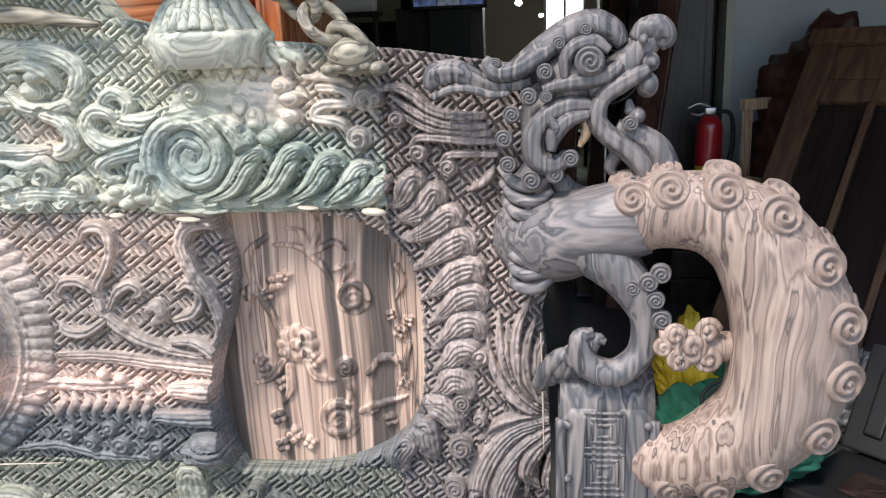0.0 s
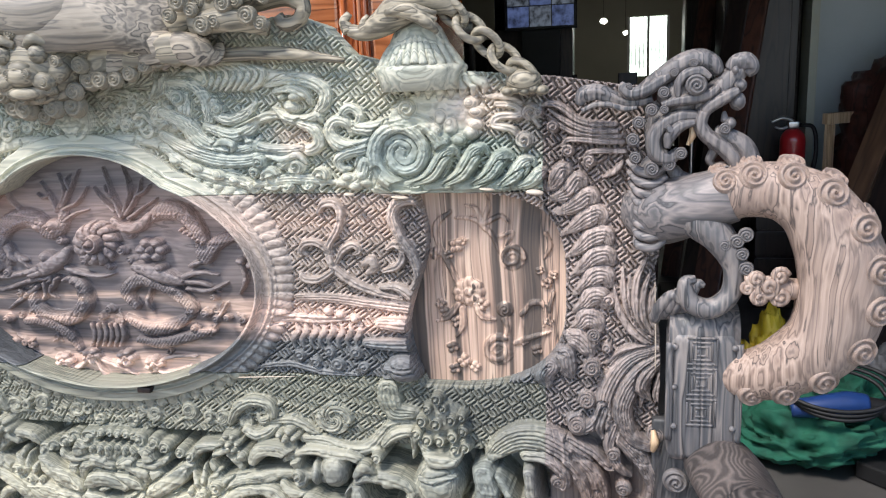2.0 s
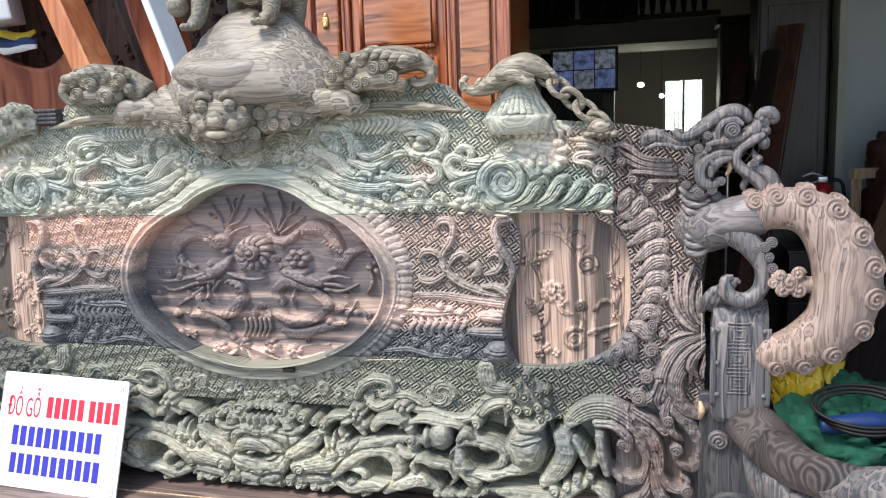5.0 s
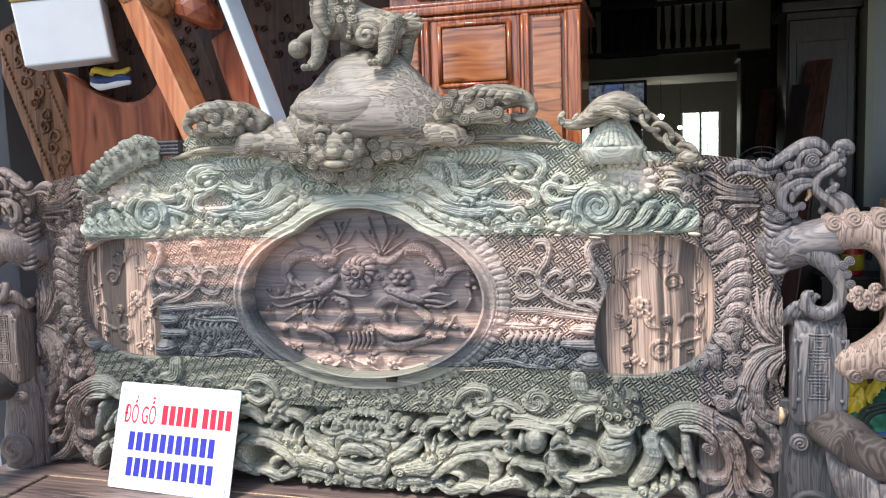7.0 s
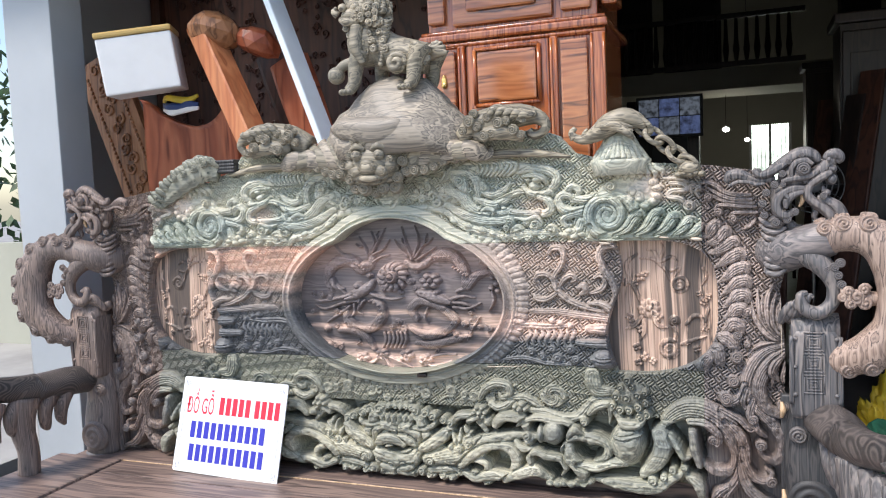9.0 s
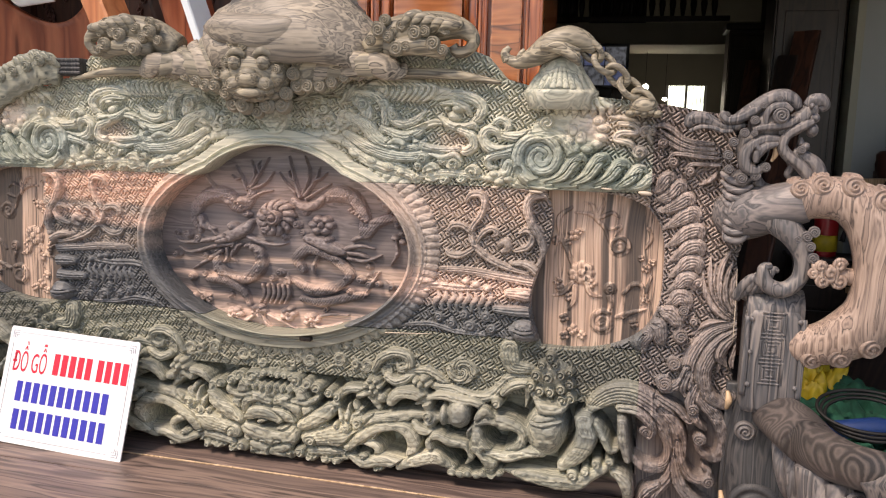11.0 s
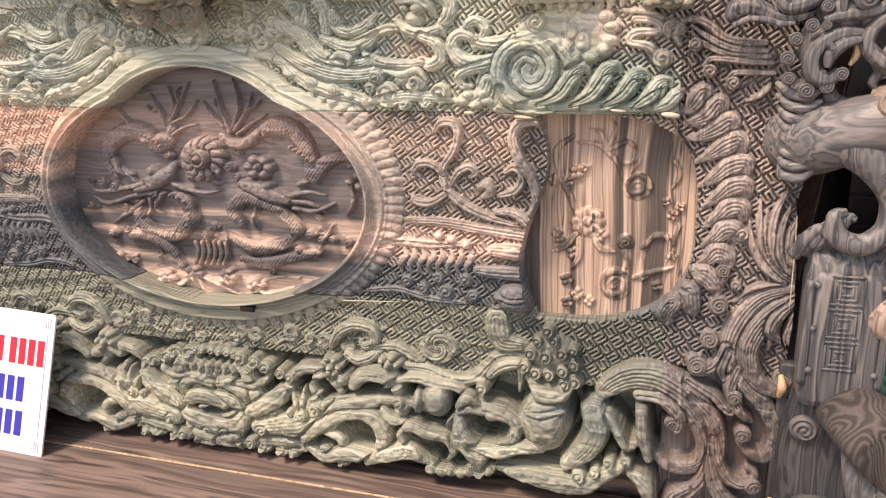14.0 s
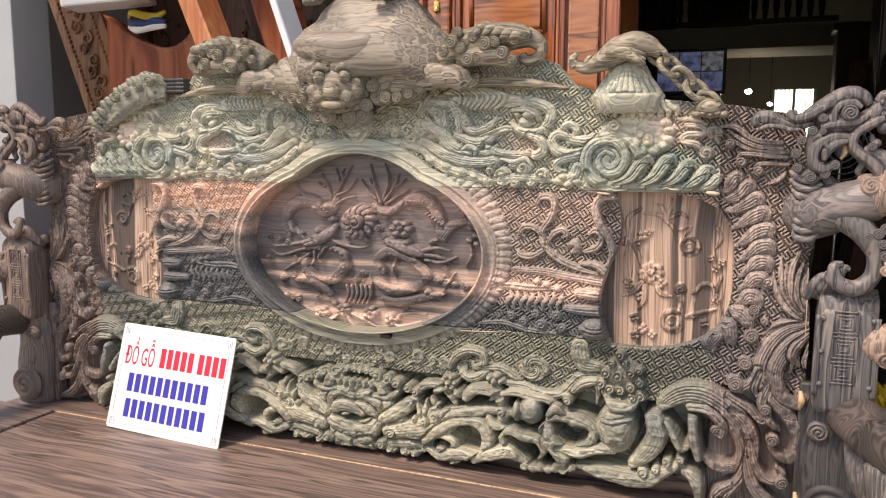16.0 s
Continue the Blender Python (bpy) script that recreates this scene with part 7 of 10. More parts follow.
    for k in range(3):
        bm = bmesh.new()
        z, m = 0.943 - 0.053 * k, 0.0017
        for w2 in (0.024, 0.0165, 0.009):
            lo, hi = 1.161 - w2, 1.161 + w2
            for a_, b_ in (((lo, z + w2 - 2 * m), (hi, z + w2)), ((lo, z - w2), (hi - 2 * m, z - w2 + 2 * m)), ((lo, z - w2 + 2 * m), (lo + 2 * m, z + w2 - 4 * m)), ((hi - 2 * m, z - w2), (hi, z + w2 - 2 * m))):
                box(bm, P3(a_[0], 0.8655, a_[1]), P3(b_[0], 0.870, b_[1]), 0.0012)
        part("square_key", fix(bm, s), SLATE if s > 0 else POSTLEFT, bench)
    for d, z in ((1.118, 0.95), (1.118, 0.88), (1.118, 0.81), (1.211, 0.95), (1.211, 0.88), (1.211, 0.81)):
        bm = bmesh.new()
        ball(bm, P3(d, 0.868, z), 0.0055, 2)
        part("stud", fix(bm, s), SLATE if s > 0 else POSTLEFT, bench)
    for d in (1.110, 1.219):
        bm = bmesh.new()
        sweep(bm, [P3(d, 0.872, 0.785), P3(d, 0.868, 0.87), P3(d, 0.872, 0.955)], (0.006, 0.006, 0.006), 10)
        part("pillar_edge", fix(bm, s), SLATE if s > 0 else POSTLEFT, bench)
    # back post and the arm that runs forward
    bm = bmesh.new()
    sweep(bm, [P3(1.165, 0.925, 0.47), P3(1.16, 0.925, 0.58), P3(1.155, 0.93, 0.68), P3(1.175, 0.925, 0.79)], (0.064, 0.066, 0.060, 0.058), 20, flat=0.75, flute=(5, 0.02), n=24)
    box(bm, P3(1.086, 0.935, 0.468), P3(1.16, 0.972, 0.79), 0.006)
    part("back_post", fix(bm, s), DARKPOST if s > 0 else POSTLEFT, bench)
    curl((C + s * 1.155, 0.872, 0.535), 0.056, DARKPOST if s > 0 else POSTLEFT, bench, flip=s, depth=0.5)
    curl((C + s * 1.125, 0.885, 0.70), 0.022, SLATE if s > 0 else POSTLEFT, bench, flip=s)
    bm = bmesh.new()
    sweep(bm, [P3(1.195, 0.905, 0.735), P3(1.205, 0.82, 0.745), P3(1.222, 0.70, 0.752), P3(1.245, 0.59, 0.770), P3(1.275, 0.50, 0.793), P3(1.32, 0.43, 0.815)], (0.058, 0.060, 0.054, 0.047, 0.040, 0.030), 28, flat=0.8, flute=(4, 0.04), n=44)
    part("arm_rest", fix(bm, s), ARMREST, bench, "dark swirling-grained arm that curves forward")
    # beast carved at the front of the arm
    endw = SLATE if s > 0 else POSTLEFT
    bm = bmesh.new()
    sweep(bm, [P3(1.28, 0.50, 0.775), P3(1.33, 0.42, 0.812), P3(1.40, 0.36, 0.832), P3(1.46, 0.30, 0.815), P3(1.48, 0.20, 0.76), P3(1.47, 0.09, 0.68)], (0.034, 0.042, 0.046, 0.05, 0.05, 0.046), 20, flute=(7, 0.06), n=44)
    part("arm_front", fix(bm, s), endw, bench, "dark carved beast on the arm's end")
    for d, y, z, r in ((1.30, 0.425, 0.775, 0.020), (1.345, 0.375, 0.785, 0.022), (1.395, 0.32, 0.79, 0.022), (1.29, 0.47, 0.735, 0.018), (1.33, 0.40, 0.735, 0.018), (1.38, 0.335, 0.745, 0.020), (1.26, 0.53, 0.725, 0.016)):
        curl((C + s * d, y, z), r, endw, bench, flip=s)
    for k in range(7):
        bm = bmesh.new()
        y = 0.80 - 0.055 * k
        sweep(bm, [P3(1.185 + 0.014 * k, y, 0.715 + 0.004 * k), P3(1.190 + 0.014 * k, y - 0.025, 0.675), P3(1.20 + 0.012 * k, y - 0.02, 0.63 - 0.01 * (k % 3)), P3(1.215 + 0.012 * k, y + 0.005, 0.60)], (0.022, 0.024, 0.018, 0.008), 10, flute=(5, 0.06), n=18)
        part("arm_carving", fix(bm, s), endw, bench)
    bm = bmesh.new()
    sweep(bm, [P3(1.225, 0.66, 0.73), P3(1.235, 0.65, 0.64), P3(1.225, 0.66, 0.55), P3(1.23, 0.66, 0.468)], (0.040, 0.038, 0.032, 0.034), 14, flute=(6, 0.06), n=24)
    part("arm_support", fix(bm, s), endw, bench)
    bm = bmesh.new()
    sweep(bm, [P3(1.47, 0.10, 0.69), P3(1.42, 0.10, 0.45), P3(1.33, 0.11, 0.30), P3(1.34, 0.10, 0.0)], (0.042, 0.05, 0.045, 0.05), 16, flute=(6, 0.05), n=30)
    part("front_leg", fix(bm, s), endw, bench)
    bm = bmesh.new()
    sweep(bm, [P3(1.17, 0.92, 0.47), P3(1.17, 0.92, 0.24), P3(1.175, 0.92, 0.0)], (0.055, 0.05, 0.055), 16, n=14)
    part("back_leg", fix(bm, s), SLATE, bench)
    # dragon head: skull, crest, snout, jaws, cheek scrolls and coils
    dm = SLATE if s > 0 else POSTLEFT

    def strand(name, pts, rad, flute=(6, 0.12), label=""):
        bm = bmesh.new()
        sweep(bm, [P3(*p) for p in pts], [r * 1.22 for r in rad], 18, flute=flute, n=34)
        part(name, fix(bm, s), RAWW if label else dm, bench, label)

    def lump(name, at, r):
        bm = bmesh.new()
        ball(bm, P3(*at), r, 3)
        part(name, fix(bm, s), dm, bench)
    lump("skull", (1.122, 0.925, 1.347), (0.0372, 0.04, 0.0348))
    lump("skull", (1.091, 0.93, 1.303), (0.0264, 0.034, 0.042))
    lump("throat", (1.083, 0.945, 1.221), (0.0264, 0.03, 0.036))
    strand("brow_crest", [(1.057, 0.905, 1.36), (1.082, 0.905, 1.374), (1.106, 0.905, 1.389), (1.128, 0.905, 1.4), (1.149, 0.905, 1.403), (1.167, 0.905, 1.395), (1.178, 0.905, 1.382)], (0.006, 0.0102, 0.012, 0.0132, 0.0132, 0.0108, 0.006), (7, 0.10))
    strand("mane_flame", [(1.037, 0.895, 1.372), (1.033, 0.895, 1.364), (1.044, 0.895, 1.356), (1.065, 0.895, 1.36), (1.086, 0.895, 1.372), (1.103, 0.895, 1.382)], (0.0054, 0.0066, 0.0072, 0.0078, 0.0078, 0.0048), (6, 0.12))
    strand("brow", [(1.115, 0.885, 1.348), (1.116, 0.885, 1.37), (1.128, 0.885, 1.383), (1.146, 0.885, 1.386), (1.162, 0.885, 1.376)], (0.0036, 0.0054, 0.006, 0.006, 0.0036), (6, 0.12))
    strand("brow", [(1.091, 0.885, 1.337), (1.11, 0.885, 1.342), (1.139, 0.885, 1.346), (1.161, 0.885, 1.351), (1.175, 0.885, 1.363)], (0.0036, 0.006, 0.0072, 0.0066, 0.0042), (6, 0.12))
    strand("ear", [(0.963, 0.905, 1.34), (0.972, 0.905, 1.356), (0.994, 0.905, 1.359), (1.019, 0.905, 1.349), (1.041, 0.905, 1.342), (1.061, 0.905, 1.343), (1.078, 0.905, 1.347)], (0.0048, 0.0108, 0.0102, 0.0078, 0.006, 0.006, 0.0042), (5, 0.14))
    strand("ear_edge", [(0.968, 0.895, 1.331), (0.988, 0.895, 1.34), (1.011, 0.895, 1.34), (1.034, 0.895, 1.333), (1.054, 0.895, 1.334)], (0.003, 0.0036, 0.0036, 0.0036, 0.0024), (6, 0.12))
    strand("snout", [(1.14, 0.905, 1.339), (1.166, 0.905, 1.346), (1.184, 0.905, 1.362), (1.197, 0.905, 1.377), (1.206, 0.905, 1.389)], (0.0144, 0.0162, 0.0144, 0.0132, 0.012), (7, 0.08))
    strand("nose", [(1.19, 0.9, 1.386), (1.201, 0.9, 1.396), (1.214, 0.9, 1.397), (1.221, 0.9, 1.388), (1.214, 0.9, 1.38)], (0.0072, 0.0108, 0.012, 0.0102, 0.006), (5, 0.05))
    lump("nostril", (1.197, 0.882, 1.386), (0.0048, 0.01, 0.006))
    lump("lip", (1.204, 0.9, 1.339), (0.012, 0.02, 0.0144))
    lump("lip", (1.206, 0.9, 1.363), (0.0108, 0.02, 0.0108))
    strand("upper_lip", [(1.152, 0.885, 1.317), (1.159, 0.885, 1.33), (1.173, 0.885, 1.34), (1.188, 0.885, 1.348), (1.204, 0.885, 1.356)], (0.0054, 0.0072, 0.0078, 0.0072, 0.0048), (6, 0.12))
    strand("cheek_scroll", [(1.146, 0.89, 1.319), (1.12, 0.89, 1.319), (1.096, 0.89, 1.308), (1.081, 0.89, 1.286), (1.085, 0.89, 1.262), (1.104, 0.89, 1.254), (1.119, 0.89, 1.267)], (0.0054, 0.0084, 0.0096, 0.0102, 0.0102, 0.009, 0.0048), (6, 0.13))
    strand("cheek_scroll", [(1.141, 0.88, 1.31), (1.119, 0.88, 1.304), (1.104, 0.88, 1.289), (1.1, 0.88, 1.271)], (0.0036, 0.0066, 0.0072, 0.0036), (6, 0.12))
    strand("cheek_scroll", [(1.098, 0.875, 1.305), (1.105, 0.875, 1.297), (1.102, 0.875, 1.289)], (0.0036, 0.0048, 0.0024), (6, 0.12))
    strand("tooth", [(1.137, 0.89, 1.304), (1.138, 0.89, 1.289), (1.131, 0.89, 1.274)], (0.003, 0.0048, 0.0024), (3, 0.02), "pale bare wood")
    strand("tooth", [(1.184, 0.895, 1.324), (1.186, 0.895, 1.312), (1.19, 0.895, 1.303)], (0.0024, 0.0054, 0.003), (3, 0.02))
    lump("tongue", (1.193, 0.9, 1.306), (0.0102, 0.02, 0.0096))
    strand("jaw_whisker", [(1.154, 0.885, 1.325), (1.149, 0.885, 1.306), (1.159, 0.885, 1.289), (1.181, 0.885, 1.272), (1.2, 0.885, 1.251), (1.205, 0.885, 1.229)], (0.0066, 0.0078, 0.0084, 0.009, 0.009, 0.0054), (6, 0.14))
    strand("beard", [(1.171, 0.895, 1.294), (1.194, 0.895, 1.284), (1.214, 0.895, 1.269), (1.224, 0.895, 1.246), (1.218, 0.895, 1.219)], (0.0072, 0.0102, 0.012, 0.012, 0.0072), (7, 0.14))
    strand("beard", [(1.164, 0.9, 1.282), (1.172, 0.9, 1.266), (1.166, 0.9, 1.249), (1.175, 0.9, 1.236)], (0.0054, 0.006, 0.0054, 0.0018), (6, 0.12))
    strand("throat_arch", [(1.11, 0.915, 1.234), (1.122, 0.915, 1.218), (1.148, 0.915, 1.211), (1.178, 0.915, 1.216), (1.204, 0.915, 1.228)], (0.0084, 0.0108, 0.0108, 0.0096, 0.006), (5, 0.06))
    curl((C + s * 1.141, 0.872, 1.366), 0.0162, dm, bench, flip=s)
    curl((C + s * 1.076, 0.885, 1.33), 0.0102, dm, bench, flip=s)
    curl((C + s * 1.095, 0.882, 1.33), 0.0072, dm, bench, flip=s)
    curl((C + s * 1.057, 0.888, 1.311), 0.0102, dm, bench, flip=s)
    curl((C + s * 1.048, 0.89, 1.284), 0.0108, dm, bench, flip=s)
    curl((C + s * 1.052, 0.892, 1.255), 0.0102, dm, bench, flip=s)
    curl((C + s * 1.078, 0.89, 1.237), 0.012, dm, bench, flip=s)
    curl((C + s * 1.104, 0.885, 1.244), 0.0108, dm, bench, flip=s)
    curl((C + s * 1.121, 0.882, 1.262), 0.0102, dm, bench, flip=s)
    curl((C + s * 1.185, 0.878, 1.299), 0.009, dm, bench, flip=s)
    curl((C + s * 1.189, 0.88, 1.232), 0.0108, dm, bench, flip=s)
    curl((C + s * 1.04, 0.89, 1.367), 0.006, dm, bench, flip=s)
    curl((C + s * 1.094, 0.885, 1.356), 0.0096, dm, bench, flip=s)
    curl((C + s * 1.109, 0.89, 1.386), 0.0078, dm, bench, flip=s)
    curl((C + s * 1.137, 0.885, 1.399), 0.0072, dm, bench, flip=s)


bench_end(1)
bench_end(-1)
for s in (-1, 1):
    for coils, mt in ((PANEL_COILS, POSTW),):
        for cx_, cz_, R_ in coils:
            w = window(C + s * cx_ - 0.005, C + s * cx_ + 0.005, cz_ - 0.005, cz_ + 0.005)
            curl((C + s * cx_, YB - float(H[w].max()) + R_ * 0.12, cz_), R_, mt, bench, (12 * math.sin(cx_ * 50), 0, 14 * math.sin(cx_ * 90)), s if int(cx_ * 1000) % 2 else -s)

# dark plug in the rim of the oval
bm = bmesh.new()
box(bm, (C + 0.074, YB - 0.030, 0.792), (C + 0.104, YB - 0.012, 0.803), 0.002)
part("plug", bm, DARKW, bench, "dark inlaid plug in the oval rim")

# pale split pegs in the carving
for d, z, h in ((1.088, 0.752, 0.020), (1.090, 0.520, 0.022)):
    bm = bmesh.new()
    sweep(bm, [(C + d, 0.93, z - h), (C + d + 0.003, 0.922, z), (C + d, 0.93, z + h)], (0.004, 0.008, 0.004), 10)
    part("split_peg", bm, RAWW, bench, "freshly cut pale wood")


# raw chips under the wave, a pale crack along the post and another over the lower board
FRESH = plain("fresh_cut_wood", (0.62, 0.52, 0.41), 0.6, var=0.1)
for d, z, w_, h_ in ((0.649, 1.189, 0.017, 0.0030), (0.555, 1.195, 0.010, 0.0032), (0.887, 1.196, 0.016, 0.0050), (0.805, 1.202, 0.014, 0.0022)):
    bm = bmesh.new()
    ball(bm, (C + d, 0.926, z), (w_, 0.010, h_), 2, (0, 5, 0))
    part("raw_chip", bm, FRESH, bench, "pale freshly cut chip")
bm = bmesh.new()
sweep(bm, [(C + 1.087, 0.926, 1.043), (C + 1.089, 0.921, 0.968), (C + 1.09, 0.926, 0.883)], (0.0006, 0.0016, 0.0007), 6, n=16)
part("split_edge", bm, FRESH, bench, "pale split edge along the post")
bm = bmesh.new()
sweep(bm, [(C + 0.293, 0.944, 0.828), (C + 0.414, 0.942, 0.836)], (0.0014, 0.0008), 6, n=4)
part("split_edge", bm, FRESH, bench, "pale split edge along the board joint")

# seat with its frame and back ledge
def seat():
    for k, (y0, y1) in enumerate(((0.10, 0.315), (0.318, 0.53), (0.533, 0.745), (0.748, 0.858))):
        one_box("seat_board", (C - 1.02, y0, 0.435), (C + 1.02, y1, 0.463 + 0.0008 * k), SEATW, bench, bevel=0.003)
    one_box("back_rail", (C - 1.09, 1.006, 0.440), (C + 1.09, 1.03, 0.505), SEATW, bench, bevel=0.003)
    one_box("back_ledge", (C - 1.24, 0.861, 0.425), (C + 1.24, 0.985, 0.468), SEATW, bench, bevel=0.005)
    # thin pale strip modelled as the bright line along the ledge
    bm = bmesh.new()
    sweep(bm, [(C - 1.02, 0.8595, 0.4655), (C, 0.8595, 0.466), (C + 1.02, 0.8595, 0.4655)], (0.0022, 0.0026, 0.0022), 6)
    part("ledge_highlight", bm, RAWW, bench, "pale strip drawn as the highlight on the ledge edge")
    for s in (-1, 1):
        x0, x1 = sorted((C + s * 1.023, C + s * 1.30))
        one_box("side_rail", (x0, 0.06, 0.405), (x1, 0.858, 0.472), SEATW, bench, bevel=0.008)
    one_box("front_rail", (C - 1.30, 0.03, 0.36), (C + 1.30, 0.098, 0.466), SEATW, bench, bevel=0.012)


seat()

# ---- bench: crest ----
def crest():
    # mound under the lion
    bm = bmesh.new()
    rows = []
    prof = [(0.0, 1.692), (0.05, 1.690), (0.10, 1.672), (0.135, 1.645), (0.155, 1.622), (0.165, 1.606), (0.19, 1.588), (0.205, 1.56), (0.225, 1.535), (0.235, 1.51), (0.235, 1.46)]
    for r, z in prof:
        row = []
        for k in range(56):
            a = 2 * math.pi * k / 56
            w = 1 + 0.035 * math.sin(5 * a + z * 30) + 0.02 * math.sin(9 * a + 2 + z * 60) + 0.012 * math.sin(z * 260)
            row.append(bm.verts.new((C + 0.045 + r * w * math.cos(a), 0.955 + r * 0.50 * w * math.sin(a), z + 0.008 * math.sin(4 * a + r * 30) * (r > 0.03))))
        rows.append(row)
    for A, B in zip(rows, rows[1:]):
        for k in range(56):
            bm.faces.new((A[k], B[k], B[(k + 1) % 56], A[(k + 1) % 56]))
    bm.faces.new(rows[0])
    bm.faces.new(rows[-1][::-1])
    part("mound", bm, MOUNDW, bench, "smooth rock mound with ringed grain")
    # draped slab over the mask and broad leaves that slope down on both sides
    bm = bmesh.new()
    sweep(bm, [(C - 0.155, 0.90, 1.548), (C - 0.10, 0.872, 1.545), (C, 0.858, 1.532), (C + 0.08, 0.866, 1.540), (C + 0.145, 0.89, 1.566)], (0.010, 0.034, 0.040, 0.036, 0.008), 24, flat=0.75, flute=(5, 0.05), n=40)
    part("drape", bm, MOUNDW, bench, "smooth drape with ringed grain over the mask")
    for s in (-1, 1):
        for k in range(6):
            bm = bmesh.new()
            a, b = 0.070 + 0.032 * k, 1.412 + 0.004 * k
            c_, d_ = 0.165 + 0.034 * k, 1.535 - 0.013 * k
            sweep(bm, [P3(a, 0.895, b), P3(a + 0.040, 0.884, b + 0.030), P3((a + c_) / 2 + 0.022, 0.888, (b + d_) / 2 + 0.004), P3(c_ - 0.004, 0.905, d_ - 0.018), P3(c_, 0.925, d_)], (0.010, 0.024, 0.028, 0.020, 0.006), 20, flat=0.42, flute=(7, 0.08), n=34)
            part("feather", fix(bm, s), MOUNDW if k % 2 else TOPW, bench)
        for k in range(7):
            curl((C + s * (0.120 + 0.028 * k), 0.872 + 0.004 * k, 1.412 + 0.006 * k - 0.006 * math.sin(k * 1.3)), 0.0165 - 0.0008 * k, TOPW, bench, flip=s)
    # mask of a lion under the mound
    bm = bmesh.new()
    m = (C - 0.012, 0.885, 1.44)
    ball(bm, m, (0.085, 0.050, 0.066), 3)
    ball(bm, (m[0], 0.845, 1.425), (0.036, 0.026, 0.022), 3)
    ball(bm, (m[0], 0.836, 1.438), (0.022, 0.015, 0.014), 2)
    for s in (-1, 1):
        ball(bm, (m[0] + s * 0.036, 0.843, 1.462), 0.017, 3)
        ball(bm, (m[0] + s * 0.036, 0.829, 1.461), 0.006, 2)
        sweep(bm, [(m[0] + s * 0.012, 0.845, 1.478), (m[0] + s * 0.034, 0.838, 1.488), (m[0] + s * 0.062, 0.852, 1.476)], (0.007, 0.010, 0.006), 10)
        ball(bm, (m[0] + s * 0.038, 0.848, 1.415), (0.024, 0.020, 0.018), 2)
        ball(bm, (m[0] + s * 0.062, 0.858, 1.432), (0.020, 0.018, 0.020), 2)
    sweep(bm, [(m[0] - 0.055, 0.857, 1.401), (m[0], 0.838, 1.394), (m[0] + 0.055, 0.857, 1.401)], (0.009, 0.012, 0.009), 12)
    sweep(bm, [(m[0] - 0.06, 0.88, 1.392), (m[0], 0.862, 1.385), (m[0] + 0.06, 0.88, 1.392)], (0.010, 0.012, 0.010), 12)
    for k in range(-3, 4):
        sweep(bm, [(m[0] + 0.013 * k, 0.846, 1.404), (m[0] + 0.013 * k, 0.844, 1.394)], (0.004, 0.002), 6, n=3)
    part("lion_mask", bm, TOPW, bench, "carved lion mask with curled mane")
    for k in range(20):
        a = 2 * math.pi * k / 20
        R = 0.088 + 0.012 * (k % 2)
        curl((m[0] + R * math.cos(a) * 1.08, 0.872 + 0.012 * (k % 2), m[2] + R * math.sin(a) * 0.88), 0.017 + 0.003 * (k % 3), TOPW, bench, flip=1 if k % 2 else -1)
    for k in range(14):
        a = 0.5 + k * 0.449
        curl((m[0] + 0.066 * math.cos(a), 0.850 - 0.004 * (k % 2), m[2] + 0.004 + 0.058 * math.sin(a)), 0.0125, TOPW, bench, flip=1 if k % 2 else -1)
    for sx in (-1, 1):
        curl((m[0] + sx * 0.018, 0.826, 1.428), 0.010, TOPW, bench, flip=sx)
        curl((m[0] + sx * 0.045, 0.836, 1.412), 0.013, TOPW, bench, flip=sx)
    for k in range(7):
        curl((m[0] - 0.05 + 0.0165 * k, 0.852, 1.505 + 0.007 * math.sin(k)), 0.0125, TOPW, bench, flip=1 if k % 2 else -1)
    # curled beasts on the shoulders
    for s in (-1, 1):
        bm = bmesh.new()
        sweep(bm, [P3(0.25, 0.93, 1.50), P3(0.31, 0.925, 1.53), P3(0.37, 0.92, 1.545), P3(0.43, 0.92, 1.55), P3(0.475, 0.92, 1.542), P3(0.497, 0.92, 1.52), P3(0.485, 0.92, 1.498), P3(0.46, 0.92, 1.494), P3(0.45, 0.918, 1.508)], (0.034, 0.04, 0.036, 0.030, 0.020, 0.014, 0.012, 0.012, 0.010), 16, flute=(6, 0.06), n=60)
        sweep(bm, [P3(0.30, 0.90, 1.50), P3(0.38, 0.89, 1.505), P3(0.44, 0.90, 1.485)], (0.020, 0.024, 0.012), 12, flute=(5, 0.06), n=20)
        for k in range(5):
            sweep(bm, [P3(0.34 + 0.022 * k, 0.895, 1.535), P3(0.355 + 0.022 * k, 0.885, 1.565 - 0.004 * k), P3(0.38 + 0.022 * k, 0.89, 1.572 - 0.006 * k), P3(0.385 + 0.022 * k, 0.90, 1.558)], (0.010, 0.013, 0.010, 0.005), 10, n=16)
        part("shoulder_beast", fix(bm, s), TOPW, bench, "curled beast carved on the shoulder of the crest")
        for k in range(9):
            curl((C + s * (0.27 + 0.021 * k), 0.872 - 0.004 * (k % 2), 1.515 + 0.022 * math.sin(k * 1.4)), 0.013 + 0.004 * (k % 2), TOPW, bench, flip=s * (1 if k % 2 else -1))
            curl((C + s * (0.28 + 0.020 * k), 0.885, 1.548 + 0.014 * math.sin(k * 2.1)), 0.011 + 0.003 * (k % 2), TOPW, bench, flip=s * (1 if k % 2 else -1))
    # raised ledge strips
    for s in (-1, 1):
        bm = bmesh.new()
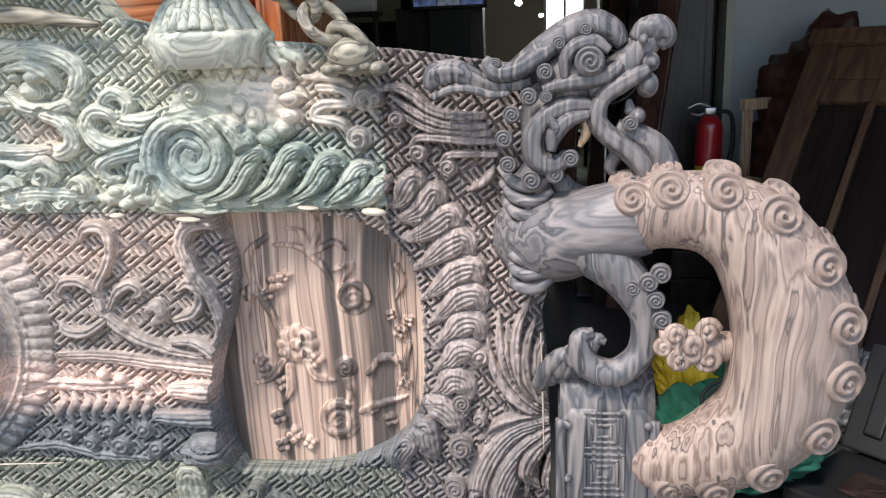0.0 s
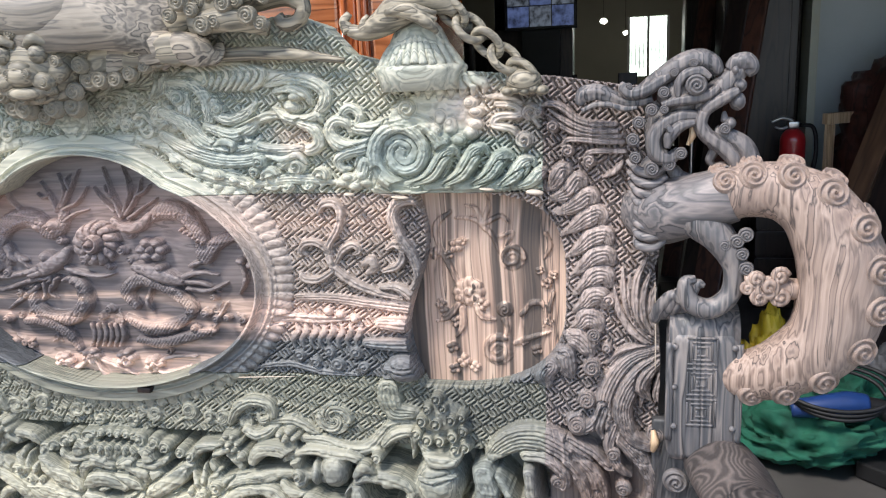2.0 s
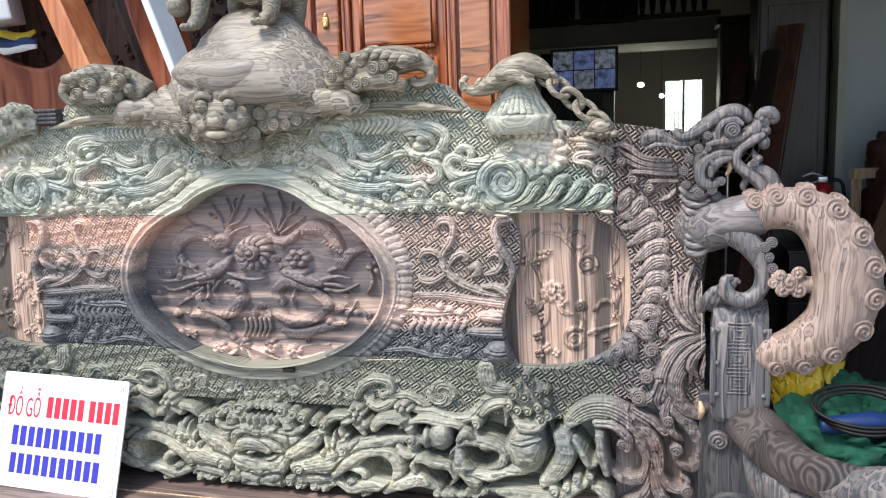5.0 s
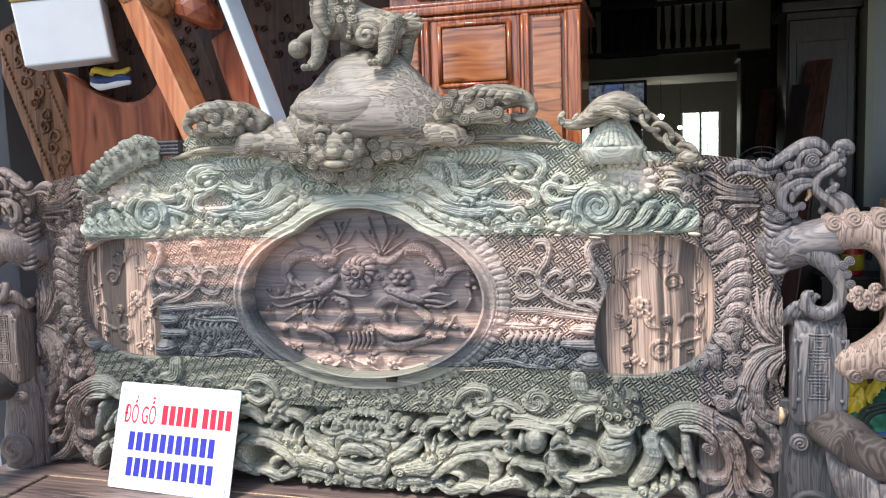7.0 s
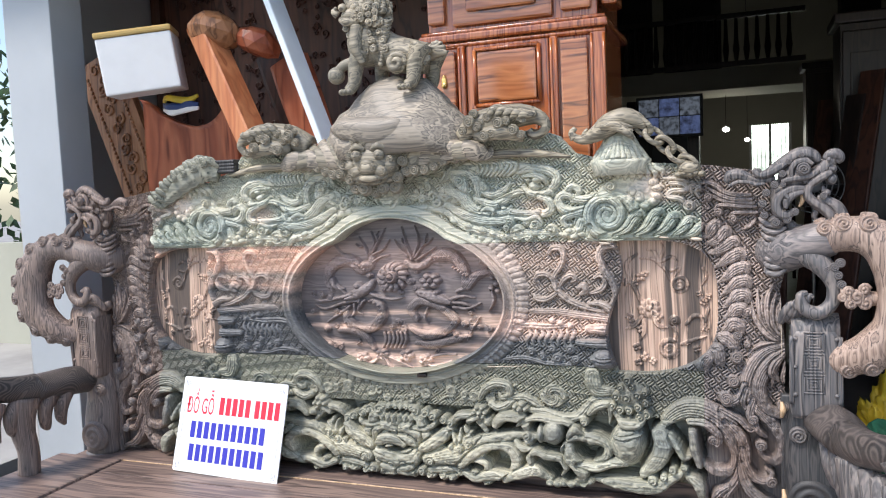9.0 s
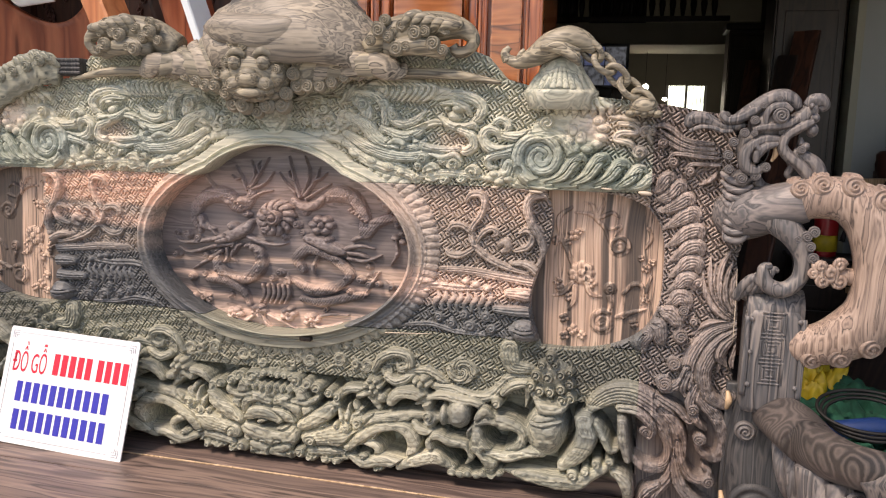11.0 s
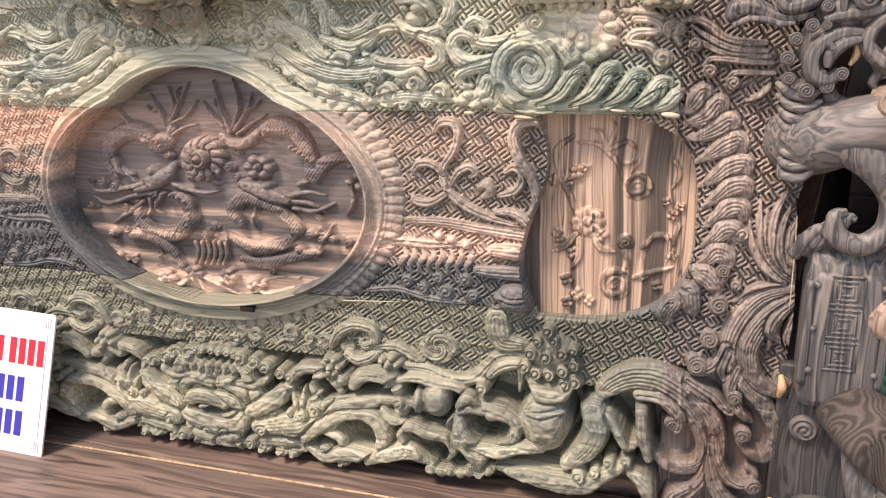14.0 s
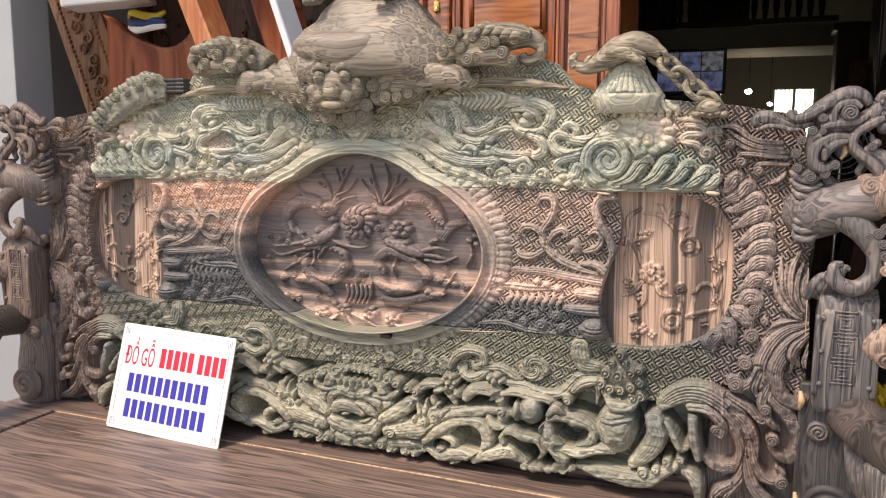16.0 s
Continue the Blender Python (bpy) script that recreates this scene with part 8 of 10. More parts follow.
        sweep(bm, [P3(0.13, 0.935, 1.44), P3(0.30, 0.93, 1.447), P3(0.45, 0.93, 1.445), P3(0.56, 0.935, 1.428)], (0.009, 0.012, 0.012, 0.005), 10, n=24)
        part("crest_ledge", fix(bm, s), TOPW, bench)


crest()

def bird_vase(s):
    """A bird on a ribbed vase with a chain of links."""
    mt = GREEN
    bm = bmesh.new()
    prof = [(0.070, 1.372), (0.076, 1.396), (0.082, 1.407), (0.080, 1.413), (0.066, 1.417), (0.058, 1.432), (0.050, 1.455), (0.040, 1.475), (0.03, 1.486)]
    rows = []
    for r, z in prof:
        rows.append([bm.verts.new((C + 0.693 + r * (1 + 0.07 * math.cos(14 * a)) * math.cos(a) * 0.95, 0.942 + r * 0.5 * math.sin(a), z)) for a in np.linspace(0, 2 * math.pi, 57)[:-1]])
    for A, B in zip(rows, rows[1:]):
        for k in range(56):
            bm.faces.new((A[k], A[(k + 1) % 56], B[(k + 1) % 56], B[k]))
    bm.faces.new(rows[0][::-1])
    bm.faces.new(rows[-1])
    vase = part("vase", fix(bm, s), mt, bench, "ribbed vase under a bird")
    for k in range(11):
        bm = bmesh.new()
        f = k - 5
        sweep(bm, [P3(0.693 + 0.006 * f, 0.924 + 0.0008 * f * f, 1.468), P3(0.693 + 0.0105 * f, 0.914 + 0.0010 * f * f, 1.44), P3(0.693 + 0.0145 * f, 0.908 + 0.0014 * f * f, 1.417 - 0.002 * abs(f))], (0.003, 0.0075, 0.009), 8, n=12)
        part("vase_leaf", fix(bm, s), mt, bench)
    bm = bmesh.new()
    # bird leaning out of the vase
    sweep(bm, [P3(0.575, 0.925, 1.478), P3(0.60, 0.925, 1.472), P3(0.635, 0.92, 1.485), P3(0.67, 0.92, 1.507), P3(0.71, 0.92, 1.522), P3(0.745, 0.92, 1.512), P3(0.765, 0.92, 1.495)], (0.010, 0.014, 0.022, 0.030, 0.027, 0.02, 0.010), 16, flute=(7, 0.05), n=36)
    sweep(bm, [P3(0.575, 0.925, 1.475), P3(0.568, 0.925, 1.492), P3(0.578, 0.925, 1.505)], (0.012, 0.010, 0.006), 10)
    sweep(bm, [P3(0.60, 0.92, 1.478), P3(0.605, 0.92, 1.492), P3(0.612, 0.92, 1.50)], (0.008, 0.006, 0.003), 8)
    for k in range(4):
        sweep(bm, [P3(0.65 + 0.01 * k, 0.895, 1.50), P3(0.69 + 0.01 * k, 0.89, 1.505 - 0.008 * k), P3(0.735, 0.90, 1.495 - 0.01 * k)], (0.006, 0.010, 0.004), 8, n=12)
    part("bird", fix(bm, s), TOPW, bench, "pale carved bird")
    if s > 0:
        # wooden chain from the bird down to the shoulder bead
        for k in range(5):
            bm = bmesh.new()
            cx, cz = 0.757 + 0.0285 * k, 1.496 - 0.0255 * k
            rot = (0.9 if k % 2 else -0.55)
            pts = []
            for q in range(15):
                a = 2 * math.pi * q / 14
                ex, ez = 0.026 * math.cos(a), 0.0155 * math.sin(a)
                pts.append((C + cx + ex * 0.75 + ez * 0.66, 0.92 + ez * rot, cz - ex * 0.68 + ez * 0.72))
            sweep(bm, pts, (0.0068, 0.0068), 10, n=34)
            part("chain_link", bm, TOPW, bench)
    bm = bmesh.new()
    ball(bm, P3(0.872, 0.925, 1.383), (0.030, 0.026, 0.021), 3)
    part("bead", fix(bm, s), TOPW, bench)
    bm = bmesh.new()
    for k in range(5):
        ball(bm, P3(0.846 + 0.014 * k, 0.925, 1.366 + 0.003 * (k % 2)), (0.012, 0.02, 0.009), 2)
    part("bead_cushion", fix(bm, s), TOPW, bench)


bird_vase(1)


def plume():
    """A ragged leaf that leans outward from a short squared stump."""
    bm = bmesh.new()
    sweep(bm, [P3(0.600, 0.935, 1.44), P3(0.655, 0.925, 1.452), P3(0.715, 0.92, 1.430), P3(0.780, 0.925, 1.390), P3(0.835, 0.93, 1.352), P3(0.872, 0.935, 1.338)], (0.030, 0.044, 0.046, 0.036, 0.022, 0.006), 26, flat=0.45, flute=(9, 0.09), rib=(9, 0.06), n=60)
    part("leaf", fix(bm, -1), LOWGREEN, bench, "broken dark green carved plume")
    for k in range(15):
        bm = bmesh.new()
        t = k / 14
        d0, z0 = 0.615 + 0.235 * t, 1.486 - 0.105 * t * t - 0.02 * t
        sweep(bm, [P3(d0 - 0.022, 0.925, z0 - 0.030), P3(d0, 0.908, z0 - 0.008), P3(d0 + 0.014, 0.905, z0 + 0.004 * (k % 3)), P3(d0 + 0.024, 0.912, z0 - 0.012)], (0.006, 0.010, 0.008, 0.002), 10, flat=0.6, flute=(5, 0.18), n=14)
        part("leaf_tip", fix(bm, -1), LOWGREEN, bench)
    for k in range(4):
        curl((C - 0.635 - 0.040 * k, 0.898, 1.470 - 0.014 * k), 0.015, LOWGREEN, bench, flip=-1)
    bm = bmesh.new()
    box(bm, P3(0.535, 0.925, 1.436), P3(0.64, 0.985, 1.480), 0.010)
    for k in range(4):
        box(bm, P3(0.532, 0.9225, 1.439 + 0.0105 * k), P3(0.635, 0.93, 1.446 + 0.0105 * k), 0.002)
    part("stump", fix(bm, -1), DARKPOST, bench, "short dark squared stump")


plume()

# ---- lion on the mound: one carved figure ----
def lion():
    bm = bmesh.new()
    x, y = C, 0.94
    sweep(bm, [(x - 0.02, y, 1.80), (x + 0.03, y, 1.765), (x + 0.10, y, 1.745), (x + 0.15, y, 1.735)], (0.055, 0.056, 0.050, 0.045), 18, n=24)
    ball(bm, (x - 0.035, y - 0.01, 1.80), (0.065, 0.055, 0.075), 3)
    ball(bm, (x - 0.030, y - 0.02, 1.885), (0.068, 0.055, 0.058), 3)
    ball(bm, (x - 0.065, y - 0.045, 1.872), (0.035, 0.03, 0.026), 3)
    sweep(bm, [(x - 0.095, y - 0.06, 1.863), (x - 0.07, y - 0.07, 1.852), (x - 0.03, y - 0.06, 1.855)], (0.010, 0.014, 0.009), 10)
    for k in range(2):
        ball(bm, (x - 0.085 + 0.045 * k, y - 0.068, 1.895), 0.013, 2)
    for k in range(5):
        sweep(bm, [(x - 0.085 + 0.028 * k, y - 0.02, 1.915), (x - 0.092 + 0.030 * k, y - 0.02, 1.935), (x - 0.080 + 0.030 * k, y - 0.015, 1.948)], (0.014, 0.011, 0.004), 10, n=10)
    for k in range(46):
        a, b = rng.uniform(-0.9, 2.6), rng.uniform(-0.6, 1.2)
        knob_bm(bm, (x - 0.015 + 0.066 * math.cos(a) * math.cos(b), y - 0.03 - 0.045 * abs(math.sin(a) * math.cos(b)), 1.872 + 0.062 * math.sin(b)), rng.uniform(0.009, 0.014))
    for k in range(12):
        z = 1.855 - 0.011 * k
        sweep(bm, [(x + 0.02, y - 0.045, z), (x + 0.045 - 0.002 * k, y - 0.05, z - 0.012), (x + 0.06 - 0.003 * k, y - 0.04, z - 0.004)], (0.008, 0.009, 0.003), 8, n=10)
    sweep(bm, [(x - 0.108, y - 0.055, 1.878), (x - 0.118, y - 0.06, 1.888), (x - 0.112, y - 0.055, 1.902)], (0.012, 0.009, 0.004), 8)
    for k in range(16):
        knob_bm(bm, (x - 0.08 + 0.008 * k, y - 0.058 + 0.006 * math.sin(k), 1.84 - 0.024 * (k % 4)), 0.0115)
    for lx, lz, ly in ((-0.06, 1.70, -0.04), (-0.015, 1.70, 0.04), (0.13, 1.69, -0.045), (0.15, 1.69, 0.04)):
        sweep(bm, [(x + lx + 0.02, y + ly, 1.77), (x + lx, y + ly * 1.1, lz + 0.03), (x + lx - 0.008, y + ly * 1.2, lz - 0.02), (x + lx - 0.025, y + ly * 1.3, 1.655)], (0.032, 0.024, 0.019, 0.016), 12, flute=(5, 0.05), n=20)
        for t in range(3):
            ball(bm, (x + lx - 0.042 + 0.013 * t, y + ly * 1.3 - 0.012, 1.652), (0.010, 0.014, 0.010), 2)
    sweep(bm, [(x - 0.06, y - 0.03, 1.74), (x - 0.10, y - 0.04, 1.735), (x - 0.125, y - 0.045, 1.715)], (0.02, 0.016, 0.014), 10)
    ball(bm, (x - 0.128, y - 0.045, 1.705), 0.026, 3)
    knob_bm(bm, (x + 0.075, y - 0.055, 1.722), 0.030)
    for k in range(6):
        a = 0.2 + k * 0.42
        sweep(bm, [(x + 0.15, y, 1.745), (x + 0.175 + 0.012 * math.cos(a), y - 0.01, 1.745 + 0.02 * math.sin(a)), (x + 0.185 + 0.03 * math.cos(a), y - 0.015, 1.735 + 0.045 * math.sin(a))], (0.018, 0.016, 0.006), 10, n=14)
    for k in range(8):
        knob_bm(bm, (x + 0.13 + 0.012 * (k % 4), y - 0.045, 1.72 + 0.022 * (k // 4) + 0.008 * (k % 2)), 0.011)
    sweep(bm, [(x - 0.045, y - 0.055, 1.84), (x - 0.05, y - 0.065, 1.78), (x - 0.03, y - 0.06, 1.73)], (0.022, 0.020, 0.010), 12, flute=(6, 0.08), n=20)
    ob = part("lion_figure", bm, TOPW, None)
    return tagged(ob, label="grey carved wooden guardian lion standing on the bench crest", category="carving")


lion()

# ---- sign that leans on the bench back ----
def sign():
    lean = pose(-1.672, 0.806, 0.4665, -17, 1, -2)
    e = new("shop_sign")
    e.matrix_world = lean @ Matrix.Diagonal((0.925, 1, 0.945, 1))
    tagged(e, label="white plastic shop sign, red and blue lettering, on the seat", category="sign")

    def put(name, bm, mt, label="", smooth=False):
        me = bpy.data.meshes.new(name)
        bm.to_mesh(me)
        bm.free()
        me.materials.append(mt)
        ob = new(name, me)
        ob.parent = e
        if label:
            ob["label"] = label
        return ob
    W, Hh = 0.222, 0.325
    bm = bmesh.new()
    pts = []
    for cx, cz, a0 in ((W - 0.008, Hh - 0.008, 0), (-W + 0.008, Hh - 0.008, 90), (-W + 0.008, 0.008, 180), (W - 0.008, 0.008, 270)):
        for k in range(5):
            a = radians(a0 + 22.5 * k)
            pts.append((cx + 0.008 * math.cos(a), cz + 0.008 * math.sin(a)))
    f = [bm.verts.new((p[0], 0, p[1])) for p in pts]
    g = [bm.verts.new((p[0], 0.004, p[1])) for p in pts]
    bm.faces.new(f[::-1])
    bm.faces.new(g)
    for k in range(len(f)):
        bm.faces.new((f[k], f[(k + 1) % len(f)], g[(k + 1) % len(f)], g[k]))
    put("board", bm, SIGNM)

    def bar(name, x0, x1, z0, z1, mt):
        bm = bmesh.new()
        box(bm, (x0, -0.0010, z0), (x1, -0.0002, z1))
        put(name, bm, mt)
    cu = bpy.data.curves.new("heading", "FONT")
    cu.body = "\u0110\u1ed2 G\u1ed6"
    cu.size, cu.extrude, cu.align_x, cu.offset = 0.075, 0.0004, "LEFT", 0.0
    tmp = bpy.data.objects.new("heading_tmp", cu)
    scene.collection.objects.link(tmp)
    dg = bpy.context.evaluated_depsgraph_get()
    me = bpy.data.meshes.new_from_object(tmp.evaluated_get(dg))
    bpy.data.objects.remove(tmp)
    me.materials.clear()
    me.materials.append(REDINK)
    co = np.zeros(len(me.vertices) * 3)
    me.vertices.foreach_get("co", co)
    co = co.reshape(-1, 3)
    w = co[:, 0].max() - co[:, 0].min()
    hgt = co[:, 1].max() - co[:, 1].min()
    out = np.stack([-0.195 + (co[:, 0] - co[:, 0].min()) / w * 0.118, -0.0008 + co[:, 2] * 0.5, 0.200 + (co[:, 1] - co[:, 1].min()) / hgt * 0.086], 1)
    me.vertices.foreach_set("co", out.ravel())
    me.update()
    ob = new("heading", me)
    ob.parent = e
    for k in range(9):
        x0 = -0.052 + 0.0275 * k + (0.012 if k >= 5 else 0)
        bar("heading_bar", x0, x0 + 0.019, 0.203, 0.262, REDINK)
    for row, z, n in ((0, 0.118, 11), (1, 0.040, 11)):
        x = -0.165 + 0.004 * row
        for k in range(n):
            bar("number_bar", x, x + 0.020, z, z + 0.056, BLUEINK)
            x += 0.0295
    for x0, x1, z0, z1 in ((-0.18, 0.18, Hh - 0.0165, Hh - 0.0155), (-0.18, 0.18, 0.0155, 0.0165), (-W + 0.0165, -W + 0.0175, 0.045, Hh - 0.045), (W - 0.0175, W - 0.0165, 0.045, Hh - 0.045)):
        bar("border_line", x0, x1, z0, z1, GREYINK)
    for sx in (-1, 1):
        for sz in (0, 1):
            for k in range(3):
                d = 0.012 + 0.006 * k
                x0, x1 = sorted((sx * (W - d), sx * (W - d - 0.02 + 0.005 * k)))
                z = (Hh - d) if sz else d
                bar("corner_mark", x0, x1, z - 0.0009, z + 0.0009, GREYINK)
                xx = sx * (W - d)
                z0, z1 = sorted((z, z + (-1 if sz else 1) * (0.02 - 0.005 * k)))
                bar("corner_mark", xx - 0.0009, xx + 0.0009, z0, z1, GREYINK)


sign()

# ---- the shop: shell ----
def slab(name, lo, hi, mt, bevel=0.0, label=""):
    ob = one_box(name, lo, hi, mt, None, label, bevel)
    return tagged(ob, kind="structure")


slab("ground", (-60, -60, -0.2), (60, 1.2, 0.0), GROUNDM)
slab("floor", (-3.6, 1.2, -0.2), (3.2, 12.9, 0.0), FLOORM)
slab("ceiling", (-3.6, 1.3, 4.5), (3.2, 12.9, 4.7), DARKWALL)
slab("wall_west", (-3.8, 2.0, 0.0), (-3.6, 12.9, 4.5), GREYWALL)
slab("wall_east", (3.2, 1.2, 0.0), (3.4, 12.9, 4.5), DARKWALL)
# pale column; grey paint replaces the overhead shade it stands in
slab("column_west", (-3.30, 1.55, 0.0), (-3.02, 1.74, 4.5), GREYWALL, 0.006)
slab("ground_side", (-60, 1.2, -0.2), (-3.8, 60, 0.0), GROUNDM)
slab("trim", (-3.36, 1.60, 0.0), (-3.315, 1.66, 4.5), STEEL, 0.004)
slab("wall_grey", (-3.6, 3.0, 0.0), (-1.9, 3.15, 4.5), GREYWALL)
# added above the view; its height sets how far sun reaches indoors
slab("unseen_lintel", (-3.75, 1.3, 2.62), (3.4, 1.55, 4.5), WHITE)
# far wall with its window opening
slab("wall_north_left", (-3.6, 12.6, 0.0), (-0.03, 12.8, 4.5), CREAM)
slab("wall_north_right", (0.60, 12.6, 0.0), (3.2, 12.8, 4.5), CREAM)
slab("wall_north_low", (-0.03, 12.6, 0.0), (0.60, 12.8, 1.25), CREAM)
slab("wall_north_top", (-0.03, 12.6, 2.15), (0.60, 12.8, 4.5), CREAM)
# glowing panel added behind the window for the daylight outside
slab("backdrop", (-2.5, 14.5, -0.5), (3.0, 14.6, 4.0), DAYM)
win = empty("window_1", (0.28, 12.6, 1.25), kind="structure", label="bright far window with vertical bars")
for x in (-0.03, 0.265, 0.56):
    one_box("window_frame", (x, 12.62, 1.25), (x + 0.04, 12.68, 2.15), WHITE, win)
for k in range(9):
    one_box("window_bar", (0.03 + 0.06 * k, 12.7, 1.25), (0.04 + 0.06 * k, 12.71, 2.15), STEEL, win, bevel=0)
# gallery across the back of the hall
slab("gallery", (-3.6, 9.3, 2.42), (1.35, 10.4, 2.68), CREAM, 0.01)
slab("beam", (-3.6, 6.4, 3.55), (0.55, 6.75, 3.72), CREAM, 0.01)
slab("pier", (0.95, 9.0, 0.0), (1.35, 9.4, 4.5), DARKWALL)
rail = empty("gallery_railing", (-1, 9.32, 2.68), label="dark wooden railing along the gallery edge", category="railing")
one_box("rail", (-3.4, 9.33, 3.28), (0.6, 9.39, 3.34), DARKW, rail)
one_box("bottom_rail", (-3.4, 9.33, 2.70), (0.6, 9.39, 2.76), DARKW, rail)
for k in range(32):
    bm = bmesh.new()
    x = -3.3 + 0.12 * k
    sweep(bm, [(x, 9.36, 2.76), (x, 9.36, 2.9), (x, 9.36, 3.06), (x, 9.36, 3.28)], (0.02, 0.04, 0.025, 0.02), 8, n=10)
    part("baluster", bm, DARKW, rail)
for k, (x, w, z0, z1) in enumerate(((-1.55, 0.55, 3.4, 4.05), (-0.75, 0.75, 3.35, 4.15))):
    f = empty("picture_panel", (x, 10.3, z0), label="dark framed panel standing on the gallery", category="panel")
    one_box("frame", (x - w / 2, 10.30, 2.682), (x + w / 2, 10.36, z1), DARKW, f)
    one_box("face", (x - w / 2 + 0.06, 10.28, z0), (x + w / 2 - 0.06, 10.298, z1 - 0.06), BLACKP, f)


def lamp(x, y, z, r):
    e = empty("pendant_lamp", (x, y, z), label="small glowing pendant lamp in the dim hall", category="lamp", group="pendant lamps")
    bm = bmesh.new()
    ball(bm, (x, y, z), (r * 1.3, r * 1.3, r), 3)
    part("bulb", bm, LAMPM, e)
    bm = bmesh.new()
    sweep(bm, [(x, y, z + r * 0.8), (x, y, z + 0.3), (x, y, 2.42 if y < 10.4 else 4.5)], (0.003, 0.003, 0.003), 6)
    part("cord", bm, BLACKP, e)
    li = new("lamp_light", bpy.data.lights.new("lamp_light", "POINT"))
    li.data.energy, li.data.shadow_soft_size, li.data.color = 1.2, 0.06, (1, 0.93, 0.82)
    li.location = (x, y - r * 1.6, z - 0.05)


lamp(-0.33, 10.1, 1.97, 0.034)
lamp(-0.06, 11.2, 1.86, 0.027)

# ---- the varnished cabinet behind the bench ----
def cabinet():
    x0, x1, y0, y1 = -1.33, -0.56, 1.68, 2.2
    e = empty("altar_cabinet", ((x0 + x1) / 2, y0, 0), label="glossy red-brown varnished cabinet with panelled doors and brass lock", category="cabinet")
    one_box("carcass", (x0 + 0.07, y0 + 0.02, 0.0), (x1 - 0.02, y1, 1.93), CABW, e)
    one_box("upper_carcass", (x0 + 0.085, y0 + 0.02, 1.935), (x1 - 0.03, y1, 2.75), CABW, e)
    one_box("cornice", (x0 + 0.05, y0 - 0.01, 1.915), (x1 + 0.01, y1, 1.945), CABW, e, bevel=0.009)
    bm = bmesh.new()
    for z, r in ((1.902, 0.010), (1.952, 0.008)):
        sweep(bm, [(x0 + 0.06, y0 + 0.008, z), ((x0 + x1) / 2, y0 + 0.008, z), (x1, y0 + 0.008, z)], (r, r, r), 10)
    part("moulding", bm, CABW, e)
    # stiles
    for a, b in ((x0, x0 + 0.10), (x0 + 0.205, x0 + 0.235), (x1 - 0.205, x1 - 0.175), (x1 - 0.055, x1)):
        one_box("stile", (max(a, x0 + 0.06), y0, 0.02), (b, y0 + 0.03, 1.90), CABW, e, bevel=0.007)
        for q in (max(a, x0 + 0.06) + 0.006, b - 0.006):
            bm = bmesh.new()
            sweep(bm, [(q, y0, 0.3), (q, y0, 1.1), (q, y0, 1.89)], (0.006, 0.006, 0.006), 8)
            part("bead_moulding", bm, CABW, e)
    # door with raised panel
    d = one_box("door", (x0 + 0.24, y0 + 0.004, 0.10), (x1 - 0.21, y0 + 0.026, 1.895), CABW, e, bevel=0.006)
    for z0, z1 in ((1.675, 1.865), (0.5, 1.62)):
        one_box("door_panel", (x0 + 0.285, y0 - 0.010, z0), (x1 - 0.255, y0 + 0.01, z1), CABP, d, bevel=0.009)
        bm = bmesh.new()
        a, b = x0 + 0.275, x1 - 0.245
        for p, q in (((a, z0 - 0.01), (b, z0 - 0.01)), ((a, z1 + 0.01), (b, z1 + 0.01)), ((a, z0 - 0.01), (a, z1 + 0.01)), ((b, z0 - 0.01), (b, z1 + 0.01))):
            sweep(bm, [(p[0], y0 - 0.004, p[1]), (q[0], y0 - 0.004, q[1])], (0.008, 0.008), 8, n=3)
        part("panel_moulding", bm, CABW, d)
    one_box("side_panel", (x1 - 0.165, y0 - 0.004, 0.3), (x1 - 0.065, y0 + 0.02, 1.88), CABP, e, bevel=0.008)
    one_box("side_panel", (x0 + 0.115, y0 - 0.004, 0.3), (x0 + 0.195, y0 + 0.02, 1.88), CABP, e, bevel=0.008)
    one_box("upper_door", (x0 + 0.19, y0 - 0.002, 1.97), (x1 - 0.19, y0 + 0.02, 2.6), CABP, e, bevel=0.012)
    one_box("upper_panel", (x0 + 0.25, y0 - 0.016, 2.02), (x1 - 0.25, y0 + 0.0, 2.5), CABP, e, bevel=0.010)
    one_box("upper_panel", (x1 - 0.16, y0 - 0.006, 1.985), (x1 - 0.05, y0 + 0.02, 2.6), CABP, e, bevel=0.010)
    one_box("upper_panel", (x0 + 0.09, y0 - 0.006, 1.985), (x0 + 0.16, y0 + 0.02, 2.6), CABP, e, bevel=0.010)
    one_box("wing", (x1 - 0.02, y0 + 0.05, 2.0), (x1 + 0.035, y0 + 0.2, 2.7), CABW, e, bevel=0.01)
    # brass lock
    bm = bmesh.new()
    lx, lz = -1.18, 1.765
    box(bm, (lx - 0.010, y0 - 0.012, lz - 0.014), (lx + 0.010, y0 + 0.0, lz + 0.014), 0.003)
    ball(bm, (lx, y0 - 0.008, lz + 0.018), (0.007, 0.005, 0.010), 2)
    ball(bm, (lx, y0 - 0.012, lz - 0.014), (0.011, 0.005, 0.012), 2)
    part("lock", bm, BRASS, d, "brass lock")


cabinet()

